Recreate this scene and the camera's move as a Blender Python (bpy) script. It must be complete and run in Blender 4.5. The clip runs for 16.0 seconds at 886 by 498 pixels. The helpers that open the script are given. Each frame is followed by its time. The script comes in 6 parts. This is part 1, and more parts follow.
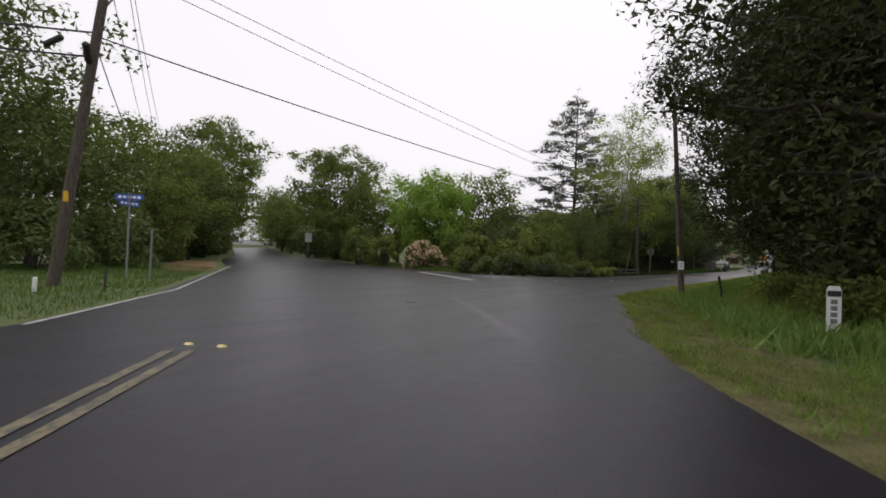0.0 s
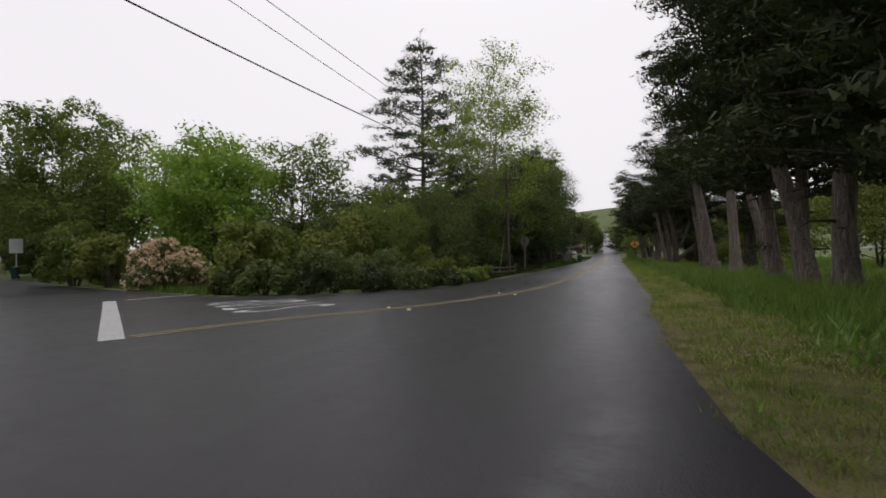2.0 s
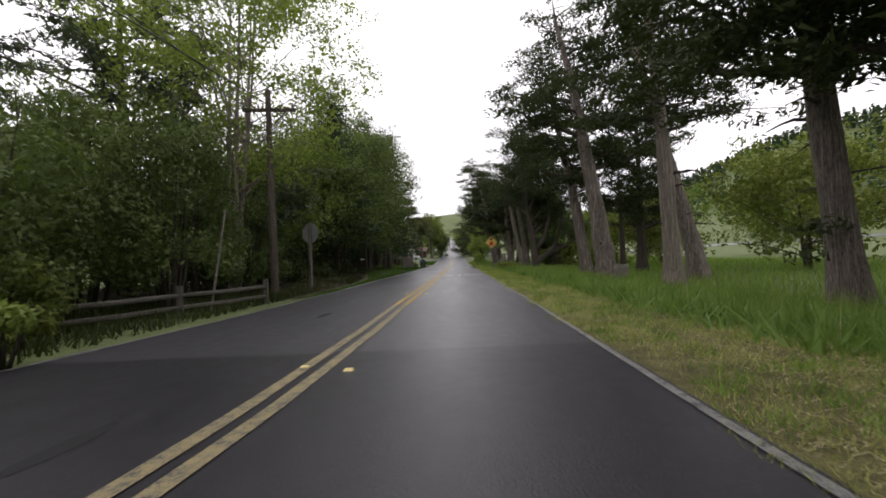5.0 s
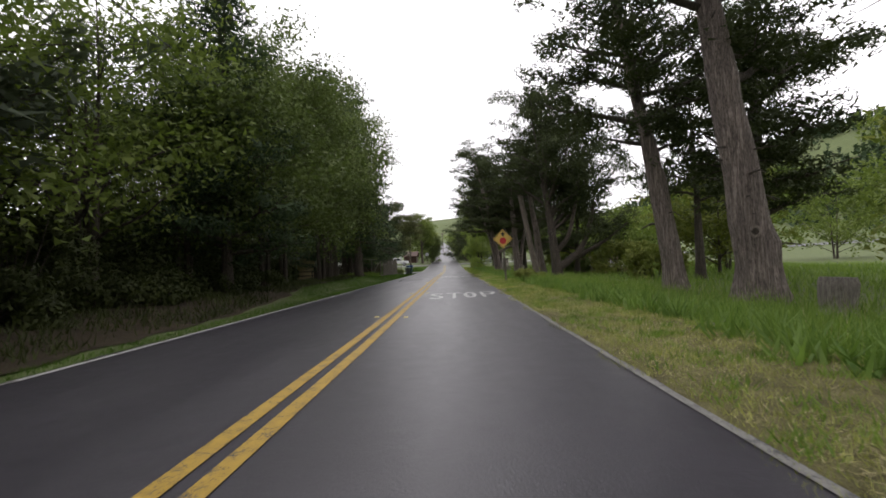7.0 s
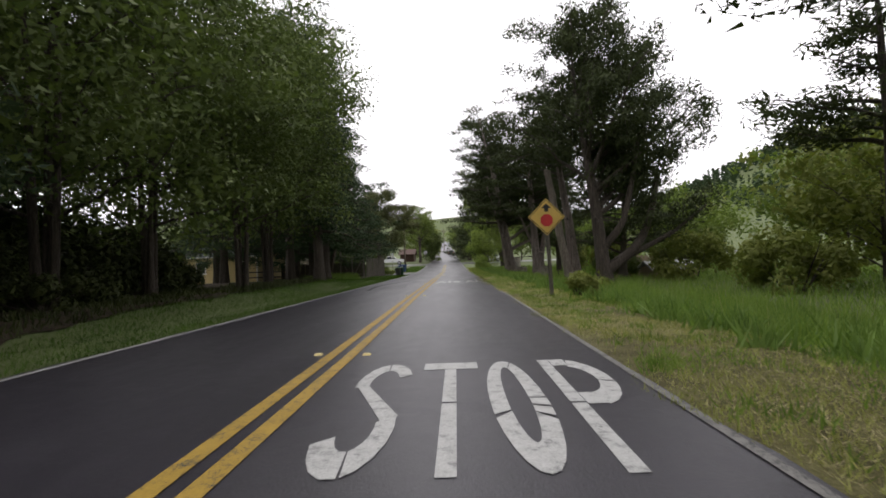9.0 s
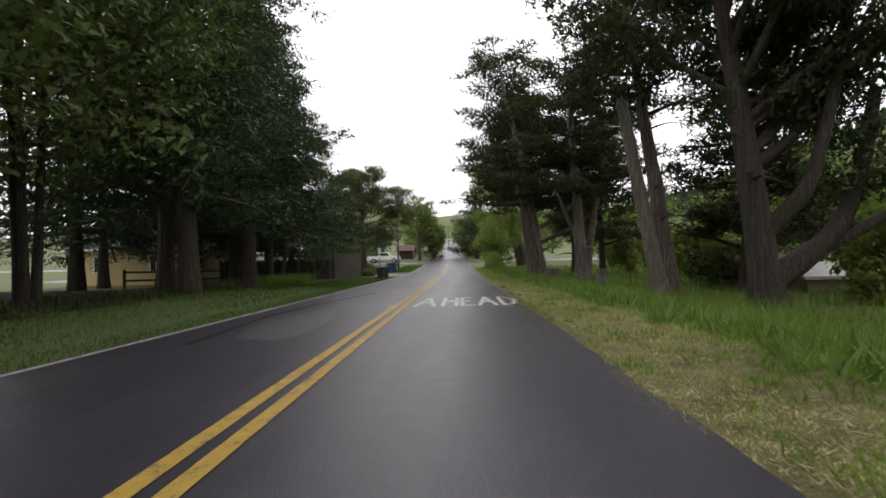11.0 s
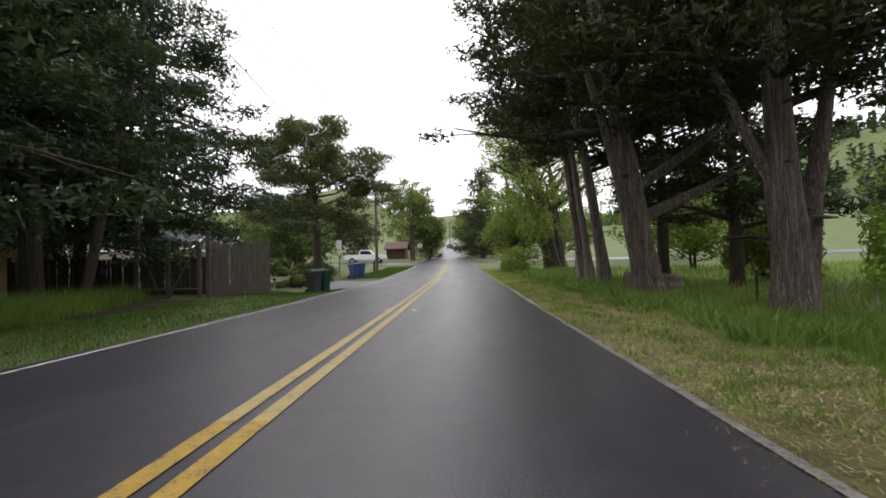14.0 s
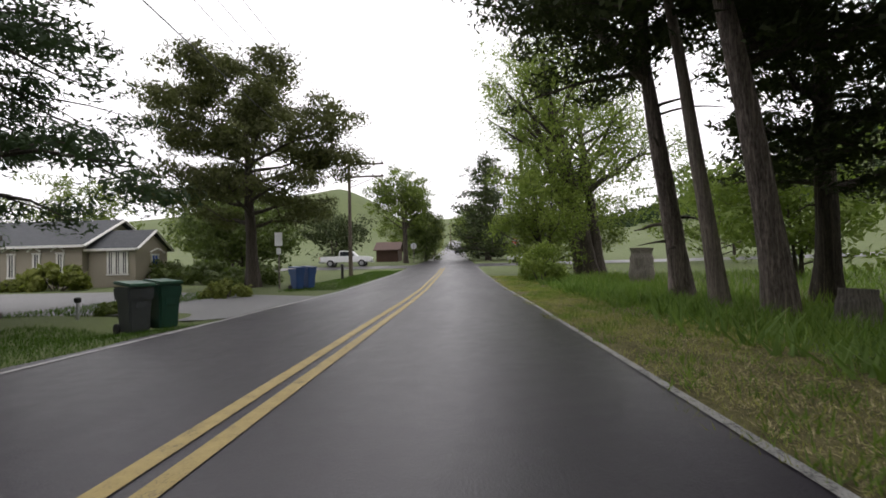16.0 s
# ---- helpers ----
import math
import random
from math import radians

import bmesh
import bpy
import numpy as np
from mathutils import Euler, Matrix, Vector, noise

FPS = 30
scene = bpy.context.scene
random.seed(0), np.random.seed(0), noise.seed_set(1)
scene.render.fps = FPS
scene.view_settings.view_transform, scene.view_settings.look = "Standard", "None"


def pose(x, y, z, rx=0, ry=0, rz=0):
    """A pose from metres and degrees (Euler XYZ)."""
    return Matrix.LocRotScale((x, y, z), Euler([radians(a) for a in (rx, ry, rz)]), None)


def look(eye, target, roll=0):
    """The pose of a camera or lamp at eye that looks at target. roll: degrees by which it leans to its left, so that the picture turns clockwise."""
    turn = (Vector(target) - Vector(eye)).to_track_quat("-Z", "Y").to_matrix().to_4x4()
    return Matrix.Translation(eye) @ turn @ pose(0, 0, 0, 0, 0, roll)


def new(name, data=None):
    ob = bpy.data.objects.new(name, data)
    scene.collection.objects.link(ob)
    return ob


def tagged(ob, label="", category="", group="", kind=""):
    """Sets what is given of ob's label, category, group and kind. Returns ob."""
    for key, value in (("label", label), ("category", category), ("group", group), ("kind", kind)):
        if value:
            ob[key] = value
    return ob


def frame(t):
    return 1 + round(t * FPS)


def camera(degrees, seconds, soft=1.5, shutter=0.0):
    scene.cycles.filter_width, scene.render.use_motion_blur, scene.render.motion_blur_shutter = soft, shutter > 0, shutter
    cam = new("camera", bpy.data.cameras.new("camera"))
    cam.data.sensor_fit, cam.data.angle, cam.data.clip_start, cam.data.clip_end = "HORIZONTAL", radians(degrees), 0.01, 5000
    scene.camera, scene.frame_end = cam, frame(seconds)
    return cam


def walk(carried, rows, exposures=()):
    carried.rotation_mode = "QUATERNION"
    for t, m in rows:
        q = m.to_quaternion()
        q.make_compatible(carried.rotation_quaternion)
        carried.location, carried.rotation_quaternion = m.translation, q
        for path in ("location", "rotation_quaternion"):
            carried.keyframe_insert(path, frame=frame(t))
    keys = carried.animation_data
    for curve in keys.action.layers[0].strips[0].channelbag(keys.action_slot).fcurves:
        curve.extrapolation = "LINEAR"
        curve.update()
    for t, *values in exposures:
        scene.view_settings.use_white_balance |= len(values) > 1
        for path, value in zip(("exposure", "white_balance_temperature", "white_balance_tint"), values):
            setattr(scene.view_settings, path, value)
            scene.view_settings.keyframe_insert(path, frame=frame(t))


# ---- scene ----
from mathutils.geometry import tessellate_polygon

cam = camera(84.0, 16.0, soft=1.7, shutter=0.08)
# seconds, x, y, z, yaw, pitch, lean
PATH = [
    (0, 8.428, -6.355, 1.194, 36.32, 0.85, -1.86),
    (0.5, 6.192, -2.265, 1.161, 32.90, 1.06, -1.76),
    (1, 4.352, 1.750, 1.155, 28.89, 1.56, -1.01),
    (1.5, 3.087, 5.721, 1.160, 24.19, 1.53, 0.32),
    (2, 2.297, 9.326, 1.159, 19.57, 1.13, 1.47),
    (2.5, 1.806, 12.735, 1.144, 15.26, 0.95, 2.18),
    (3, 1.540, 15.854, 1.125, 11.06, 0.97, 2.48),
    (3.5, 1.445, 18.988, 1.108, 6.91, 1.08, 2.32),
    (4, 1.479, 21.687, 1.078, 3.97, 0.94, 1.93),
    (6.5, 1.388, 39.318, 1.059, 1.31, 1.77, 2.78),
    (7, 1.409, 42.802, 1.055, 1.30, 1.80, 2.59),
    (7.5, 1.440, 46.203, 1.042, 1.37, 1.62, 2.57),
    (8, 1.451, 49.423, 1.032, 1.43, 1.65, 2.57),
    (8.5, 1.447, 52.480, 1.040, 1.47, 1.71, 2.39),
    (9, 1.456, 55.379, 1.054, 1.51, 1.72, 2.17),
    (11.5, 1.546, 73.291, 1.095, 2.17, 1.42, 1.36),
    (12, 1.531, 76.451, 1.081, 2.22, 1.37, 1.60),
    (12.5, 1.502, 79.405, 1.053, 2.19, 1.49, 1.70),
    (13, 1.482, 82.243, 1.041, 2.21, 1.50, 1.57),
    (13.5, 1.468, 85.100, 1.035, 2.38, 1.53, 1.61),
    (14, 1.445, 87.806, 1.022, 2.38, 1.59, 1.48),
    (14.5, 1.460, 90.919, 1.014, 2.57, 1.70, 1.46),
    (15, 1.500, 93.652, 1.018, 2.64, 1.85, 1.45),
    (15.5, 1.523, 96.272, 1.027, 2.69, 1.91, 1.50),
    (16, 1.511, 98.884, 1.009, 2.62, 1.97, 1.46),
]
walk(cam, [(t, pose(x, y, z, 90 + pitch, lean, yaw)) for t, x, y, z, yaw, pitch, lean in PATH],
     exposures=[(0.0, -0.56), (1.5, -0.72), (2.5, -0.6), (4.0, -0.25), (7.0, 0.06), (9.0, 0.0), (13.0, 0.25), (14.5, 0.36), (16.0, 0.02)])

# ---- light: a bright overcast sky with a weak, very soft sun ----
world = bpy.data.worlds.new("overcast_sky")
scene.world = world
world.use_nodes = True
wn, wl = world.node_tree.nodes, world.node_tree.links
sky = wn.new("ShaderNodeTexSky")
sky.sky_type, sky.sun_disc = "NISHITA", False
sky.sun_elevation, sky.sun_rotation = radians(62), radians(345)
sky.dust_density = 6.0
grey = wn.new("ShaderNodeHueSaturation")
grey.inputs["Saturation"].default_value = 0.12
grey.inputs["Value"].default_value = 0.10
cloud = wn.new("ShaderNodeMixRGB")
cloud.inputs["Fac"].default_value = 0.86
cloud.inputs["Color2"].default_value = (1.0, 0.966, 1.008, 1)
wl.new(sky.outputs["Color"], grey.inputs["Color"])
wl.new(grey.outputs["Color"], cloud.inputs["Color1"])
wl.new(cloud.outputs["Color"], wn["Background"].inputs["Color"])
wn["Background"].inputs["Strength"].default_value = 1.55

sun = new("sun", bpy.data.lights.new("sun", "SUN"))
sun.data.energy, sun.data.angle, sun.data.color = 0.6, radians(40), (1.0, 0.97, 0.92)
sun.matrix_world = look((0, 0, 60), (8, -31, 0))


# ---- materials ----
def material(name, rough=0.8, metal=0.0, spec=0.5):
    m = bpy.data.materials.new(name)
    m.use_nodes = True
    b = m.node_tree.nodes["Principled BSDF"]
    b.inputs["Roughness"].default_value = rough
    b.inputs["Metallic"].default_value = metal
    b.inputs["Specular IOR Level"].default_value = spec
    return m, m.node_tree.nodes, m.node_tree.links, b


def ramp(nodes, links, source, stops):
    r = nodes.new("ShaderNodeValToRGB")
    e = r.color_ramp.elements
    while len(e) < len(stops):
        e.new(0.5)
    for k, (p, c) in zip(e, stops):
        k.position, k.color = p, (*c, 1)
    links.new(source, r.inputs["Fac"])
    return r.outputs["Color"]


def noise_tex(nodes, links, scale, detail=4.0, rough=0.55, stretch=None):
    n = nodes.new("ShaderNodeTexNoise")
    n.inputs["Scale"].default_value, n.inputs["Detail"].default_value = scale, detail
    n.inputs["Roughness"].default_value = rough
    g = nodes.new("ShaderNodeNewGeometry")
    if stretch:
        mp = nodes.new("ShaderNodeMapping")
        mp.inputs["Scale"].default_value = stretch
        links.new(g.outputs["Position"], mp.inputs["Vector"])
        links.new(mp.outputs["Vector"], n.inputs["Vector"])
    else:
        links.new(g.outputs["Position"], n.inputs["Vector"])
    return n.outputs["Fac"]


def mix(nodes, links, fac, a, b, mode="MIX"):
    m = nodes.new("ShaderNodeMixRGB")
    m.blend_type = mode
    for key, v in (("Fac", fac), ("Color1", a), ("Color2", b)):
        if isinstance(v, (int, float)):
            m.inputs[key].default_value = v
        elif isinstance(v, tuple):
            m.inputs[key].default_value = (*v, 1)
        else:
            links.new(v, m.inputs[key])
    return m.outputs["Color"]


def bump(nodes, links, b, height, strength=0.4, distance=0.02):
    n = nodes.new("ShaderNodeBump")
    n.inputs["Strength"].default_value, n.inputs["Distance"].default_value = strength, distance
    links.new(height, n.inputs["Height"])
    links.new(n.outputs["Normal"], b.inputs["Normal"])


def plain(name, color, rough=0.6, metal=0.0, vary=0.15, scale=3.0, bumpy=0.0):
    """A surface of one colour with grain and large stains."""
    m, n, l, b = material(name, rough, metal)
    lo, hi = tuple(c * (1 - vary) for c in color), tuple(min(1, c * (1 + vary)) for c in color)
    big = ramp(n, l, noise_tex(n, l, scale), [(0.3, lo), (0.7, hi)])
    fine = noise_tex(n, l, scale * 14, 6)
    l.new(mix(n, l, 0.35, big, ramp(n, l, fine, [(0.35, lo), (0.65, hi)])), b.inputs["Base Color"])
    if bumpy:
        bump(n, l, b, fine, bumpy, 0.01)
    return m


def asphalt_material(name, dark, light, rough, spec=0.4, tracks=0.35):
    m, n, l, b = material(name, rough, 0.0, spec)
    patch = noise_tex(n, l, 0.35, 5, 0.6)
    lane = noise_tex(n, l, 0.9, 4, 0.6, (1.3, 0.16, 1))
    fine = noise_tex(n, l, 55, 3, 0.7)
    c = ramp(n, l, patch, [(0.3, dark), (0.72, light)])
    c = mix(n, l, tracks, c, ramp(n, l, lane, [(0.35, dark), (0.65, light)]))
    mottle = noise_tex(n, l, 4.5, 6, 0.7)
    c = mix(n, l, 0.38, c, ramp(n, l, mottle, [(0.34, tuple(k * 0.6 for k in dark)), (0.66, tuple(k * 1.35 for k in light))]))
    c = mix(n, l, 0.45, c, ramp(n, l, fine, [(0.3, tuple(k * 0.45 for k in dark)), (0.75, tuple(k * 1.7 for k in light))]))
    stones = n.new("ShaderNodeTexVoronoi")
    stones.inputs["Scale"].default_value = 38
    l.new(n.new("ShaderNodeNewGeometry").outputs["Position"], stones.inputs["Vector"])
    c = mix(n, l, 0.22, c, ramp(n, l, stones.outputs["Distance"], [(0.12, tuple(min(1, k * 3.2) for k in light)), (0.3, dark), (0.7, tuple(k * 0.5 for k in dark))]))
    l.new(c, b.inputs["Base Color"])
    r = n.new("ShaderNodeMapRange")
    r.inputs["From Min"].default_value, r.inputs["From Max"].default_value = 0.3, 0.7
    r.inputs["To Min"].default_value, r.inputs["To Max"].default_value = rough - 0.07, rough + 0.08
    l.new(mix(n, l, 0.5, lane, mottle), r.inputs["Value"])
    l.new(r.outputs["Result"], b.inputs["Roughness"])
    bump(n, l, b, fine, 0.5, 0.006)
    return m


def add_smears(mat, lines):
    """Faint chalky remnants of old lines: from a point to another, half as wide, in a material laid flat on the ground."""
    n, l = mat.node_tree.nodes, mat.node_tree.links
    b = n["Principled BSDF"]
    colour = b.inputs["Base Color"].links[0].from_socket
    pos = n.new("ShaderNodeNewGeometry").outputs["Position"]

    def along(p, d):
        v = n.new("ShaderNodeVectorMath")
        v.operation = "SUBTRACT"
        v.inputs[1].default_value = (p[0], p[1], 0)
        l.new(pos, v.inputs[0])
        w = n.new("ShaderNodeVectorMath")
        w.operation = "DOT_PRODUCT"
        w.inputs[1].default_value = (d[0], d[1], 0)
        l.new(v.outputs["Vector"], w.inputs[0])
        return w.outputs["Value"]

    def ranged(value, stops):
        r = n.new("ShaderNodeMapRange")
        r.interpolation_type = "SMOOTHSTEP"
        for key, v in zip(("From Min", "From Max", "To Min", "To Max"), stops):
            r.inputs[key].default_value = v
        l.new(value, r.inputs["Value"])
        return r.outputs["Result"]

    def times(a, c):
        m = n.new("ShaderNodeMath")
        m.operation = "MULTIPLY"
        l.new(a, m.inputs[0])
        l.new(c, m.inputs[1])
        return m.outputs["Value"]

    patchy = ranged(noise_tex(n, l, 3.0, 6, 0.75), (0.36, 0.6, 0.1, 1.0))
    for (x0, y0), (x1, y1), half, strength in lines:
        ln = math.hypot(x1 - x0, y1 - y0)
        d = ((x1 - x0) / ln, (y1 - y0) / ln)
        far = n.new("ShaderNodeMath")
        far.operation = "ABSOLUTE"
        l.new(along((x0, y0), (-d[1], d[0])), far.inputs[0])
        t = along((x0, y0), d)
        f = times(times(ranged(far.outputs["Value"], (0.0, half, strength, 0.0)), times(ranged(t, (0, 0.6, 0, 1)), ranged(t, (ln - 0.6, ln, 1, 0)))), patchy)
        colour = mix(n, l, f, colour, (0.17, 0.17, 0.17))
    l.new(colour, b.inputs["Base Color"])


def leaf_material(name, dark, light, rough=0.55, translucent=0.25, clump=0.6):
    """Foliage: every leaf its own shade, over slow changes from bough to bough."""
    m, n, l, b = material(name, rough + 0.12, 0.0, 0.16)
    g = n.new("ShaderNodeNewGeometry")
    each = ramp(n, l, g.outputs["Random Per Island"], [(0.0, dark), (1.0, light)])
    mid = tuple((p + q) / 2 for p, q in zip(dark, light))
    c = mix(n, l, 0.6, each, ramp(n, l, noise_tex(n, l, clump, 3), [(0.3, dark), (0.5, mid), (0.72, light)]))
    l.new(c, b.inputs["Base Color"])
    if translucent:
        t = n.new("ShaderNodeBsdfTranslucent")
        l.new(mix(n, l, 1.0, c, (1.0, 1.15, 0.6), "MULTIPLY"), t.inputs["Color"])
        s = n.new("ShaderNodeMixShader")
        s.inputs["Fac"].default_value = translucent
        l.new(b.outputs["BSDF"], s.inputs[1])
        l.new(t.outputs["BSDF"], s.inputs[2])
        l.new(s.outputs["Shader"], n["Material Output"].inputs["Surface"])
    return m


def bark_material(name, dark, light, scale=2.2):
    m, n, l, b = material(name, 0.9)
    grain = noise_tex(n, l, scale, 6, 0.72, (8.5, 8.5, 0.38))
    fine = noise_tex(n, l, scale * 7, 5, 0.7, (2.5, 2.5, 0.5))
    c = ramp(n, l, grain, [(0.38, tuple(k * 0.4 for k in dark)), (0.5, dark), (0.68, light)])
    c = mix(n, l, 0.4, c, ramp(n, l, fine, [(0.35, tuple(k * 0.5 for k in dark)), (0.65, light)]))
    l.new(c, b.inputs["Base Color"])
    bump(n, l, b, mix(n, l, 0.4, grain, fine), 1.0, 0.12)
    return m


ASPHALT = asphalt_material("worn_asphalt", (0.019, 0.0168, 0.0225), (0.032, 0.0283, 0.0374), 0.38, 0.42, 0.21)
DAMP = asphalt_material("damp_asphalt", (0.0115, 0.0101, 0.0138), (0.021, 0.0186, 0.0245), 0.36, 0.24, 0.08)
add_smears(DAMP, [((-22.9, 22.4), (-7.3, 11.4), 0.12, 0.35), ((-7.7, 11.7), (-2.6, 7.75), 0.11, 0.4), ((-3.2, 8.3), (0.6, 4.95), 0.1, 0.4), ((0.0, 5.5), (3.0, 2.6), 0.12, 0.45),
                  ((2.4, 3.2), (5.4, -0.1), 0.22, 0.4), ((1.3, 9.0), (2.4, 13.5), 0.35, 0.25)])
PALE_ASPHALT = asphalt_material("paler_asphalt", (0.03, 0.0268, 0.0325), (0.047, 0.042, 0.05), 0.44)
TAR = asphalt_material("tar", (0.01, 0.0095, 0.011), (0.018, 0.017, 0.019), 0.5, 0.12)
DRIVE = asphalt_material("grey_drive", (0.1, 0.1, 0.105), (0.17, 0.17, 0.17), 0.6)


def paint(name, color, worn):
    """Road paint worn through to the asphalt in patches; worn: the share worn off."""
    m, n, l, b = material(name, 0.6, 0.0, 0.3)
    wear = mix(n, l, 0.5, noise_tex(n, l, 7, 6, 0.75), noise_tex(n, l, 70, 4, 0.7))
    lo = 0.32 + 0.24 * worn
    l.new(ramp(n, l, wear, [(lo, (0.045, 0.044, 0.046)), (lo + 0.07, tuple(0.75 * k for k in color)), (lo + 0.25, color)]), b.inputs["Base Color"])
    bump(n, l, b, wear, 0.3, 0.004)
    return m


WHITE_LINE = paint("white_road_paint", (0.5, 0.5, 0.49), 0.3)
WHITE_EDGE = paint("dull_white_road_paint", (0.33, 0.33, 0.31), 0.4)
WHITE_WORN = paint("worn_white_road_paint", (0.22, 0.215, 0.2), 0.45)
YELLOW_LINE = paint("yellow_road_paint", (0.42, 0.27, 0.04), 0.34)
YELLOW_PALE = paint("faded_yellow_road_paint", (0.4, 0.31, 0.12), 0.22)
YELLOW_DULL = paint("dull_yellow_road_paint", (0.23, 0.2, 0.115), 0.55)
YELLOW_WORN = paint("worn_yellow_road_paint", (0.27, 0.22, 0.11), 0.45)
GREY_WOOD = bark_material("weathered_boards", (0.13, 0.115, 0.095), (0.3, 0.27, 0.23), 5.0)
POLE_WOOD = bark_material("pole_wood", (0.1, 0.078, 0.06), (0.24, 0.195, 0.155), 4.0)
CYPRESS_BARK = bark_material("cypress_bark", (0.085, 0.066, 0.056), (0.5, 0.42, 0.37))
PALE_BARK = bark_material("pale_dead_wood", (0.2, 0.165, 0.135), (0.46, 0.4, 0.34))
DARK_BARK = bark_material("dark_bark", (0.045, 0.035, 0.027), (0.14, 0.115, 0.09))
CYPRESS = leaf_material("cypress_foliage", (0.022, 0.03, 0.014), (0.082, 0.1, 0.04), 0.6, 0.16)
REDWOOD = leaf_material("redwood_foliage", (0.024, 0.039, 0.023), (0.076, 0.112, 0.055), 0.6, 0.2)
OAK = leaf_material("oak_foliage", (0.075, 0.105, 0.027), (0.225, 0.275, 0.075), 0.5, 0.36)
BRIGHT = leaf_material("fresh_foliage", (0.12, 0.2, 0.03), (0.33, 0.45, 0.1), 0.5, 0.4)
LIME = leaf_material("willow_foliage", (0.13, 0.18, 0.04), (0.3, 0.36, 0.1), 0.5, 0.4)
PINE = leaf_material("pine_needles", (0.03, 0.045, 0.02), (0.095, 0.115, 0.048), 0.6, 0.15)
DARK_LEAF = leaf_material("dark_foliage", (0.05, 0.072, 0.024), (0.16, 0.2, 0.065), 0.45, 0.3)
SPRUCE = leaf_material("blue_grey_needles", (0.05, 0.065, 0.045), (0.14, 0.165, 0.115), 0.6, 0.15)
BIRCH = leaf_material("pale_birch_foliage", (0.16, 0.21, 0.045), (0.36, 0.41, 0.12), 0.5, 0.4)
# bay trees; also colours the undergrowth darker in place of canopy shade
BAY_AND_SHADED = leaf_material("olive_bay_and_shaded_foliage", (0.016, 0.023, 0.009), (0.075, 0.09, 0.027), 0.45, 0.16)
PINE_BROWN = leaf_material("brownish_pine_needles", (0.055, 0.062, 0.03), (0.18, 0.19, 0.08), 0.6, 0.25)
OLIVE = leaf_material("olive_shrub", (0.1, 0.125, 0.03), (0.24, 0.26, 0.065), 0.55, 0.3)
MEADOW_LEAF = leaf_material("meadow_edge_foliage", (0.085, 0.125, 0.028), (0.23, 0.29, 0.075), 0.5, 0.35)
BLOOM = leaf_material("cream_pink_bloom", (0.5, 0.3, 0.24), (0.85, 0.68, 0.52), 0.6, 0.25, 2.5)
GRASS = leaf_material("tall_grass", (0.06, 0.115, 0.02), (0.29, 0.39, 0.1), 0.5, 0.42, 1.5)
MOWN = leaf_material("mown_grass", (0.11, 0.145, 0.03), (0.56, 0.55, 0.19), 0.7, 0.25, 2.6)
LAWN = leaf_material("lawn_grass", (0.03, 0.07, 0.009), (0.1, 0.175, 0.024), 0.6, 0.25, 0.5)
STRAW = leaf_material("straw", (0.34, 0.3, 0.15), (0.62, 0.55, 0.32), 0.8, 0.1, 2)


# ---- mesh helpers ----
def mesh_object(name, verts, faces, mat, parent=None, label="", smooth=False):
    me = bpy.data.meshes.new(name)
    verts = np.asarray(verts, dtype=np.float32).reshape(-1, 3)
    me.vertices.add(len(verts))
    me.vertices.foreach_set("co", verts.ravel())
    if isinstance(faces, np.ndarray):
        k = faces.shape[1]
        flat, starts = faces.ravel().astype(np.int32), np.arange(0, faces.size, k, dtype=np.int32)
    else:
        flat = np.array([i for f in faces for i in f], dtype=np.int32)
        starts = np.cumsum([0] + [len(f) for f in faces[:-1]]).astype(np.int32)
    me.loops.add(len(flat))
    me.loops.foreach_set("vertex_index", flat)
    me.polygons.add(len(starts))
    me.polygons.foreach_set("loop_start", starts)
    me.update(calc_edges=True)
    me.validate()
    if smooth:
        me.polygons.foreach_set("use_smooth", np.ones(len(starts), dtype=bool))
    me.materials.append(mat)
    ob = new(name, me)
    if parent:
        ob.parent = parent
    if label:
        ob["label"] = label
    return ob


def part(name, bm, mat, parent=None, label=""):
    me = bpy.data.meshes.new(name)
    bm.to_mesh(me)
    bm.free()
    me.materials.append(mat)
    ob = new(name, me)
    if parent:
        ob.parent = parent
    if label:
        ob["label"] = label
    return ob


def box(sx, sy, sz, bevel=0.0, at=(0, 0, 0)):
    """A box standing on z = at[2], with rounded edges."""
    bm = bmesh.new()
    bmesh.ops.create_cube(bm, size=1)
    for v in bm.verts:
        v.co = Vector((v.co.x * sx, v.co.y * sy, (v.co.z + 0.5) * sz))
    if bevel:
        bmesh.ops.bevel(bm, geom=bm.edges[:], offset=bevel, segments=2, affect="EDGES")
    bmesh.ops.translate(bm, vec=at, verts=bm.verts[:])
    return bm


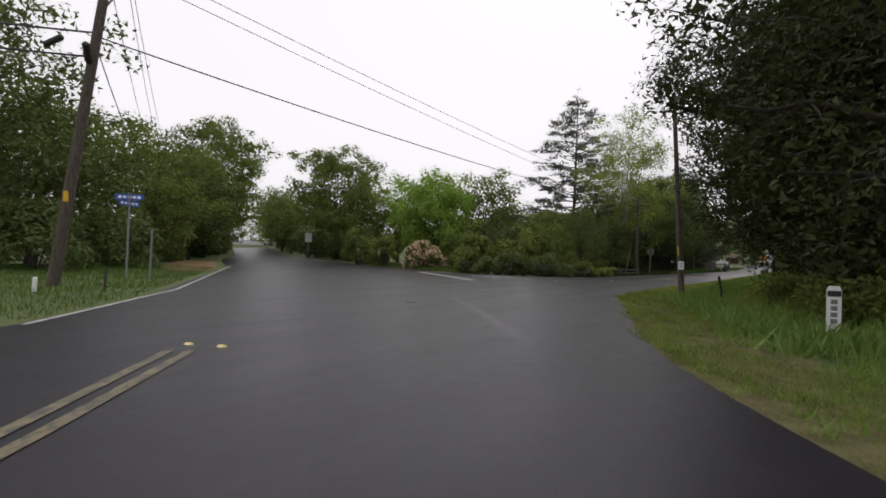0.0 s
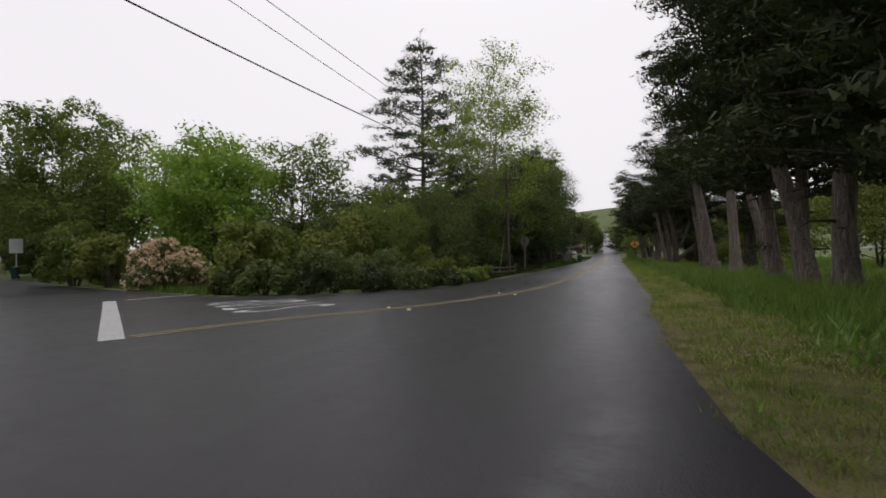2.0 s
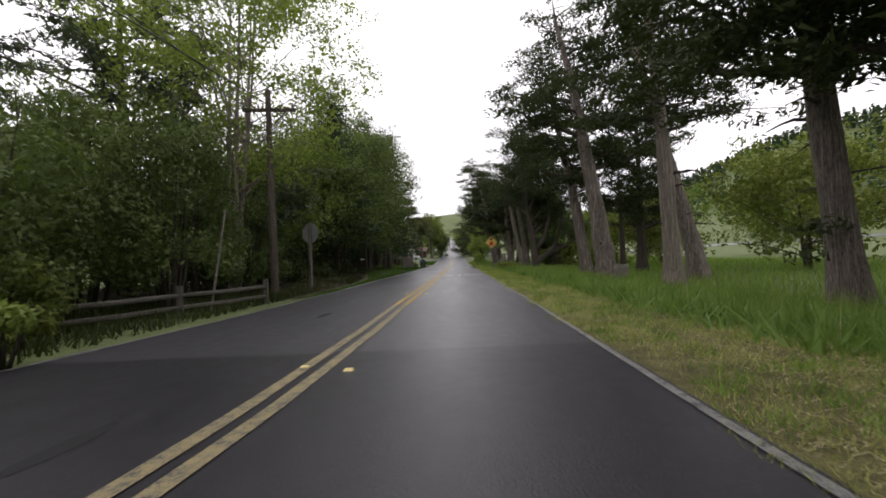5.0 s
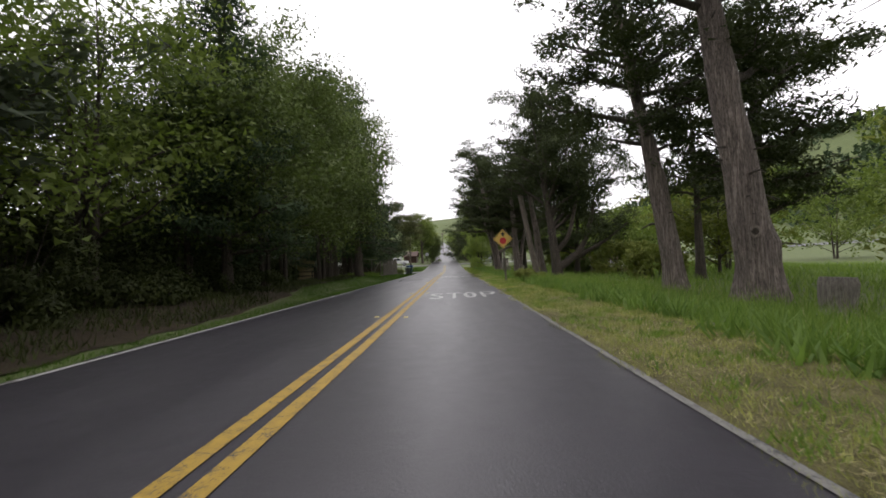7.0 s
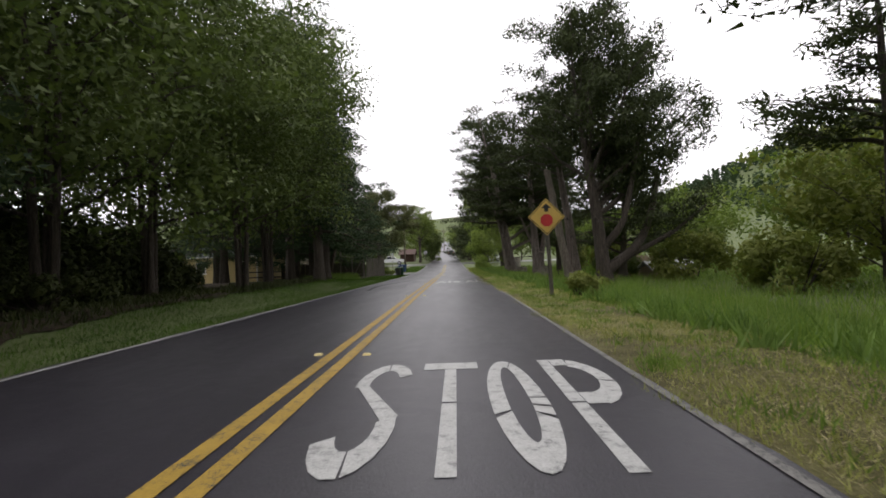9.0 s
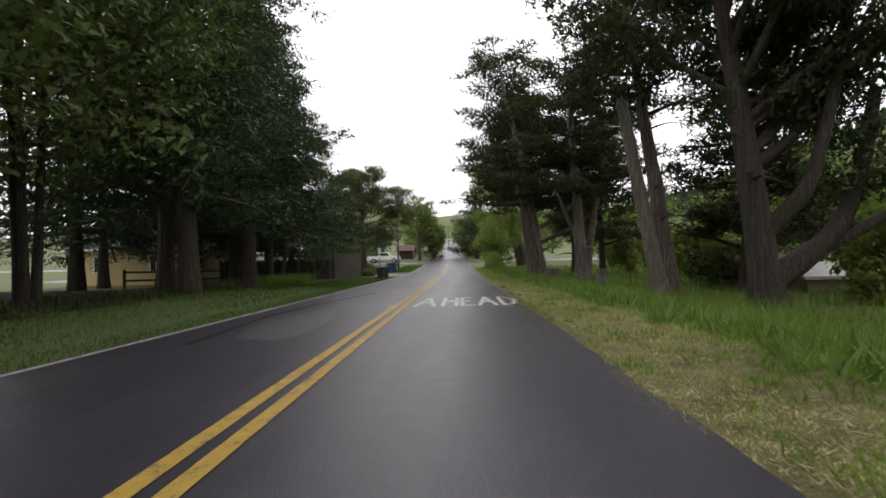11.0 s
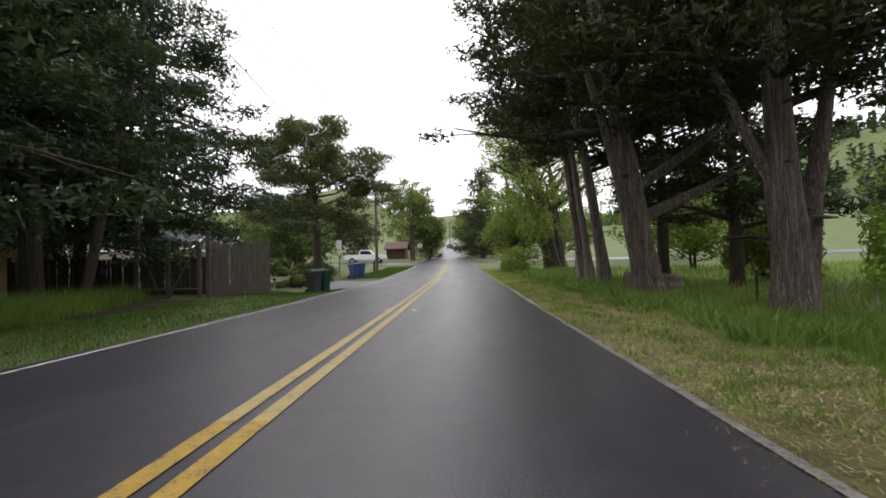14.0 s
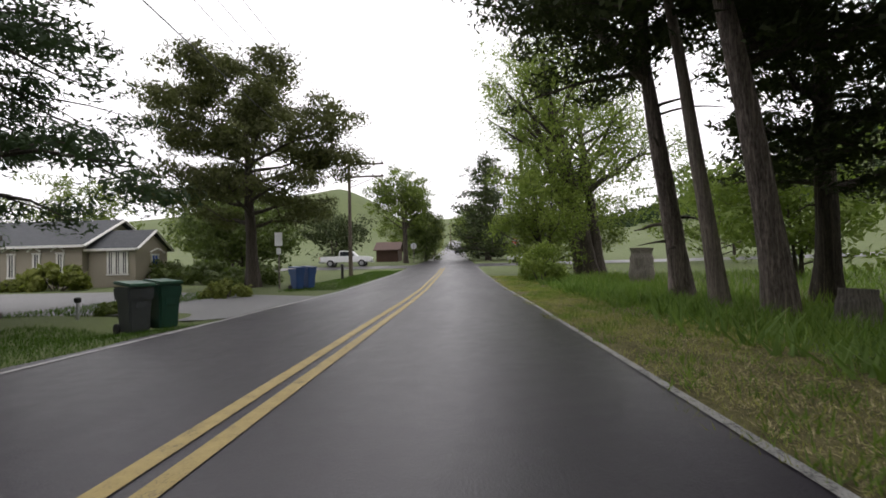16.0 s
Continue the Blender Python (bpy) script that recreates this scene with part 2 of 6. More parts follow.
def tube(points, radii, sides=8, rough=0.0, seed=0, close=True):
    """Verts and quads of a tapered tube along points; rough: ridges of the bark."""
    points = np.array(points, float)
    n = len(points)
    tang = np.gradient(points, axis=0)
    tang /= np.linalg.norm(tang, axis=1)[:, None] + 1e-9
    ref = np.array([1.0, 0.0, 0.0]) if abs(tang[0][0]) < 0.9 else np.array([0.0, 1.0, 0.0])
    a = np.linspace(0, 2 * np.pi, sides, endpoint=False)
    rng = np.random.RandomState(seed)
    ridge = 1 + rough * rng.uniform(-1, 1, sides)
    out = []
    for i in range(n):
        u = np.cross(tang[i], ref)
        u /= np.linalg.norm(u)
        v = np.cross(tang[i], u)
        r = radii[i] * (1 + (ridge - 1) * (0.7 + 0.5 * math.sin(i * 0.6 + seed))) * (1 + 0.35 * rough * rng.uniform(-1, 1, sides))
        out.append(points[i] + np.outer(np.cos(a) * r, u) + np.outer(np.sin(a) * r, v))
    V = np.concatenate(out)
    i, j = np.meshgrid(np.arange(n - 1), np.arange(sides), indexing="ij")
    k = (j + 1) % sides
    F = np.stack([i * sides + j, i * sides + k, (i + 1) * sides + k, (i + 1) * sides + j], -1).reshape(-1, 4)
    return V, F


def joined(pieces):
    V, F, o = [], [], 0
    for v, f in pieces:
        V.append(v)
        F.append(f + o)
        o += len(v)
    return np.concatenate(V), np.concatenate(F)


def leaves(centres, along, length, width, rng, facing=None):
    """Pointed leaves at the centres, broad at the stem and tapering along; one triangle each.
    facing: the way the blade's upper side turns; without it every blade is turned by chance."""
    n = len(centres)
    if facing is not None:
        facing = facing / (np.linalg.norm(facing, axis=1)[:, None] + 1e-9)
        along = along - facing * (along * facing).sum(1)[:, None]
    along = along / (np.linalg.norm(along, axis=1)[:, None] + 1e-9)
    side = np.cross(along, rng.normal(size=(n, 3)) if facing is None else facing)
    side /= np.linalg.norm(side, axis=1)[:, None] + 1e-9
    L = (length * rng.uniform(0.6, 1.3, n))[:, None]
    W = (width * rng.uniform(0.6, 1.3, n))[:, None]
    V = np.stack([centres - along * L * 0.4 - side * W * 0.5, centres - along * L * 0.4 + side * W * 0.5, centres + along * L * 0.6 + side * W * rng.uniform(-0.5, 0.5, (n, 1))], 1)
    return V.reshape(-1, 3), np.arange(3 * n).reshape(-1, 3)


def smooth_step(a, b, v):
    t = np.clip((v - a) / (b - a), 0, 1)
    return t * t * (3 - 2 * t)


def ground(x, y):
    """Height of the ground."""
    x, y = np.asarray(x, float), np.asarray(y, float)
    z = np.interp(y, [100, 118, 133, 150, 165, 200, 300, 420, 560, 700, 2500],
                  [0, 0.1, 0.45, 1.1, 1.6, 3.0, 7.8, 14.0, 21.0, 22.0, 22.0])
    u = -(x + 8) * 0.85 + (y - 12) * 0.527
    left = np.interp(u, [30, 90, 150, 300, 2000], [0, 1.6, 5.5, 13, 20])
    z = z + left * smooth_step(-10, -30, x) * (1 - smooth_step(65, 105, y))
    z = z - np.interp(y, [16, 26, 44, 92, 102, 118, 135], [0, 0.25, 0.45, 0.45, 0.3, 0.25, 0]) * smooth_step(4.8, 8.2, x)
    z = z + 0.35 * smooth_step(-4.2, -6.5, x) * smooth_step(44, 56, y) * (1 - smooth_step(84, 98, y))
    z = z + 0.5 * np.exp(-((x + 22) / 6) ** 2 - ((y + 6) / 4.5) ** 2)
    z = z - 0.2 * np.exp(-((x + 4.9) / 0.9) ** 2 - ((y - 108.3) / 1.5) ** 2)
    far = np.maximum(smooth_step(25, 70, np.abs(x)), smooth_step(170, 260, y))
    for cx, cy, amp, sx, sy in ((330, 430, 78, 150, 190), (-85, 430, 40, 48, 110), (120, 1150, 85, 420, 220),
                                (-420, 900, 70, 260, 260), (95, 235, 5, 42, 50), (620, 120, 60, 200, 260)):
        z = z + far * amp * np.exp(-((x - cx) / sx) ** 2 - ((y - cy) / sy) ** 2)
    return z


def bend(y):
    """The road drifts a little to its left past the first houses."""
    return -0.014 * max(0.0, y - 112)


# ---- ground ----
def spaced(stops):
    out = []
    for a, b, step in stops:
        out += list(np.arange(a, b, step))
    return np.array(out + [stops[-1][1]])


gx = spaced([(-1500, -300, 100), (-300, -80, 20), (-80, -24, 4), (-24, 24, 0.8), (24, 80, 4), (80, 400, 20), (400, 1500, 100)])
gy = spaced([(-600, -60, 60), (-60, -20, 5), (-20, 140, 1.0), (140, 240, 5), (240, 700, 20), (700, 2000, 100)])
GX, GY = np.meshgrid(gx, gy)
GZ = ground(GX, GY) + 0.015 * np.sin(GX * 1.7 + GY * 0.6) * (np.abs(GX) > 4.5) - 0.02
nx, ny = len(gx), len(gy)
I, J = np.meshgrid(np.arange(nx - 1), np.arange(ny - 1))
quads = np.stack([J * nx + I, J * nx + I + 1, (J + 1) * nx + I + 1, (J + 1) * nx + I], -1).reshape(-1, 4)


def ground_material():
    m, n, l, b = material("grassy_ground", 0.95)
    big = noise_tex(n, l, 0.22, 5)
    mid = noise_tex(n, l, 2.5, 5)
    fine = noise_tex(n, l, 30, 4, 0.7)
    c = ramp(n, l, big, [(0.3, (0.06, 0.095, 0.02)), (0.55, (0.095, 0.135, 0.03)), (0.75, (0.13, 0.155, 0.042))])
    c = mix(n, l, 0.45, c, ramp(n, l, mid, [(0.3, (0.05, 0.055, 0.022)), (0.6, (0.095, 0.125, 0.032))]))
    c = mix(n, l, 0.4, c, ramp(n, l, fine, [(0.3, (0.03, 0.04, 0.015)), (0.7, (0.13, 0.155, 0.05))]))
    l.new(c, b.inputs["Base Color"])
    bump(n, l, b, mix(n, l, 0.5, mid, fine), 0.8, 0.06)
    return m


GROUND = ground_material()


def earth_material(name, dark, light):
    m, n, l, b = material(name, 0.95, 0.0, 0.2)
    mid, fine = noise_tex(n, l, 3.0, 5), noise_tex(n, l, 38, 5, 0.75)
    c = ramp(n, l, mid, [(0.36, dark), (0.62, light)])
    l.new(mix(n, l, 0.5, c, ramp(n, l, fine, [(0.32, tuple(0.5 * k for k in dark)), (0.68, tuple(1.4 * k for k in light))])), b.inputs["Base Color"])
    bump(n, l, b, mix(n, l, 0.6, mid, fine), 1.0, 0.06)
    return m


SOIL = earth_material("verge_soil", (0.055, 0.047, 0.022), (0.2, 0.185, 0.08))
SHADED_LITTER = earth_material("leaf_litter", (0.022, 0.017, 0.011), (0.06, 0.046, 0.028))
ground_ob = mesh_object("ground", np.stack([GX, GY, GZ], -1), quads, GROUND, smooth=True)
tagged(ground_ob, "grassy ground with verges, fields and low green hills", "ground", kind="structure")


# ---- roads ----
def strip(name, left, right, mat, lift, label, category="road", step=1.0, kind="structure", across=7):
    """A ribbon between two polylines of as many points, laid on the ground."""
    left, right = np.array(left, float), np.array(right, float)
    d = np.r_[0, np.cumsum(np.linalg.norm(np.diff((left + right) / 2, axis=0), axis=1))]
    s = np.linspace(0, d[-1], max(2, int(d[-1] / step) + 1))
    l = np.stack([np.interp(s, d, left[:, k]) for k in (0, 1)], 1)
    r = np.stack([np.interp(s, d, right[:, k]) for k in (0, 1)], 1)
    f = np.linspace(0, 1, across)
    pts = l[:, None] * (1 - f)[None, :, None] + r[:, None] * f[None, :, None]
    z = ground(pts[..., 0], pts[..., 1]) + lift
    V = np.concatenate([pts, z[..., None]], -1)
    n = len(s)
    i, j = np.meshgrid(np.arange(n - 1), np.arange(across - 1), indexing="ij")
    F = np.stack([i * across + j, i * across + j + 1, (i + 1) * across + j + 1, (i + 1) * across + j], -1).reshape(-1, 4)
    return tagged(mesh_object(name, V.reshape(-1, 3), F, mat, smooth=True), label, category, kind=kind)


rng = np.random.RandomState(3)


def ragged(y, amount, seed):
    return amount * (noise.noise(Vector((seed, y * 0.9, 0))) + 0.5 * noise.noise(Vector((seed, y * 3.1, 5))))


LIFT = 0.012
ys = [34 + 0.5 * k for k in range(212)] + list(range(140, 720, 6))


def left_edge(y):
    return np.interp(y, [34, 38, 46, 60], [-3.85, -3.55, -3.45, -3.42]) + bend(y)


def right_edge(y):
    return np.interp(y, [34, 44, 60], [3.05, 3.05, 3.05]) + bend(y)


strip("road", [(left_edge(y) - ragged(y, 0.1, 1.3), y) for y in ys],
      [(right_edge(y) + ragged(y, 0.05, 7.7), y) for y in ys], ASPHALT, LIFT, "straight grey asphalt road with worn wheel tracks", step=0.5)
junction = [(36, -38), (16, -13.5), (10.6, -5.4), (9.2, -3.2), (8.4, -2.0), (7.9, -1.2), (7.2, 0.0), (6.3, 2.0), (5.4, 4.6), (4.6, 6.9), (3.9, 8.8), (3.3, 10.9), (2.98, 13.0),
            (2.85, 16), (2.86, 20), (3.07, 23), (3.06, 27), (3.06, 34), (-3.85, 34), (-4.2, 31.2), (-4.9, 28.2), (-6.2, 25.2), (-8.1, 23.6), (-10.6, 23.0), (-16, 24.8),
            (-24, 28.0), (-35.3, 32.5), (-40.7, 21.3), (-21, 10.8), (-12.2, 4.4), (-4.3, -1.0), (-2.1, -2.9), (-0.6, -4.4), (5, -11), (22, -33)]
jv = [Vector((x, y, LIFT)) for x, y in junction]
tagged(mesh_object("junction_road", [tuple(v) for v in jv], [tuple(t) for t in tessellate_polygon([jv])], DAMP), "wide grey asphalt junction, damp and patched", "road", kind="structure")
strip("side_road", [(-25.0, 13.2), (-40.7, 21.3), (-50, 28.4), (-66.7, 38.2), (-84.7, 48.3), (-132, 75), (-262, 147)], [(-21.5, 26.7), (-35.3, 32.5), (-46.2, 35.4), (-63.3, 44.2), (-81.3, 54.4), (-128.5, 81), (-258, 154)],
      DAMP, LIFT + 0.02, "asphalt road rising between trees")
strip("cross_road", [(-140, 158), (-6, 152), (140, 152)], [(-140, 150), (-6, 144.5), (140, 144.5)], ASPHALT, 0.004,
      "asphalt cross road at the far junction", across=5)
strip("driveway", [(-3.4, 109.0), (-7.2, 110.2), (-12, 110.4), (-40, 112)], [(-3.4, 115.5), (-8.5, 118.5), (-13, 121), (-40, 123)], DRIVE, 0.0, "pale grey gravelled driveway", "driveway")


# floor of the wood: brown litter, darkened to make up for missing shade
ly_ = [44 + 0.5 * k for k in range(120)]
strip("leaf_litter", [(np.interp(y, [44, 49, 97, 104], [-7.0, -16.0, -16.0, -9.0]) + ragged(y, 1.6, 2.2), y) for y in ly_], [(np.interp(y, [44, 54, 60, 66, 80, 104], [-4.0, -4.1, -4.7, -5.8, -6.3, -7.2]) + ragged(y, 0.35, 9.4), y) for y in ly_], SHADED_LITTER, 0.006,
      "leaf litter under the wood, darkened to stand in for its shade", "soil", 0.5, across=70)


strip("leaf_litter", [(-16.6, 7.0), (-21.3, 10.2), (-30, 14.9), (-38, 19.1)], [(-17.4, 5.6), (-22.5, 7.4), (-31, 11.6), (-39, 16.2)],
      earth_material("fallen_leaves", (0.1, 0.062, 0.03), (0.25, 0.165, 0.085)), 0.02, "orange-brown fallen leaves beside the side road", "soil", 0.5, across=12)


def stripe(name, points, width, mat, label, lift=0.02, parent=None):
    p = np.array(points, float)
    t = np.gradient(p, axis=0)
    t /= np.linalg.norm(t, axis=1)[:, None]
    nrm = np.stack([-t[:, 1], t[:, 0]], 1) * width / 2
    return strip(name, p + nrm, p - nrm, mat, lift, label, "road marking", 0.5, "structure", 2)


yl = [(-5.2, 15.2), (-4.75, 16.6), (-4.1, 17.75), (-3.2, 18.95), (-2.22, 20.7), (-1.5, 22.6), (-0.94, 24.5), (-0.55, 26.3), (-0.3, 28.6), (-0.1, 31.7), (-0.02, 36), (-0.03, 40)]
yl += [(np.interp(y, [40, 50, 62, 72, 90, 104], [-0.03, 0.06, 0.06, 0.0, -0.02, -0.06]) + bend(y), y) for y in range(43, 143, 3)]
for off in (-0.118, 0.118):
    p = np.array(yl)
    t = np.gradient(p, axis=0)
    t /= np.linalg.norm(t, axis=1)[:, None]
    q = p + np.stack([-t[:, 1], t[:, 0]], 1) * off
    stripe("centre_line", q[:12], 0.132, YELLOW_WORN, "worn yellow centre line on the asphalt")
    stripe("centre_line", q[11:29], 0.132, YELLOW_LINE, "yellow centre line on the asphalt")
    stripe("centre_line", q[28:], 0.132, YELLOW_PALE, "faded yellow centre line on the asphalt")
stripe("edge_line", [(np.interp(y, [23, 26, 31, 40], [3.03, 3.0, 2.98, 3.03]), y) for y in np.arange(22.6, 40.5, 1.0)], 0.075, WHITE_WORN, "worn grey-white edge line meeting the grass")
stripe("edge_line", [(np.interp(y, [40, 46, 60, 74], [3.03, 2.99, 2.99, 3.03]) + bend(y), y) for y in range(40, 74, 2)], 0.07, WHITE_WORN, "worn white edge line along the verge")
stripe("edge_line", [(3.03, y) for y in range(83, 100, 2)], 0.075, WHITE_WORN, "worn white edge line half covered by cuttings")
stripe("edge_line", [(3.05 + bend(y), y) for y in range(99, 146, 2)], 0.08, WHITE_EDGE, "white edge line along the verge")
stripe("edge_line", [(np.interp(y, [28, 34, 40, 48], [-4.8, -3.75, -3.4, -3.32]), y) for y in range(28, 49, 2)], 0.07, WHITE_WORN, "faint white edge line along the garden")
stripe("edge_line", [(np.interp(y, [48, 105, 140], [-3.32, -3.2, -3.6]), y) for y in range(48, 142, 2)], 0.08, WHITE_LINE, "white edge line along the verge")
stripe("edge_line", [(-0.6 - 0.75 * k, -4.2 + 0.66 * k) for k in range(8)] + [(-12.2 - 2.9 * k, 4.7 + 1.95 * k) for k in range(6)], 0.09, WHITE_LINE, "white edge line round the bend")
stripe("edge_line", [(-13.6, 21.6), (-13.4, 23.0), (-13.0, 24.0)], 0.2, WHITE_LINE, "short white line closing the lane")
stripe("limit_line", [(-13.75, 21.1), (-9.5, 18.0), (-5.2, 14.85)], 0.36, WHITE_LINE, "broad white limit line at the junction")
for off in (-0.082, 0.082):
    stripe("centre_line", [(2.7 + off, -3.58 + off), (4.63 + off, -5.5 + off), (9.1 + off, -10.4 + off), (20 + off, -23.5 + off)], 0.115, YELLOW_DULL, "worn yellow centre line ending at the junction")
stripe("tar_seam", [(-15.5, 17.4), (-12.0, 15.6), (-9.4, 14.6)], 0.14, TAR, "dark tar seam across the junction")
stripe("tar_seam", [(1.1, 9.95), (1.6, 10.7), (2.05, 11.35)], 0.035, TAR, "dark damp streak on the asphalt")

# grey reflection on the lane, put into the colour of a paler strip
strip("lane_sheen", [(-1.89, 77.0), (-2.0, 77.5), (-2.07, 78.0), (-2.14, 79.5), (-1.92, 80.9), (-1.45, 82.4)], [(-1.0, 76.8), (-0.97, 77.2), (-0.95, 77.5), (-0.89, 78.2), (-1.04, 79.8), (-1.25, 82.2)],
      PALE_ASPHALT, 0.016, "soft grey reflection painted as a paler strip on the opposite lane", "road patch", 0.3)
stripe("tar_seam", [(-2.37, 76.6), (-2.51, 78.4), (-2.64, 80.4), (-2.33, 83.7), (-1.6, 88.0)], 0.16, TAR, "dark tar seam along the opposite lane", 0.016)
for x, y in ((-1.49, 26.1), (-1.91, 25.7), (-1.7, 26.9), (-1.2, 27.1), (-1.41, 30.2), (-1.05, 31.1), (-1.42, 38.3)):
    strip("tar_spot", [(x - 0.02, y - 0.45), (x - 0.1, y - 0.2), (x - 0.07, y + 0.2), (x - 0.02, y + 0.5)], [(x + 0.02, y - 0.45), (x + 0.08, y - 0.15), (x + 0.1, y + 0.2), (x + 0.03, y + 0.5)],
          TAR, 0.0145, "dark damp spot on the asphalt", "road patch", 0.2)


# ---- trees ----
def thing(name, x, y, z, label, category, group="", rz=0.0):
    ob = new(name)
    ob.empty_display_size = 0.2
    ob.matrix_world = pose(x, y, z, 0, 0, rz)
    return tagged(ob, label, category, group)


def trunk_form(k, path, rad, sides, seed):
    """An old trunk: root flare, deep furrows that run up it, swellings and a few knots."""
    big = sides > 20
    rng = np.random.RandomState(seed + 7)
    fine = np.linspace(0, 1, 64 if big else 16)
    pf = np.stack([np.interp(fine, k, path[:, c]) for c in range(3)], 1)
    r0 = np.interp(fine, k, rad)
    a = np.linspace(0, 2 * np.pi, sides, endpoint=False)
    knots = [(rng.uniform(0, 6.28), rng.uniform(0.6, 7.0), rng.uniform(0.05, 0.16)) for _ in range(5 if big else 0)]
    out = []
    for p, r, f in zip(pf, r0, fine):
        m = np.ones(sides)
        flare = 0.38 * math.exp(-max(0.0, p[2] - 0.3) / 0.55)
        for j, t in enumerate(a):
            c_, s_ = math.cos(t), math.sin(t)
            m[j] += 0.13 * noise.noise(Vector((c_ * 4.2 + seed, s_ * 4.2, p[2] * 0.25))) + 0.05 * noise.noise(Vector((c_ * 9 + seed, s_ * 9, p[2] * 0.5)))
            m[j] += 0.1 * noise.noise(Vector((c_ * 0.9 + seed, s_ * 0.9, p[2] * 0.7))) - 0.12
            m[j] += flare * (0.6 + 0.8 * noise.noise(Vector((c_ * 2 + seed, s_ * 2, 3))))
            for ka, kz, kr in knots:
                d = ((math.cos(t - ka) - 1) * 4) ** 2 + ((p[2] - kz) / 0.3) ** 2
                m[j] += kr * math.exp(-d)
        out.append(p + np.stack([np.cos(a) * r * m, np.sin(a) * r * m, 0 * a], 1))
    n = len(fine)
    i, j = np.meshgrid(np.arange(n - 1), np.arange(sides), indexing="ij")
    q = (j + 1) % sides
    return np.concatenate(out), np.stack([i * sides + j, i * sides + q, (i + 1) * sides + q, (i + 1) * sides + j], -1).reshape(-1, 4)


def shape(kind, f, rng):
    """How far the boughs reach at the height f (0 to 1) of the crown."""
    if kind == "cone":
        return (1 - f) ** 0.8 * (0.75 + 0.5 * rng.rand()) + 0.06
    if kind == "round":
        return max(0.12, 1 - ((f - 0.42) / 0.62) ** 2) ** 0.5 * (0.75 + 0.4 * rng.rand())
    if kind == "broad":
        return (0.55 + 0.45 * math.sin(math.pi * min(1, f + 0.25))) * (0.6 + 0.55 * rng.rand())
    return (1 - 0.45 * f) * (0.45 + 0.65 * rng.rand())


def tree(name, label, category, x, y, height, radius, base, trunk_r, kind, bark, leaf, seed, boughs=26, count=7000,
         size=(0.3, 0.12), lean=(0, 0), flat=0.55, rise=0.35, droop=0.0, clump=0.9, stems=1, group="", up=0.5, top_r=0.25,
         side=None, bare=0.45, extra=(), inner=0.25, limbs=()):
    """A tree: roughened tapering trunk, limbs, and a crown of single leaves in clumps round the boughs.
    base: height at which the crown begins; lean: how far the top stands from the foot; side: (azimuth, share) of one-sided boughs."""
    rng = np.random.RandomState(seed)
    z0 = float(ground(x, y)) - 0.1
    root = thing(name, x, y, z0, label, category, group)
    pieces, wood, clumps = [], [], []
    trunks = []
    for s in range(stems):
        a = 2.4 * s + seed
        off = np.array([math.cos(a), math.sin(a)]) * (0.0 if stems == 1 else trunk_r * 0.8)
        fan = off * (0 if stems == 1 else 2.6 + rng.rand())
        k = np.linspace(0, 1, 14)
        wob = np.cumsum(rng.normal(size=(14, 2)) * 0.05 * height / 14, axis=0)
        hz = height * (1 if s == 0 else 0.8 + 0.15 * rng.rand()) * 0.96
        path = np.stack([off[0] + fan[0] * k + lean[0] * k ** 1.2 + wob[:, 0] * k, off[1] + fan[1] * k + lean[1] * k ** 1.2 + wob[:, 1] * k, hz * k], 1)
        tr = trunk_r if stems == 1 else trunk_r * 0.72
        rad = tr * (1 - k) ** 0.75 * (1 - top_r) + tr * top_r * (1 - 0.9 * k)
        rad[0] *= 1.06
        pieces.append(trunk_form(k, path, rad, 30 if trunk_r > 0.3 else 10, seed + s))
        trunks.append((k, path, rad))
    for i in range(9 if trunk_r > 0.3 and kind == "cypress" else 0):
        k, path, rad = trunks[i % stems]
        kk = rng.uniform(1.4, base + 2.5) / height
        p0 = np.array([np.interp(kk, k, path[:, c]) for c in range(3)])
        az, ln = rng.rand() * 6.28, rng.uniform(0.4, 1.9)
        q = np.linspace(0, 1, 5)
        arc = np.stack([np.cos(az) * q * ln, np.sin(az) * q * ln, (0.35 * q - 0.4 * q * q) * ln], 1) + rng.normal(size=(5, 3)) * 0.05 * q[:, None]
        wood.append(tube(p0 + arc, 0.065 * (1 - 0.8 * q) * rng.uniform(0.5, 1.2), 5, 0.15, i))
    for i in range(boughs):
        k, path, rad = trunks[i % stems]
        f = (i + 0.3 + 0.5 * rng.rand()) / boughs
        h = base + (height - base) * f * 0.94
        kk = min(0.98, h / height)
        p0 = np.array([np.interp(kk, k, path[:, c]) for c in range(3)])
        az = 2.399963 * i + rng.normal() * 0.35
        if side and rng.rand() < side[1]:
            az = side[0] + rng.normal() * 0.7
        reach = radius * shape(kind, f, rng)
        if -14 < x < -4.5 and y > 48 and math.cos(az) > 0.2:
            reach = min(reach, (-4.0 - x) / math.cos(az))
        up_a = rise * (0.5 + rng.rand()) if kind != "cone" else rise * (0.3 + 1.1 * f)
        d = np.array([math.cos(az), math.sin(az), up_a])
        q = np.linspace(0, 1, 6)
        arc = np.stack([q * reach * d[0], q * reach * d[1], reach * (d[2] * q - droop * q ** 2)], 1) + rng.normal(size=(6, 3)) * 0.05 * reach * q[:, None]
        bp = p0 + arc
        br = max(0.02, min(0.5 * np.interp(kk, k, rad), 0.035 * reach + 0.015))
        wood.append(tube(bp[::1 if abs(x) < 16 else 2], br * (1 - 0.85 * q[::1 if abs(x) < 16 else 2]), 4, 0.1, seed + i))
        nsub = max(2, int(reach * 1.5 / clump))
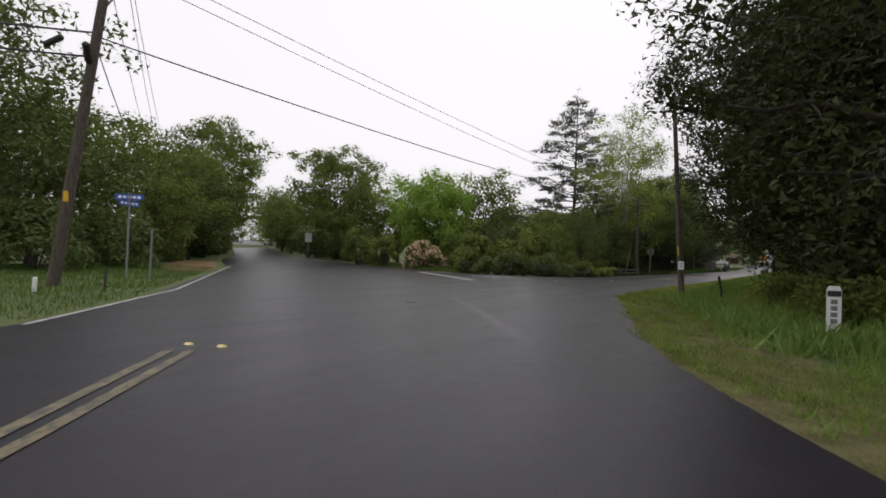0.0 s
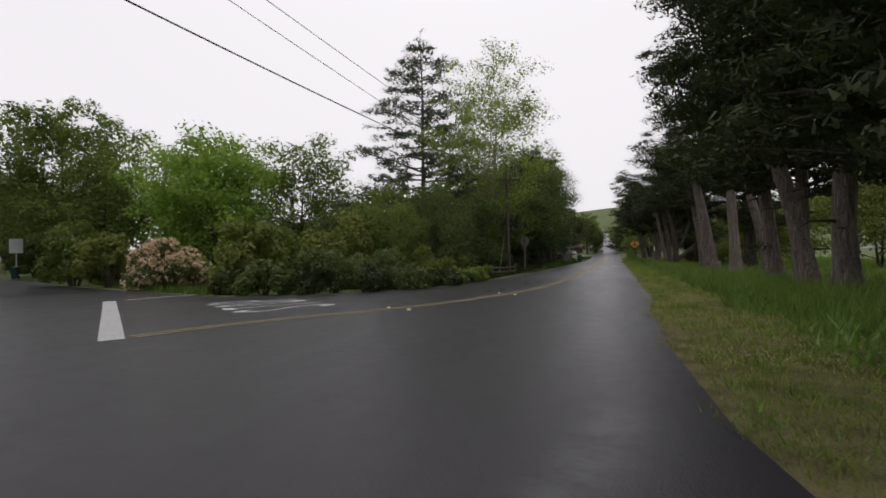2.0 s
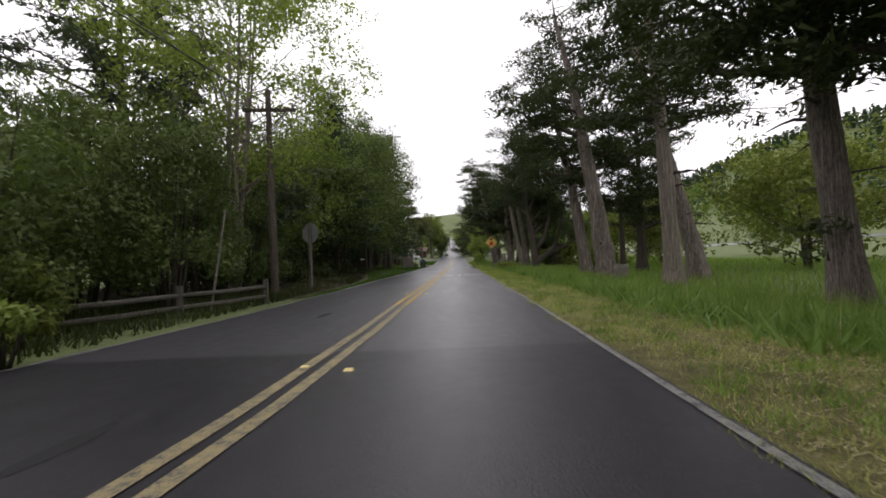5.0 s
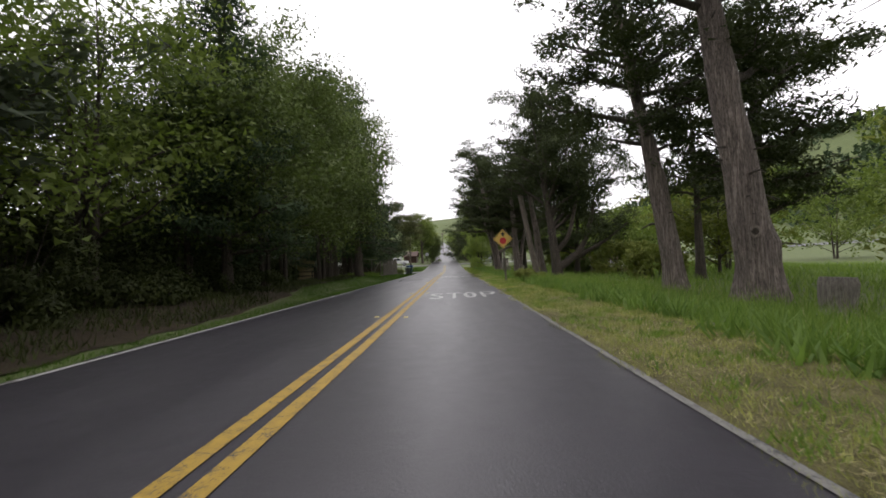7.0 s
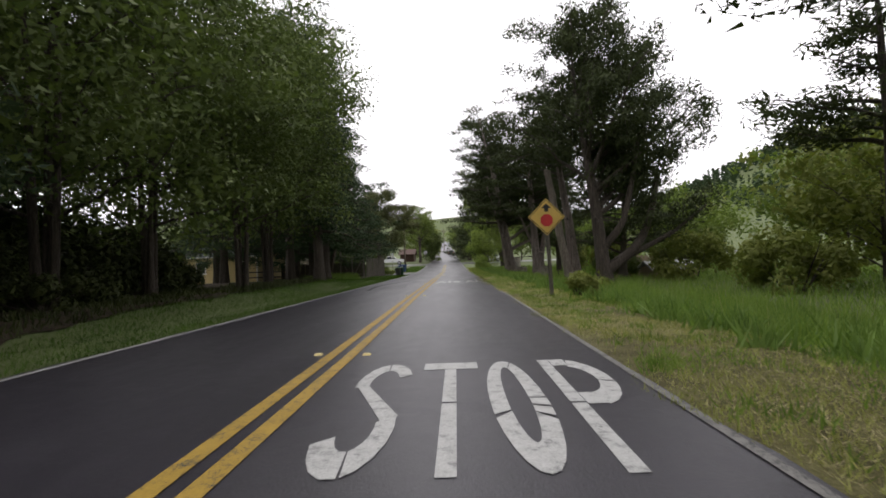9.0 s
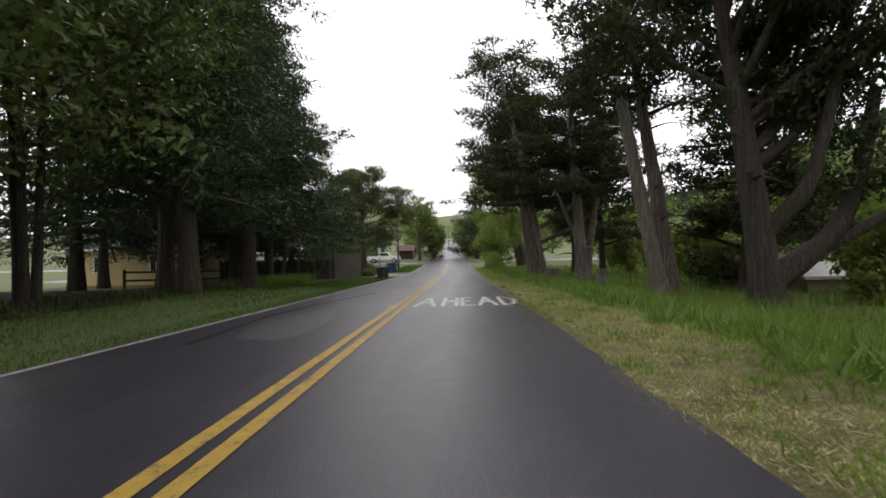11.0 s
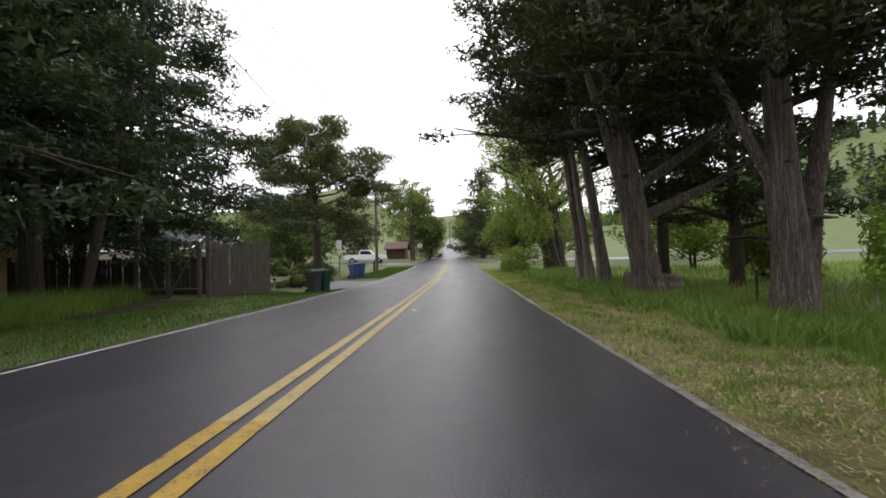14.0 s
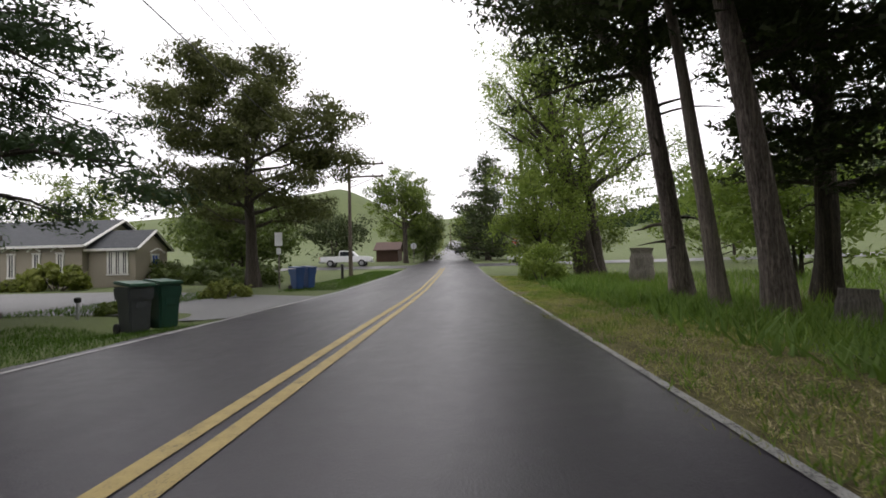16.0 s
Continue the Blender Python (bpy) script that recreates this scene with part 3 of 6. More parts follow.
        for j in range(nsub):
            w = bare + (1.05 - bare) * (j + 0.5) / nsub
            c = p0 + np.array([np.interp(w, q, arc[:, m]) for m in range(3)])
            c = c + np.clip(rng.normal(size=3), -1.5, 1.5) * clump * np.array([0.45, 0.45, 0.3])
            clumps.append((c, clump * (0.6 + 0.6 * rng.rand()), d))
            if rng.rand() < 0.5 and count >= 9000:
                side_p = c + np.clip(rng.normal(size=3), -1.1, 1.1) * clump * np.array([0.9, 0.9, 0.35])
                wood.append(tube([p0 + arc[3], (p0 + arc[3] + side_p) / 2 + [0, 0, 0.1], side_p], [br * 0.3, br * 0.2, br * 0.06], 3, 0, seed))
                clumps.append((side_p, clump * (0.5 + 0.4 * rng.rand()), d))
    for pts, r in limbs:
        pts = np.array(pts, float)
        q = np.linspace(0, 1, 14)
        lp = np.stack([np.interp(q * (len(pts) - 1), np.arange(len(pts)), pts[:, c]) for c in range(3)], 1)
        lp[1:-1] = (lp[:-2] + 2 * lp[1:-1] + lp[2:]) / 4
        pieces.append(tube(lp, r * (1 - 0.6 * q), 12, 0.14, seed))
        for w in (0.72, 0.86, 1.0):
            clumps.append((np.array([np.interp(w, q, lp[:, c]) for c in range(3)]) + np.array([0, 0, 0.3]), clump * 1.1, pts[-1] - pts[-2]))
    for c, r in extra:
        clumps.append((np.array(c, float), r, np.array([0, 0, 1.0])))
    tops = [np.array([t[1][-1][0], t[1][-1][1], t[1][-1][2]]) for t in trunks]
    for tp in tops:
        clumps.append((tp, clump * 0.6, np.array([0, 0, 1.0])))
    mesh_object("trunk", *joined(pieces), bark, root, smooth=True)
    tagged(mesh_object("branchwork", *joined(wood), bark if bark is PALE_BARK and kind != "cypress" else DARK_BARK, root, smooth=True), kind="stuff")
    weight = np.array([c[1] ** 2 for c in clumps])
    num = np.maximum(3, (0.74 * count * weight / weight.sum()).astype(int))
    cen = np.repeat(np.array([c[0] for c in clumps]), num, axis=0)
    rad = np.repeat(np.array([c[1] for c in clumps]), num)
    dirs = np.repeat(np.array([c[2] for c in clumps]), num, axis=0)
    n = len(cen)
    v = rng.normal(size=(n, 3))
    v /= np.linalg.norm(v, axis=1)[:, None]
    r = rng.rand(n) ** 0.27 * rad
    pos = cen + v * r[:, None] * np.array([1, 1, flat])
    pos[:, 2] -= droop * 0.6 * rng.rand(n) * rad
    out = v * np.array([1, 1, 0.5]) + dirs * np.array([0.7, 0.7, 0.3]) + rng.normal(size=(n, 3)) * 0.6
    out[:, 2] += up - droop * 2.2
    facing = v / np.array([1, 1, max(0.3, flat)]) + rng.normal(size=(n, 3)) * 0.42 + np.array([0, 0, 0.25])
    LV, LF = leaves(pos, out, size[0] * 0.93, size[1] * 1.12, rng, facing)
    pick = rng.rand(n) < inner
    m = int(pick.sum())
    core = cen[pick] + rng.normal(size=(m, 3)) * (rad[pick] * 0.27)[:, None] * np.array([1, 1, flat])
    IV, IF = leaves(core, rng.normal(size=(m, 3)) * np.array([1, 1, 0.7]), min(0.34, size[0] * 1.25), min(0.2, size[1] * 1.6), rng)
    mesh_object("crown", *joined([(LV, LF), (IV, IF)]), leaf, root)
    return root


def shrub(name, label, category, x, y, rx, ry, height, leaf, seed, count=2500, size=(0.13, 0.07), stalks=9, group="", bloom=None, base=0.0):
    """A shrub: many thin stems and a lumpy head of leaves, with gaps."""
    rng = np.random.RandomState(seed)
    z0 = float(ground(x, y)) - 0.03
    root = thing(name, x, y, z0, label, category, group)
    pieces, lumps = [], []
    for i in range(stalks):
        a = rng.rand() * 6.28
        t = np.array([math.cos(a) * rx * 0.75 * rng.rand() ** 0.5, math.sin(a) * ry * 0.75 * rng.rand() ** 0.5, height * (0.45 + 0.4 * rng.rand())])
        b = np.array([t[0] * 0.25, t[1] * 0.25, 0])
        q = np.linspace(0, 1, 5)[:, None]
        pieces.append(tube(b * (1 - q) + t * q + rng.normal(size=(5, 3)) * 0.03 * q, 0.022 * height ** 0.5 * (1.1 - q[:, 0]) + 0.004, 5, 0.1, i))
    nl = max(10, int(10 + 5 * rx * ry))
    for i in range(nl):
        a, u = rng.rand() * 6.28, rng.rand()
        e = math.sqrt(max(0.05, 1 - u * u * 0.92))
        lumps.append((math.cos(a) * rx * e * 0.78, math.sin(a) * ry * e * 0.78, base + (height - base) * (0.15 + 0.7 * u), 0.26 * min(rx, ry, height) * (0.7 + 0.7 * rng.rand()) + 0.08))
    mesh_object("branchwork", *joined(pieces), DARK_BARK, root)
    L = np.array(lumps)
    w = L[:, 3] ** 2
    num = np.maximum(4, (count * w / w.sum()).astype(int))
    cen, rad = np.repeat(L[:, :3], num, axis=0), np.repeat(L[:, 3], num)
    n = len(cen)
    v = rng.normal(size=(n, 3))
    v /= np.linalg.norm(v, axis=1)[:, None]
    pos = cen + v * (rad * rng.rand(n) ** 0.22)[:, None]
    pos[:, 2] = np.maximum(pos[:, 2], 0.04)
    LV, LF = leaves(pos, rng.normal(size=(n, 3)) + np.array([0, 0, 0.3]), size[0], size[1] * 1.1, rng, v + rng.normal(size=(n, 3)) * 0.4 + np.array([0, 0, 0.2]))
    pick = rng.rand(n) < 0.15
    cp = cen[pick] + rng.normal(size=(int(pick.sum()), 3)) * (rad[pick] * 0.4)[:, None]
    IV, IF = leaves(cp, rng.normal(size=cp.shape), size[0] * 1.5, size[1] * 1.9, rng)
    IV[:, 2] = np.maximum(IV[:, 2], 0.03)
    mesh_object("foliage", *joined([(LV, LF), (IV, IF)]), leaf, root)
    if bloom:
        n = 900
        k = rng.randint(0, len(L), n)
        v = rng.normal(size=(n, 3)) + np.array([0, 0, 0.4])
        v /= np.linalg.norm(v, axis=1)[:, None]
        heads = L[k, :3] + v * L[k, 3:4] * 1.02
        pos = np.repeat(heads, 9, axis=0) + rng.normal(size=(n * 9, 3)) * 0.055
        pos[:, 2] = np.maximum(pos[:, 2], 0.1)
        BV, BF = leaves(pos, rng.normal(size=(n * 9, 3)), 0.1, 0.085, rng)
        mesh_object("bloom", BV, BF, bloom, root, "cream and pink flower heads")
    return root


CY = dict(kind="cypress", leaf=CYPRESS, flat=0.4, size=(0.27, 0.085), clump=1.1, rise=0.28, up=0.45, bare=0.3, count=13000, boughs=34, inner=0.2)
ROW = "cypress row along the verge"
# x, y, height, radius, crown base, trunk radius, lean, bark, further settings
CYPRESSES = [
    (11.5, 5.5, 12, 5.0, 1.2, 0.35, (0, 0), DARK_BARK, dict(kind="round", count=40000, boughs=52, size=(0.16, 0.08), flat=0.75, leaf=BAY_AND_SHADED, clump=1.3)),
    (9.9, 12.6, 12, 3.8, 0.9, 0.34, (-0.6, -0.3), DARK_BARK, dict(kind="round", count=90000, boughs=64, size=(0.13, 0.065), flat=0.8, leaf=BAY_AND_SHADED, clump=1.15, inner=0.5, limbs=[([(0, 0, 3.2), (-1.6, -1.1, 4.6), (-3.2, -2.2, 5.6), (-4.8, -3.4, 6.0)], 0.14)], extra=[((-0.806 * q, -0.592 * q, 4.9 + 0.35 * q + 0.5 * (-1) ** i), 1.0 - 0.05 * i) for i, q in enumerate((2.8, 3.6, 4.3, 5.0, 5.6, 6.1))])),
    (10.2, 18.0, 16, 6.2, 1.4, 0.4, (0, 0), DARK_BARK, dict(count=36000, boughs=64)),
    (9.6, 23.4, 17, 6.2, 2.6, 0.4, (0, 0), DARK_BARK, dict(count=34000, boughs=60)),
    (9.1, 28.4, 17, 5.8, 4.2, 0.4, (0.4, 0), CYPRESS_BARK, dict(count=24000, boughs=50)),
    (9.75, 33.6, 18, 5.4, 5.4, 0.42, (-3.6, 0.5), CYPRESS_BARK, dict(count=16000, boughs=42)),
    (10.2, 36.0, 17, 5.0, 4.0, 0.36, (0.3, 0), CYPRESS_BARK, dict(count=18000, boughs=44)),
    (10.05, 39.4, 19, 5.4, 5.2, 0.42, (-1.8, 0), CYPRESS_BARK, dict(count=18000, boughs=44, extra=[((-1.0, -0.5, 1.9), 0.7), ((-1.3, -0.6, 1.3), 0.5), ((0.9, -0.4, 2.3), 0.5)])),
    (10.0, 48.2, 17, 3.2, 6.5, 0.42, (-0.6, 0), PALE_BARK, dict(count=6000, boughs=24)),
    (13.2, 52.8, 15, 4.2, 7.6, 0.47, (-3.4, 0), CYPRESS_BARK, dict(count=5000, boughs=20, side=(0.3, 0.8))),
    (9.75, 56.4, 17, 5.0, 6.4, 0.62, (-2.4, 0), CYPRESS_BARK, dict(count=8000, boughs=22, side=(0.2, 0.65))),
    (10.2, 62.6, 17, 4.8, 5.8, 0.46, (-2.3, 0.6), CYPRESS_BARK, dict(count=12000)),
    (14.5, 64.0, 13, 5.0, 3.0, 0.4, (0, 0), DARK_BARK, dict()),
    (15.6, 71.5, 12, 3.6, 4.6, 0.3, (0, 0), DARK_BARK, dict(count=5000, boughs=22)),
    (9.9, 83.6, 15, 5.9, 4.0, 0.45, (-1.2, 0.5), DARK_BARK, dict(side=(0.0, 0.6), count=32000, extra=[((1.9, 0, 3.4), 0.9), ((3.0, 0.2, 3.6), 1.0), ((4.2, 0.3, 4.2), 1.0), ((5.3, 0.3, 4.8), 0.9), ((2.6, 0.2, 4.8), 1.0), ((6.2, 0.3, 5.4), 0.8)], boughs=46, rise=1.0, up=1.2, flat=0.7, limbs=[([(0.1, 0, 0.9), (0.9, 0, 1.4), (1.9, 0, 2.2), (2.7, 0.1, 3.6), (3.3, 0.2, 6.2)], 0.34), ([(0.8, 0, 1.4), (2.2, 0.2, 2.0), (4.2, 0.3, 3.0), (6.0, 0.3, 4.4)], 0.2), ([(0, 0, 2.2), (1.0, -0.4, 3.4), (1.6, -0.6, 6.0), (2.0, -0.8, 8.5)], 0.22)])),
    (9.7, 89.5, 15, 4.4, 7.4, 0.42, (-1.9, 0), CYPRESS_BARK, dict(count=8000)),
    (13.2, 90.4, 9.5, 4.2, 1.6, 0.3, (0.5, 0), DARK_BARK, dict(count=10000)),
    (8.6, 98.8, 15, 6.0, 4.8, 0.44, (-0.8, 0), CYPRESS_BARK, dict(side=(0.0, 0.4), count=17000, boughs=40, limbs=[([(0.2, 0, 0.2), (0.5, 0.1, 2.4), (0.95, 0.2, 4.6), (1.5, 0.2, 7.5)], 0.27), ([(-0.1, 0, 2.6), (-0.6, 0.1, 3.6), (-1.2, 0.2, 5.2), (-2.2, 0.2, 7.0)], 0.16)])),
    (6.85, 102.4, 17, 5.0, 4.8, 0.42, (-3.0, 0), CYPRESS_BARK, dict(side=(0.2, 0.35), limbs=[([(-0.5, 0, 2.3), (0.5, 0, 2.75), (2.0, 0.1, 3.4), (4.2, 0.2, 4.8)], 0.19), ([(-0.7, 0, 3.1), (0.6, 0.1, 3.9), (2.2, 0.2, 5.0), (3.4, 0.2, 6.4)], 0.15), ([(-0.25, -0.15, 0), (-0.55, -0.2, 2.0), (-1.1, -0.25, 4.6), (-2.2, -0.3, 8.5)], 0.2)])),
    (7.2, 108.0, 16, 5.0, 4.8, 0.29, (-2.5, 0), CYPRESS_BARK, dict(side=(0.2, 0.6))),
    (7.1, 110.0, 14, 2.8, 7.0, 0.22, (-1.7, 0), PALE_BARK, dict(count=4000, boughs=16)),
    (7.6, 113.0, 15, 5.2, 6.6, 0.33, (-2.2, 0), CYPRESS_BARK, dict(side=(3.1, 0.3), limbs=[([(-0.8, 0, 6.4), (-2.0, 0, 7.8), (-3.5, 0, 9.6), (-4.9, 0, 11.4)], 0.17)], extra=[((-3.4, 0, 11.5), 1.2), ((-4.6, 0.3, 12.2), 1.1), ((-5.5, 0, 11.9), 0.9), ((-4.2, 0, 13.2), 1.1), ((-2.6, -0.3, 12.8), 1.3)])),
    (11.4, 112.8, 15, 5.0, 3.0, 0.35, (0, 0), DARK_BARK, dict()),
    (12.4, 108.0, 14, 4.6, 2.4, 0.3, (0, 0), DARK_BARK, dict(count=15000)),
]
KNOTTED = []


def snag(x, y, top, r, label):
    """A dead trunk snapped off high up, bleached and splintered at its end."""
    z0 = float(ground(x, y)) - 0.1
    root = thing("snag", x, y, z0, label, "dead tree", ROW)
    k = np.linspace(0, 1, 14)
    path = np.stack([(top[0] - x) * k ** 0.9, (top[1] - y) * k, (top[2] - z0) * k], 1)
    mesh_object("trunk", *trunk_form(k, path, r * (1 - 0.32 * k), 30, 61), PALE_BARK, root, smooth=True)
    pieces = []
    for i in range(7):
        a = 0.9 * i
        e = path[-1] + np.array([math.cos(a) * r * 0.5, math.sin(a) * r * 0.5, -0.15])
        pieces.append(tube([e, e + [0.02, 0, 0.2], e + [-0.05, 0, 0.3 + 0.08 * (i % 3)]], [0.1, 0.07, 0.015], 6, 0.2, i))
    mesh_object("splintered_end", *joined(pieces), PALE_BARK, root, smooth=True)


snag(9.15, 88.7, (7.9, 88.9, 7.0), 0.33, "bleached broken trunk standing beside a cypress")
for i, (x, y, h, r, b, tr, ln, bark, more) in enumerate(CYPRESSES):
    o = dict(CY)
    o.update(more)
    if o["kind"] == "cypress":
        o["count"] = int(o["count"] * 1.75)
    grown = tree("cypress_tree" if o["kind"] == "cypress" else "bay_tree",
         "half-dead cypress with bleached bare trunk" if bark is PALE_BARK else "old cypress with furrowed bark and dark layered foliage" if o["kind"] == "cypress" else "dense dark evergreen hanging over the verge",
         "tree", x, y, h, r, b, tr, bark=bark, lean=ln, seed=100 + i, group=ROW, **o)
    if (x, y) in ((9.75, 56.4), (6.85, 102.4)):
        KNOTTED.append((grown, (-0.42, 2.1) if y < 60 else (-0.75, 3.6)))

# wood on the bank across the road
LEFT = [
    (-8.8, 51.5, 7.4, 3.4, 1.4, "round", OAK), (-8.2, 55.5, 9.0, 3.6, 1.8, "round", OAK), (-8.4, 60.5, 9.6, 4.2, 1.8, "round", DARK_LEAF),
    (-7.6, 66, 12.5, 4.2, 2.0, "round", DARK_LEAF), (-8.4, 71, 13.5, 4.6, 2.2, "round", DARK_LEAF), (-7.6, 76, 14, 4.2, 2.6, "round", DARK_LEAF),
    (-8.2, 80.5, 15, 4.6, 2.6, "round", DARK_LEAF), (-6.6, 84.2, 17, 3.6, 3.0, "cone", REDWOOD), (-9.6, 88, 20, 4.4, 3.4, "cone", REDWOOD),
    (-8.4, 92.6, 19, 4.2, 3.2, "cone", REDWOOD), (-10.6, 96.4, 20, 5.0, 3.8, "cone", REDWOOD), (-12.0, 108.6, 18, 5.4, 3.2, "cone", REDWOOD), (-11.0, 101.5, 19, 4.6, 4.8, "cone", REDWOOD), (-16.8, 110.5, 19, 5.4, 2.6, "cone", REDWOOD), (-19.5, 98.0, 18, 5.4, 2.6, "cone", REDWOOD),
    (-14.0, 103.0, 18, 5.4, 2.6, "cone", REDWOOD), (-13, 57, 7.5, 4.2, 1.2, "round", DARK_LEAF), (-13, 67, 9.5, 4.6, 1.2, "round", DARK_LEAF),
    (-13.5, 78, 15, 5, 1.6, "round", DARK_LEAF), (-15.5, 91, 18, 5, 2.8, "cone", REDWOOD),
]
for i, (x, y, h, r, b, kind, leaf) in enumerate(LEFT):
    dark = kind == "cone"
    tree("redwood_tree" if dark else "broadleaf_tree", "tall dark redwood with drooping feathery boughs" if dark else "dense dark broadleaf tree on the bank", "tree", x, y, h, r, b,
         0.32 if dark else 0.17, kind, DARK_BARK, leaf, 200 + i, boughs=64 if dark else 34, count=52000 if (x, y) in ((-11.0, 101.5), (-10.6, 96.4), (-12.0, 108.6), (-14.0, 103.0)) else 26000 if y > 90 else 26000 if dark else 8000 if y < 58 else 30000, size=(0.22, 0.075) if dark else (0.165, 0.095), inner=0.22 if dark else 0.34,
         flat=0.4 if dark else 0.8, rise=0.05 if dark else 0.5, droop=0.25 if dark else 0.05, clump=1.05 if dark else 1.55, bare=0.2 if dark else 0.4, up=0.1, stems=1 if dark else 3,
         group="wood on the bank")

# trees round the junction and in the gardens: x, y, height, radius, crown base, shape, leaf, stems, count
GARDEN = [
    (-52.5, 27.6, 18, 5.6, 3.0, "round", OAK, 1, 20000), (-58, 25, 14, 6, 1.5, "round", DARK_LEAF, 2, 9000), (-42, 38, 15.5, 5.6, 3.0, "round", OAK, 3, 20000),
    (-46, 19.5, 14, 5, 0.8, "round", DARK_LEAF, 2, 12000), (-63, 34, 13, 5, 1.5, "round", OAK, 2, 9000),
    (-36, 37, 11, 4.5, 2.0, "broad", OAK, 2, 8000), (-51, 23, 8, 4, 0.6, "round", DARK_LEAF, 3, 7000), (-24, 36.5, 10.4, 4.4, 1.2, "round", BRIGHT, 3, 16000),
    (-29.5, 40, 11.4, 4.6, 1.2, "round", BRIGHT, 2, 10000), (-23.5, 45, 11.4, 4.8, 1.5, "round", OAK, 2, 12000), (-34.5, 42, 9, 4.0, 1.0, "round", OAK, 2, 7000),
    (-28.5, 60, 8.5, 4.0, 1.5, "round", DARK_LEAF, 2, 6000), (-38.5, 8.0, 12.0, 6.0, 1.0, "round", OAK, 2, 13000), (-33, 11.0, 10.5, 5.0, 0.8, "round", OAK, 2, 12000),
    (-41, 18.0, 10, 4.5, 0.8, "round", DARK_LEAF, 2, 9000), (-26, 2.0, 9, 4.5, 0.6, "round", DARK_LEAF, 2, 12000), (-21, -2.5, 13, 4.6, 1.0, "round", DARK_LEAF, 2, 14000),
    (-72, 56, 12, 5, 1.5, "round", OAK, 2, 6000), (-87, 42, 14, 6, 2, "round", OAK, 1, 6000), (-95, 72, 13, 6, 1.5, "round", OAK, 2, 6000), (-112, 57, 14, 6, 1.5, "round", OAK, 2, 6000),
    (-62, 56, 10, 5, 1.0, "round", DARK_LEAF, 2, 7000), (-52, 47, 7, 4, 0.6, "round", DARK_LEAF, 2, 6000), (-78, 64, 10, 5, 1, "round", DARK_LEAF, 2, 6000),
    (-122, 60, 14, 6, 1, "round", OAK, 2, 6000), (-116, 81, 13, 6, 1, "round", DARK_LEAF, 2, 6000), (-168, 89, 16, 8.5, 1, "round", OAK, 2, 5000), (-160, 100, 16, 8.5, 1, "round", OAK, 2, 5000), (-272, 152, 17, 10, 1, "round", OAK, 2, 3000), (-264, 172, 16, 9, 1, "round", DARK_LEAF, 2, 3000), (-215, 112, 14, 8, 1, "round", DARK_LEAF, 2, 3000), (-205, 132, 14, 8, 1, "round", OAK, 2, 3000),
    (-67, 47.5, 12, 4.2, 1, "round", OAK, 2, 8000), (-77, 53.5, 12, 4.5, 1, "round", DARK_LEAF, 2, 7000), (-91, 61.5, 13, 5, 1, "round", OAK, 2, 7000), (-71, 36.8, 13, 4.6, 1, "round", DARK_LEAF, 2, 8000), (-98, 52.5, 13, 5, 1, "round", OAK, 2, 6000),
    (-140, 96, 16, 8, 1, "round", OAK, 2, 5000), (-150, 78, 15, 7, 1, "round", DARK_LEAF, 2, 5000),
]
for i, (x, y, h, r, b, kind, leaf, stems, count) in enumerate(GARDEN):
    tree("broadleaf_tree", "fresh light-green maple in the corner garden" if leaf is BRIGHT else "broadleaf tree in spring leaf beside the side road", "tree",
         x, y, h, r, b, 0.2, kind, DARK_BARK, leaf, 300 + i, boughs=44, count=count, size=(0.34, 0.2) if abs(x) > 40 else (0.3, 0.17), flat=0.8, rise=0.5,
         clump=1.1, bare=0.3, up=0.15, stems=stems, group="garden trees")
tree("spruce_tree", "tall open spruce with upturned blue-green boughs", "tree", -14.1, 50.5, 22.6, 7.6, 2.5, 0.28, "cone", DARK_BARK, SPRUCE, 331, boughs=80, count=26000,
     size=(0.42, 0.1), flat=0.35, rise=0.25, clump=0.75, bare=0.35, up=0.5)
tree("birch_tree", "slender pale-leaved birch with several thin stems", "tree", -7.6, 47.6, 17.4, 5.2, 4.2, 0.17, "broad", PALE_BARK, BIRCH, 332, boughs=56, count=26000,
     size=(0.16, 0.1), flat=0.8, rise=0.9, clump=0.95, bare=0.4, stems=4, lean=(0.9, 0))
tree("yew_tree", "pointed dark evergreen behind the hedge", "tree", -6.6, 60.0, 12.5, 3.0, 1.5, 0.22, "cone", DARK_BARK, REDWOOD, 333, boughs=50, count=24000, size=(0.17, 0.07), flat=0.5, clump=0.8, bare=0.15)
tree("pine_tree", "broad-crowned dark pine with a bare leaning trunk", "tree", -8.9, 122.6, 11.4, 4.6, 3.0, 0.34, "round", DARK_BARK, PINE_BROWN, 334, boughs=30, count=52000,
     size=(0.2, 0.08), flat=0.62, rise=0.3, clump=1.15, bare=0.45, up=0.5, lean=(-0.6, 0), top_r=0.3, inner=0.4)
tree("willow_tree", "old willow with dark sprawling limbs and thin yellow-green drooping twigs", "tree", 9.2, 129.3, 15.6, 5.2, 4.2, 0.62, "broad", DARK_BARK, LIME, 335, boughs=60, count=40000,
     size=(0.26, 0.08), flat=1.15, rise=1.0, droop=0.3, clump=0.95, bare=0.3, up=0.1, lean=(-2.2, 0), top_r=0.2, stems=4, inner=0.05)
tree("willow_tree", "young willow thicket by the bend", "tree", 5.9, 126.5, 6.5, 2.6, 0.2, 0.2, "round", DARK_BARK, LIME, 336, boughs=40, count=12000, size=(0.26, 0.07),
     flat=1.0, rise=0.8, droop=0.2, clump=0.8, bare=0.15, up=0.4, stems=4)
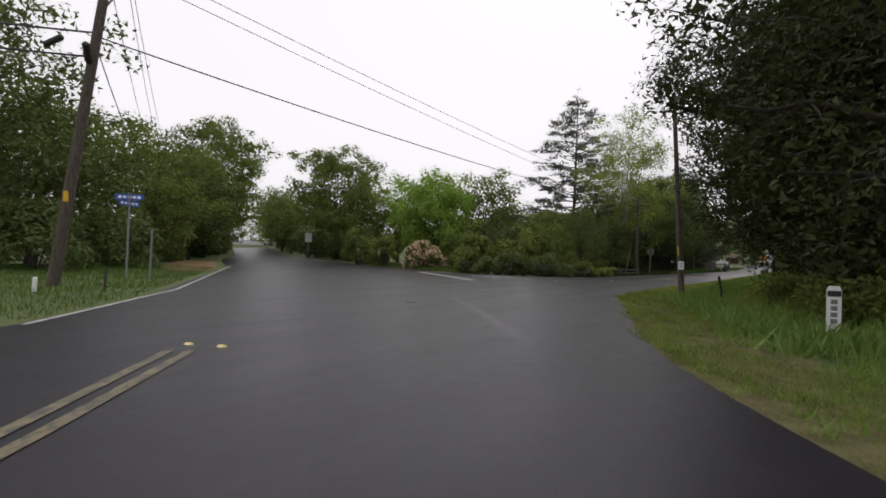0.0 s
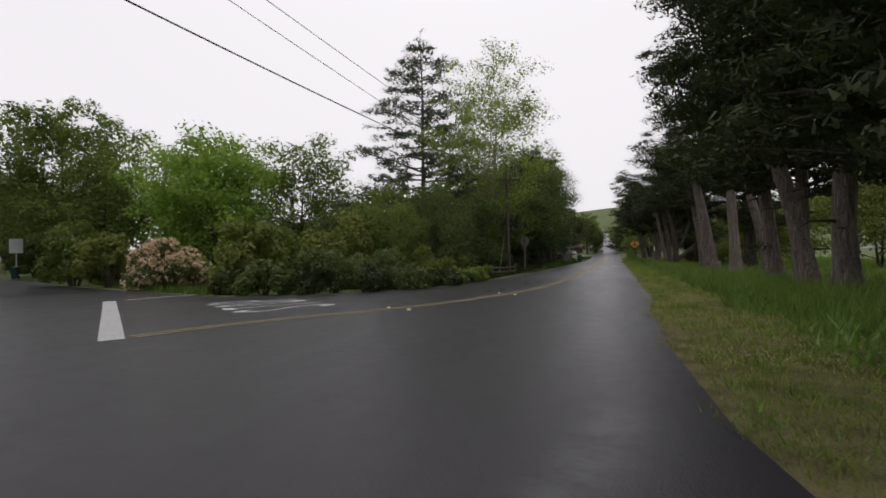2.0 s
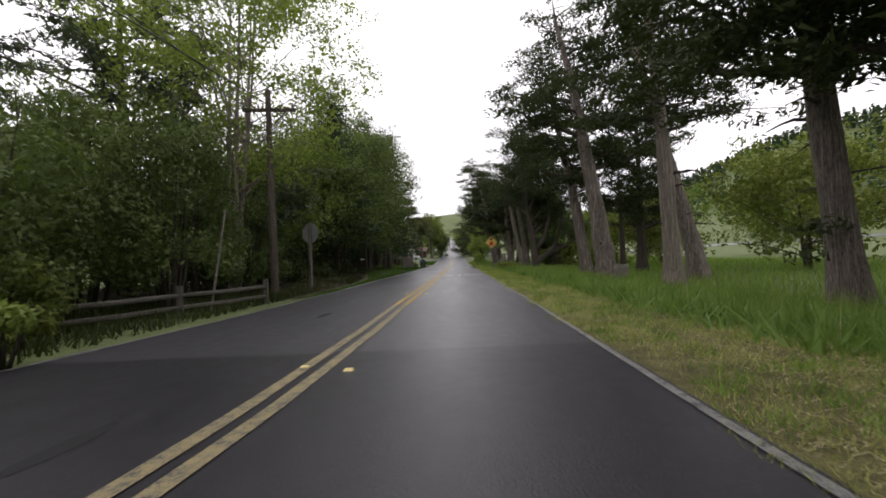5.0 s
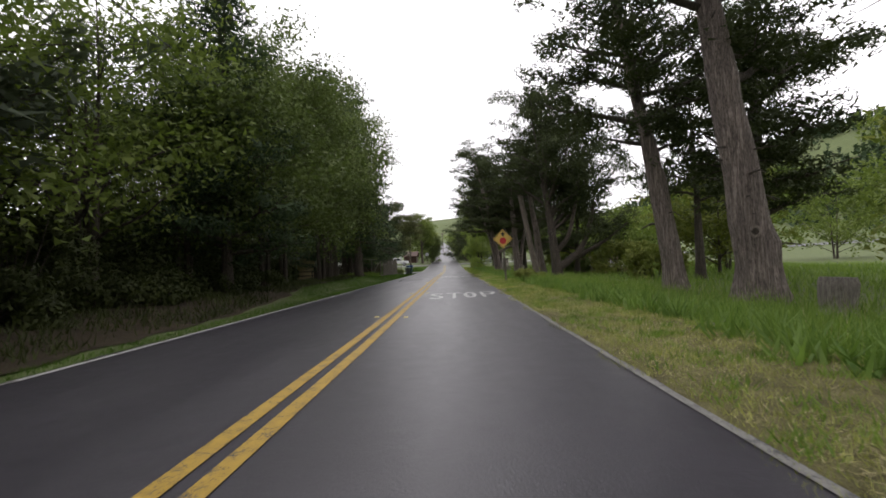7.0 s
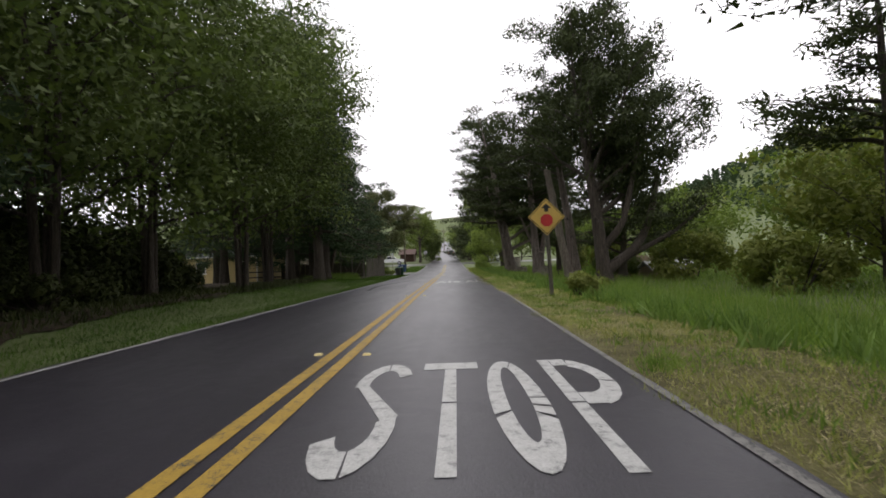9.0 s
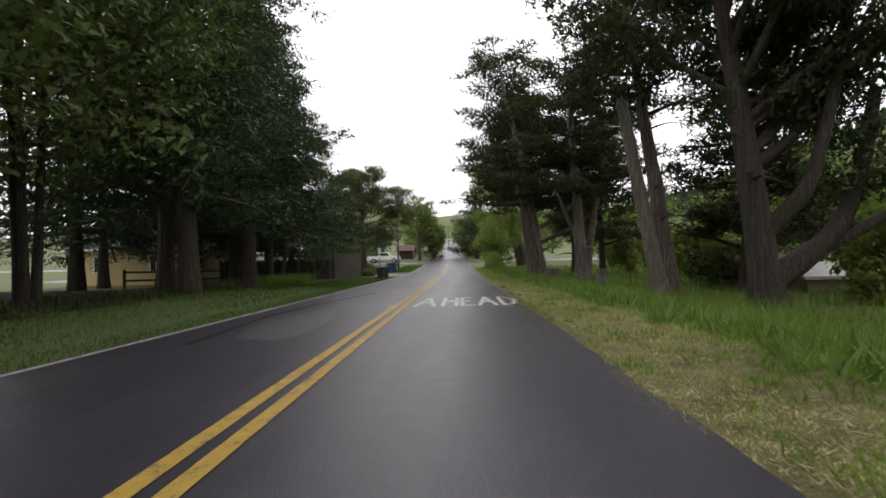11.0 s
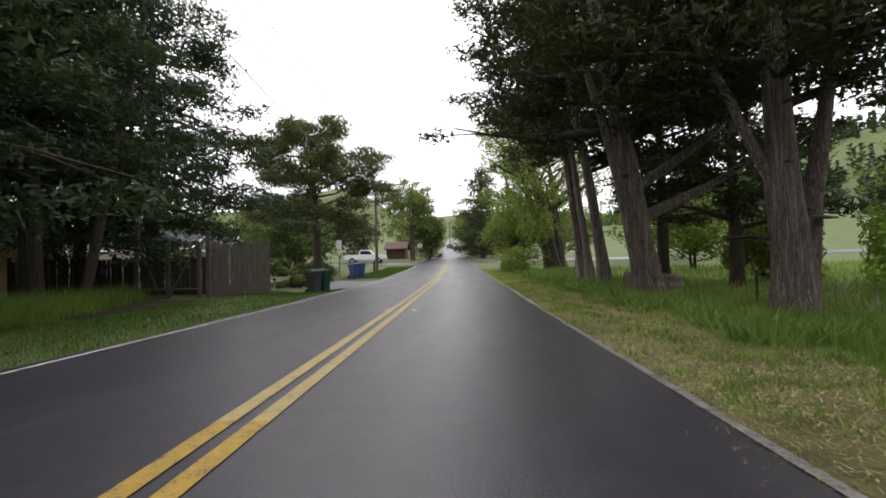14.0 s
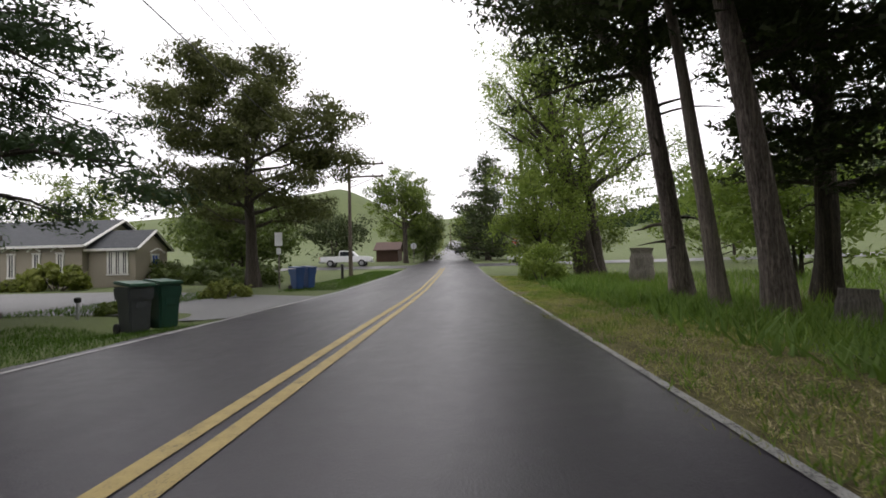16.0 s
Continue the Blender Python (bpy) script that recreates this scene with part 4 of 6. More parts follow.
tree("pine_tree", "dense dark conifer beyond the crossing", "tree", 4.6, 166.0, 15.5, 5.6, 0.6, 0.4, "cone", DARK_BARK, PINE, 337, boughs=70, count=17000, size=(0.42, 0.16), flat=0.55, rise=0.15, clump=1.2, bare=0.2)
tree("oak_tree", "spreading oak with forked limbs beyond the crossing", "tree", -6.4, 163.0, 11.0, 5.2, 4.5, 0.4, "broad", DARK_BARK, OAK, 338, boughs=34, count=11000, size=(0.36, 0.2), flat=0.6, rise=0.7, clump=1.2, stems=2, lean=(-0.5, 0))
tree("bay_tree", "dark rounded tree beside the road beyond", "tree", -2.8 - 1.2, 168.0, 7.2, 2.6, 0.5, 0.25, "round", DARK_BARK, DARK_LEAF, 339, boughs=34, count=8000, size=(0.32, 0.18), flat=0.8, clump=1.0, bare=0.2)
# the three at x 16 to 17 are raised, darkened or added to block sky
BEHIND = [(-15, 160, 7, 4.5, PINE), (-22, 150, 7.5, 5, DARK_LEAF), (-30, 158, 9, 5, OAK), (-18, 139, 6.5, 4.2, DARK_LEAF), (-36, 146, 10, 5, OAK), (-44, 140, 9, 5, OAK), (-14, 133, 5.5, 3.6, DARK_LEAF),
          (14, 150, 8, 5, OAK), (22, 140, 8, 6, MEADOW_LEAF), (18, 124, 6, 4.5, MEADOW_LEAF), (26, 110, 7, 5, OLIVE), (20, 96, 6.5, 4, MEADOW_LEAF), (24, 84, 8, 5, MEADOW_LEAF), (19, 76, 7, 4.2, OLIVE),
          (30, 70, 9, 6, OAK), (22, 58, 8, 5, OLIVE), (27, 46, 9, 5.5, OLIVE), (20, 38, 8, 5, OLIVE), (22, 28, 9, 5, OLIVE), (17, 20, 12, 5, BAY_AND_SHADED), (16.5, 10, 12, 5.4, BAY_AND_SHADED), (16, 14.5, 11, 4.6, BAY_AND_SHADED),
          (3.5, 178, 9, 4, OAK), (-9, 185, 8, 4, OAK), (-5, 205, 9, 4.5, OLIVE), (3, 215, 9, 4.5, OAK), (34, 160, 10, 6, OAK), (45, 100, 9, 6, OAK), (40, 60, 10, 6, OAK)]
for i, (x, y, h, r, leaf) in enumerate(BEHIND):
    tree("broadleaf_tree", "rounded tree in fresh yellow-green leaf beyond the verge" if leaf in (MEADOW_LEAF, OLIVE) else "dark rounded tree beyond the verge", "tree", x, y, h, r, 0.6, 0.16, "round",
         DARK_BARK, leaf, 400 + i, boughs=30, count=6500, size=(0.36, 0.2), flat=0.8, rise=0.5, clump=1.1, bare=0.25, stems=2, group="background trees")

# shrubs: x, y, rx, ry, height, leaf, label
SHRUBS = [
    (-7.4, 36.5, 2.2, 2.4, 5.4, DARK_LEAF), (-9.6, 34.6, 2.4, 2.2, 4.8, OAK), (-12.0, 33.0, 2.4, 2.2, 4.0, OLIVE), (-8.8, 39.8, 2.8, 2.8, 6.8, DARK_LEAF), (-6.8, 41.8, 2.0, 2.2, 6.4, DARK_LEAF),
    (-12.2, 39.0, 3.0, 2.8, 6.4, OAK), (-15.2, 38.0, 2.8, 2.6, 5.0, DARK_LEAF), (-11, 44, 3, 3, 7.0, OAK),
    # undergrowth of the wood: canopy shade is put into its dark leaf colour
    (-11, 49, 2.4, 3, 4.5, BAY_AND_SHADED), (-11, 55, 2.4, 3.2, 4.0, BAY_AND_SHADED), (-11.5, 62, 2.4, 3.4, 3.6, BAY_AND_SHADED), (-11.5, 70, 2.4, 3.4, 3.2, BAY_AND_SHADED), (-13, 76, 2.4, 3.2, 3.0, BAY_AND_SHADED), (-16, 64, 3, 4, 4, BAY_AND_SHADED), (-17, 52, 3, 4, 5, BAY_AND_SHADED), (-18, 74, 3, 4, 4, BAY_AND_SHADED),
    (-7.0, 51, 1.2, 1.8, 1.2, BAY_AND_SHADED), (-6.8, 55.8, 1.0, 2.0, 0.9, BAY_AND_SHADED), (-7.0, 60.8, 1.0, 2.2, 0.8, BAY_AND_SHADED), (-7.6, 66, 1.0, 2.2, 0.7, BAY_AND_SHADED),
    (-24, 5.5, 3.2, 2.4, 3.2, DARK_LEAF), (-30, 7, 3.4, 2.6, 3.6, OAK), (-36, 12, 3.4, 2.8, 3.4, DARK_LEAF), (-41, 14.5, 3.4, 2.8, 3.4, DARK_LEAF), (-19, 0.5, 2.8, 2.2, 3.0, DARK_LEAF), (-48, 20, 4, 3, 3.4, DARK_LEAF), (-56, 26, 4, 3, 3.4, OAK),
    (-44, 40, 3.4, 2.6, 3.0, DARK_LEAF), (-56, 49.5, 4, 2.6, 3.4, DARK_LEAF), (-68, 57, 4, 3, 3.6, OAK), (-7.0, 33.3, 1.4, 1.3, 1.8, OLIVE), (-8.4, 30.8, 1.7, 1.2, 1.6, DARK_LEAF), (-10.8, 29.4, 1.8, 1.2, 1.5, DARK_LEAF),
    (-7.9, 45.0, 1.8, 2.2, 5.6, DARK_LEAF), (-7.6, 48.8, 1.6, 2.0, 4.4, DARK_LEAF), (-12.6, 26.4, 1.5, 1.4, 3.7, OLIVE), (-14.2, 28.4, 1.7, 1.5, 2.6, OAK), (-25.2, 29.4, 1.6, 1.5, 3.4, OLIVE),
    (-30.3, 31.0, 2.0, 1.8, 4.6, OAK), (-21.5, 31.0, 1.6, 1.6, 2.2, OAK), (-6.0, 35.6, 0.9, 1.4, 1.6, OLIVE), (-16.5, 31.5, 2.2, 1.6, 2.2, DARK_LEAF), (-18.5, 35, 2.6, 2, 4.2, OAK), (-16.0, 42, 3, 3, 5.0, OAK),
    (-8.2, 53, 1.5, 2.6, 2.8, BAY_AND_SHADED), (-8.6, 58, 1.6, 2.6, 2.0, BAY_AND_SHADED), (-9.2, 63, 1.6, 2.6, 1.6, BAY_AND_SHADED), (-9.8, 68.5, 1.6, 2.8, 1.5, BAY_AND_SHADED), (-10.4, 74.0, 1.8, 2.8, 1.4, BAY_AND_SHADED),
    
    (-4.9, 29.3, 0.8, 1.0, 0.8, BAY_AND_SHADED), (-5.7, 27.5, 0.9, 1.0, 0.9, DARK_LEAF), (-6.9, 26.1, 1.0, 0.9, 1.0, BAY_AND_SHADED), (-8.4, 25.0, 1.1, 0.8, 1.1, BAY_AND_SHADED), (-10.2, 24.4, 1.1, 0.8, 1.2, DARK_LEAF), (-12.0, 24.8, 1.0, 0.8, 0.9, BAY_AND_SHADED), (-7.6, 27.8, 1.3, 1.2, 1.7, DARK_LEAF), (-9.4, 26.8, 1.4, 1.1, 1.8, DARK_LEAF),
    (10.5, 14.5, 1.6, 2.2, 1.6, DARK_LEAF), (8.2, 9.2, 1.1, 1.4, 1.0, OLIVE), (9.8, 6.6, 1.3, 1.5, 1.1, OLIVE), (6.4, 74.2, 0.7, 0.9, 0.7, OLIVE), (5.0, 69.8, 0.5, 0.6, 0.6, OLIVE),
    (-19.9, 123.7, 1.9, 1.0, 1.35, OLIVE), (-22.2, 123.9, 1.0, 0.8, 0.9, OLIVE), (-13.6, 127.0, 1.8, 1.3, 1.2, DARK_LEAF), (-10.4, 125.4, 1.6, 1.2, 1.1, DARK_LEAF), (-17.2, 128.4, 2.0, 1.4, 1.3, DARK_LEAF), (-7.0, 116.0, 0.9, 0.8, 0.6, OLIVE), (-6.4, 110.4, 0.9, 0.5, 0.5, OAK),
    (-9.4, 123.6, 1.8, 1.2, 0.9, DARK_LEAF), (5.0, 121.5, 1.0, 2.0, 1.8, LIME), (14.5, 97, 2.4, 2.0, 3.0, OLIVE), (17, 104, 3, 2.5, 3.5, BRIGHT), (13.5, 92.8, 1.8, 1.6, 2.2, DARK_LEAF), (15.5, 85, 2.5, 2, 3, OLIVE), (14, 74, 2, 2, 2.4, OLIVE), (16, 112, 2.4, 2.2, 3, OLIVE), (-50, 41.6, 2.5, 2.0, 4.4, DARK_LEAF), (-46, 22.3, 2.6, 1.6, 3.2, DARK_LEAF), (-54, 27.5, 2.6, 1.8, 3.0, DARK_LEAF), (-60, 31, 3, 2.2, 3.2, OAK), (-70, 37, 3, 2.4, 3.2, DARK_LEAF), (-78, 41, 3.4, 2.6, 3.4, OAK), (-58, 45, 3, 2.4, 4.2, DARK_LEAF), (-66, 49.4, 3, 2.4, 4.2, DARK_LEAF), (-76, 56, 3.4, 2.6, 4.2, OAK), (-46.6, 38.6, 1.8, 1.4, 3.6, DARK_LEAF), (-40, 37.6, 2, 1.5, 2.2, DARK_LEAF),
]
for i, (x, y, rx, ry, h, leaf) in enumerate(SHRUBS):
    shrub("shrub", "dark evergreen undergrowth, beneath the trees its colour stands in for shade" if leaf is BAY_AND_SHADED else "dense evergreen shrub at the garden edge" if leaf in (DARK_LEAF, OAK) else "yellow-green shrub with loose twigs", "shrub", x, y, rx, ry, h, leaf, 500 + i,
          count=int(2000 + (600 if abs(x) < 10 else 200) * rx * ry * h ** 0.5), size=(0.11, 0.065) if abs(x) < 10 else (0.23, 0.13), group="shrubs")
for i, (x, y, r, h) in enumerate(((-4.75, 31.0, 0.5, 0.75), (-4.35, 31.9, 0.4, 0.8), (-4.2, 32.7, 0.45, 0.85), (-4.1, 33.9, 0.4, 0.8))):
    shrub("spurge", "upright garden spurge with yellow-green flower heads", "plant", x, y, r, r, h, LIME, 580 + i, 1500, (0.09, 0.045), 12, "spurge at the hedge")
shrub("rhododendron", "rounded rhododendron covered in cream and pink flowers", "shrub", -18.6, 27.6, 1.9, 1.6, 2.5, DARK_LEAF, 560, 5000, (0.16, 0.08), bloom=BLOOM)


# ---- grass ----
def blades(name, label, x, y, h, w, mat, seed, bendy=0.5, flatten=1.0, lift=-0.03):
    """Grass: one bent pointed blade for each place given. Uncountable, so one object."""
    rng = np.random.RandomState(seed)
    n = len(x)
    z = ground(x, y) + lift
    a = rng.rand(n) * 2 * np.pi
    hh = h * rng.uniform(0.55, 1.2, n)
    ww = w * rng.uniform(0.6, 1.3, n)
    dx, dy = np.cos(a), np.sin(a)
    lean = hh * bendy * rng.rand(n)
    b = rng.rand(n) * 2 * np.pi
    V = np.stack([np.stack([x - dx * ww / 2, y - dy * ww / 2, z], 1), np.stack([x + dx * ww / 2, y + dy * ww / 2, z], 1),
                  np.stack([x + np.cos(b) * lean, y + np.sin(b) * lean, z + hh * flatten], 1)], 1)
    return tagged(mesh_object(name, V.reshape(-1, 3), np.arange(3 * n).reshape(-1, 3), mat), label, "grass", kind="stuff")


def scatter(n, x0, x1, y0, y1, seed, patch=0.0):
    rng = np.random.RandomState(seed)
    x, y = rng.uniform(x0, x1, n), rng.uniform(y0, y1, n)
    if patch:
        keep = np.sin(x * 1.9 + 1.3 * np.sin(y * 0.7)) + np.sin(y * 1.3 + 2 * np.sin(x * 0.9)) + rng.normal(size=n) * 0.8 > patch
        x, y = x[keep], y[keep]
    return x, y


def verge_edge(y):
    return np.interp(y, [-38, -13.5, -5.4, -2, 0, 2, 4.6, 6.9, 8.8, 10.9, 13, 20, 23, 34, 44, 200], [36, 16, 10.6, 8.4, 7.2, 6.3, 5.4, 4.6, 3.9, 3.3, 2.98, 2.86, 3.06, 3.04, 3.04, 3.05])


ry_ = [-7 + 0.5 * k for k in range(268)]
strip("verge_soil", [(verge_edge(y) - 0.08, y) for y in ry_], [(verge_edge(y) + 2.0 + ragged(y, 0.4, 4.1), y) for y in ry_], SOIL, 0.002,
      "bare brown soil with dry cuttings along the verge", "soil", 0.5)
x, y = scatter(250000, 0, 2.3, -8, 128, 1, -0.45)
keep = (y < 66) | (y > 104) | (np.random.RandomState(41).rand(len(y)) < 0.4) | (x > 1.5)
x, y = x[keep], y[keep]
tuft = 0.075 * (0.7 + 0.5 * np.sin(x * 3 + y * 1.1) ** 2)
bent = x + verge_edge(y) - 0.06 + 0.12 * np.sin(y * 2.2)
near = y + np.random.RandomState(50).normal(size=len(y)) * 2.5 < 17
blades("mown_grass", "short mown yellow-green grass along the verge", bent[~near], y[~near], tuft[~near], 0.009, MOWN, 11, 1.4, 1.0, -0.012)
blades("mown_grass", "short green grass and clover at the corner verge", bent[near], y[near], tuft[near] * 1.2, 0.011, leaf_material("corner_verge_grass", (0.045, 0.075, 0.014), (0.24, 0.27, 0.06), 0.7, 0.25, 2.2), 51, 1.4, 1.0, -0.012)
x, y = scatter(85000, 0.1, 2.3, 15, 66, 21, 0.2)
blades("grass_cuttings", "pale dry cuttings lying in the mown verge", x + verge_edge(y), y, 0.05, 0.009, STRAW, 22, 2.6, 0.5, 0.0)
x, y = scatter(1700, 0.1, 2.3, -6, 126, 23)
x, y = np.repeat(x, 26), np.repeat(y, 26)
spread = np.random.RandomState(24).normal(size=(2, len(x))) * 0.09
blades("weed_tufts", "low green weed tufts in the mown verge", x + spread[0] + verge_edge(y), y + spread[1], 0.13, 0.02, GRASS, 25, 1.2)
x, y = scatter(90000, 0.0, 2.1, 62, 112, 2, -0.2)
blades("grass_cuttings", "dry straw-coloured grass cuttings on the verge", x + 3.05 + 0.15 * np.sin(y), y, 0.05, 0.009, STRAW, 12, 2.6, 0.5, 0.0)
x, y = scatter(26000, 0.0, 1.0, 77, 91, 43, -0.3)
keep = np.random.RandomState(44).rand(len(x)) < x ** 1.6 * np.interp(y, [77, 80, 86, 91], [0.3, 1, 0.8, 0.1])
blades("grass_cuttings", "loose cuttings strewn over the edge of the asphalt", 2.45 + 0.75 * x[keep], y[keep], 0.03, 0.011, leaf_material("fresh_cuttings", (0.05, 0.06, 0.018), (0.24, 0.23, 0.08), 0.7, 0.15, 3.0), 45, 2.8, 0.4, 0.03)
x, y = scatter(110000, 1.7, 7.0, -8, 128, 3)
tall = np.clip((x - 1.5) / 1.4, 0.25, 1) * (0.75 + 0.3 * np.sin(x * 2.1 + y * 0.8) * np.sin(y * 1.7))
blades("tall_grass", "tall fresh green meadow grass beneath the cypresses", x + verge_edge(y), y, np.interp(y, [90, 104], [0.56, 0.42]) * tall * np.random.RandomState(46).choice([0.5, 0.8, 1.0, 1.25], len(x)), 0.02, GRASS, 13, 1.15)
x, y = scatter(1500, 1.6, 5.5, 2, 126, 47)
x, y = np.repeat(x, 18), np.repeat(y, 18)
spread = np.random.RandomState(48).normal(size=(2, len(x))) * 0.13
blades("weed_tufts", "broad-leaved weeds standing in the tall grass", x + spread[0] + verge_edge(y), y + spread[1], 0.36, 0.07, leaf_material("weed_leaves", (0.08, 0.14, 0.03), (0.24, 0.34, 0.1), 0.5, 0.35, 2.0), 49, 1.3)
x, y = scatter(60000, 8, 34, -6, 128, 4)
blades("meadow_grass", "lush green meadow behind the trees", x + (verge_edge(y) - 3.1), y, 0.42, 0.045, GRASS, 14, 1.1)
x, y = scatter(5000, 2.0, 9.0, 10, 126, 5, 0.5)
blades("seed_heads", "pale dry stalks among the grass", x + verge_edge(y), y, 0.75, 0.006, STRAW, 15, 0.3)
x, y = scatter(110000, 0, 3.6, 44, 108, 6)
keep = x < np.interp(y, [44, 54, 60, 66, 80, 108], [0.5, 0.6, 1.2, 2.4, 3.1, 3.8])
x, y = x[keep], y[keep]
blades("lawn_grass", "cut green lawn beside the road", -3.4 - x, y, 0.09, 0.011, LAWN, 16, 0.9)
x, y = scatter(9000, 0.0, 5.0, 95.5, 104.2, 27)
keep = x > 0.4 + np.clip((y - 97) * 0.35, 0, 3)
blades("weeds", "rank tall weeds in front of the fence", -6.3 - x[keep], y[keep], 0.6, 0.02, GRASS, 28, 0.8)
x, y = scatter(14000, 0.0, 2.6, 110, 140, 7)
blades("lawn_grass", "green grass verge by the driveway", -3.75 - x + np.where(y < 119, -3.5, 0), y, 0.14, 0.02, LAWN, 17, 0.8)
x, y = scatter(60000, -26, -1.5, -9, 10, 8)
keep = y < np.interp(x, [-26, -21, -12.2, -4.3, -1.5], [13, 9.8, 4.0, -1.3, -3.8])
blades("lawn_grass", "rough green lawn inside the bend", x[keep], y[keep], 0.14, 0.016, LAWN, 18, 0.8)
x, y = scatter(30000, -34, -4.0, 22.6, 36, 9)
edge = np.interp(x, [-34, -24, -16, -10.6, -8.1, -6.2, -4.9, -4.0], [34.4, 28.9, 25.1, 23.3, 23.9, 25.5, 28.6, 33])
keep = (y > edge) & (y < edge + 5.5) & (x < -12.8)
blades("ground_cover", "low leafy ground cover along the garden edge", x[keep], y[keep], 0.32, 0.05, leaf_material("ground_cover", (0.04, 0.075, 0.015), (0.14, 0.19, 0.045), 0.5, 0.3), 19, 0.9)
r_, a_ = np.random.RandomState(31).rand(2, 130)
blades("strap_leaved_plant", "clump of long pale strap leaves at the hedge foot", -4.45 + 0.22 * r_ * np.cos(a_ * 6.28), 29.5 + 0.25 * r_ * np.sin(a_ * 6.28), 0.62, 0.045,
       leaf_material("strap_leaves", (0.12, 0.17, 0.07), (0.26, 0.33, 0.16), 0.45, 0.3), 32, 1.3)
# ivy strip: its dark leaf colour stands in for the wood's shade
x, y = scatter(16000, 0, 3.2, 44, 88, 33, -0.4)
blades("ground_cover", "ivy and weeds along the foot of the wood, coloured dark for its shade", np.interp(y, [44, 54, 60, 66, 80, 104], [-4.2, -4.3, -4.9, -5.8, -6.1, -7.0]) - x, y, 0.22, 0.04, BAY_AND_SHADED, 34, 1.0)
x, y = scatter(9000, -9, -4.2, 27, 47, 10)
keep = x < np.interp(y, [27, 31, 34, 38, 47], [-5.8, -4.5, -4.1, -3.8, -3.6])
blades("ground_cover", "dark weeds under the hedge", x[keep], y[keep], 0.28, 0.04, BAY_AND_SHADED, 20, 0.9)


def hillside_wood():
    """Far conifer wood on the hill: uncountable small pointed trees."""
    rng = np.random.RandomState(77)
    P_, A_, S_ = [], [], []
    while len(P_) < 2600:
        x, y = rng.uniform(110, 520), rng.uniform(180, 620)
        if noise.noise(Vector((x * 0.012, y * 0.012, 0))) > -0.35:
            P_.append((x, y, gz0(x, y)))
    P_ = np.array(P_)
    n = 22
    f = rng.rand(len(P_), n)
    h = rng.uniform(7, 13, len(P_))[:, None]
    a = rng.rand(len(P_), n) * 6.28
    r = (1 - f) * h * 0.26 * rng.rand(len(P_), n) ** 0.4
    c = np.stack([P_[:, :1] + np.cos(a) * r, P_[:, 1:2] + np.sin(a) * r, P_[:, 2:3] + f * h], -1).reshape(-1, 3)
    d = np.stack([np.cos(a), np.sin(a), 0.6 + 0 * a], -1).reshape(-1, 3)
    V, F = leaves(c, d, 2.8, 2.2, rng)
    tagged(mesh_object("hillside_wood", V, F, REDWOOD), "dark conifer wood on the far hillside", "wood", kind="stuff")


def gz0(x, y):
    return float(ground(x, y))


hillside_wood()

# ---- painted words on the road ----
def stroke(bm, pts, z):
    z = z - 0.007 + 0.00012 * len(bm.faces)
    bm.faces.new([bm.verts.new((px_, py_, z)) for px_, py_ in pts])


def slab(bm, x0, y0, x1, y1, z=0.024, w=0.11):
    """One painted stroke from a point to another, w wide across the road."""
    stroke(bm, [(x0 - w / 2, y0), (x0 + w / 2, y0), (x1 + w / 2, y1), (x1 - w / 2, y1)], z)


def bar(bm, x0, x1, y0, y1, z=0.024):
    stroke(bm, [(x0, y0), (x1, y0), (x1, y1), (x0, y1)], z)


def ring(bm, x0, x1, y0, y1, a0, a1, steps, wx=0.12, wy=0.3, z=0.024, joints=None):
    cx, cy, rx, ry = (x0 + x1) / 2, (y0 + y1) / 2, (x1 - x0) / 2, (y1 - y0) / 2
    for k in range(steps):
        q = [radians(a0 + (a1 - a0) * (k + e) / steps) for e in (0.0, 0.8 if k in (joints or (steps // 3, steps - 1)) else 1.002)]
        o = [(cx + rx * math.cos(t), cy + ry * math.sin(t)) for t in q]
        i = [(cx + (rx - wx) * math.cos(t), cy + (ry - wy) * math.sin(t)) for t in q]
        stroke(bm, [o[0], o[1], i[1], i[0]] if a1 > a0 else [i[0], i[1], o[1], o[0]], z)


def letter(name, x0, x1, y0, y1, parent):
    """A stretched road letter of taped strokes with small joints."""
    bm = bmesh.new()
    w, h = x1 - x0, y1 - y0
    m = (x0 + x1) / 2
    if name == "T":
        bar(bm, x0, x1, y1 - 0.3, y1)
        slab(bm, m, y0, m, y0 + 0.46 * h)
        slab(bm, m, y0 + 0.475 * h, m, y1 - 0.315)
    elif name == "O":
        ring(bm, x0, x1, y0, y1, 0, 200, 14, 0.13, 0.3)
        ring(bm, x0, x1, y0, y1, 201, 339, 10, 0.13, 0.42, joints=(9,))
        ring(bm, x0, x1, y0, y1, 340, 360, 2, 0.13, 0.3)
    elif name == "S":
        ring(bm, x0, x1, y0 + h * 0.46, y1, 20, 200, 9)
        ring(bm, x0, x1, y0, y0 + h * 0.54, 20, -160, 9, 0.13, 0.36, joints=(4,))
        stroke(bm, [(x0, y0 + h * 0.7), (x0 + 0.12, y0 + h * 0.68), (x1, y0 + h * 0.36), (x1 - 0.1, y0 + h * 0.31)], 0.024)
    elif name == "P":
        slab(bm, x0 + 0.055, y0, x0 + 0.055, y0 + 0.43 * h)
        slab(bm, x0 + 0.055, y0 + 0.445 * h, x0 + 0.055, y1)
        ring(bm, x0 - 0.15, x1 + 0.04, y0 + h * 0.4, y1, -75, 75, 9, 0.13, 0.34)
        bar(bm, x0 + 0.115, x0 + 0.26, y1 - 0.3, y1)
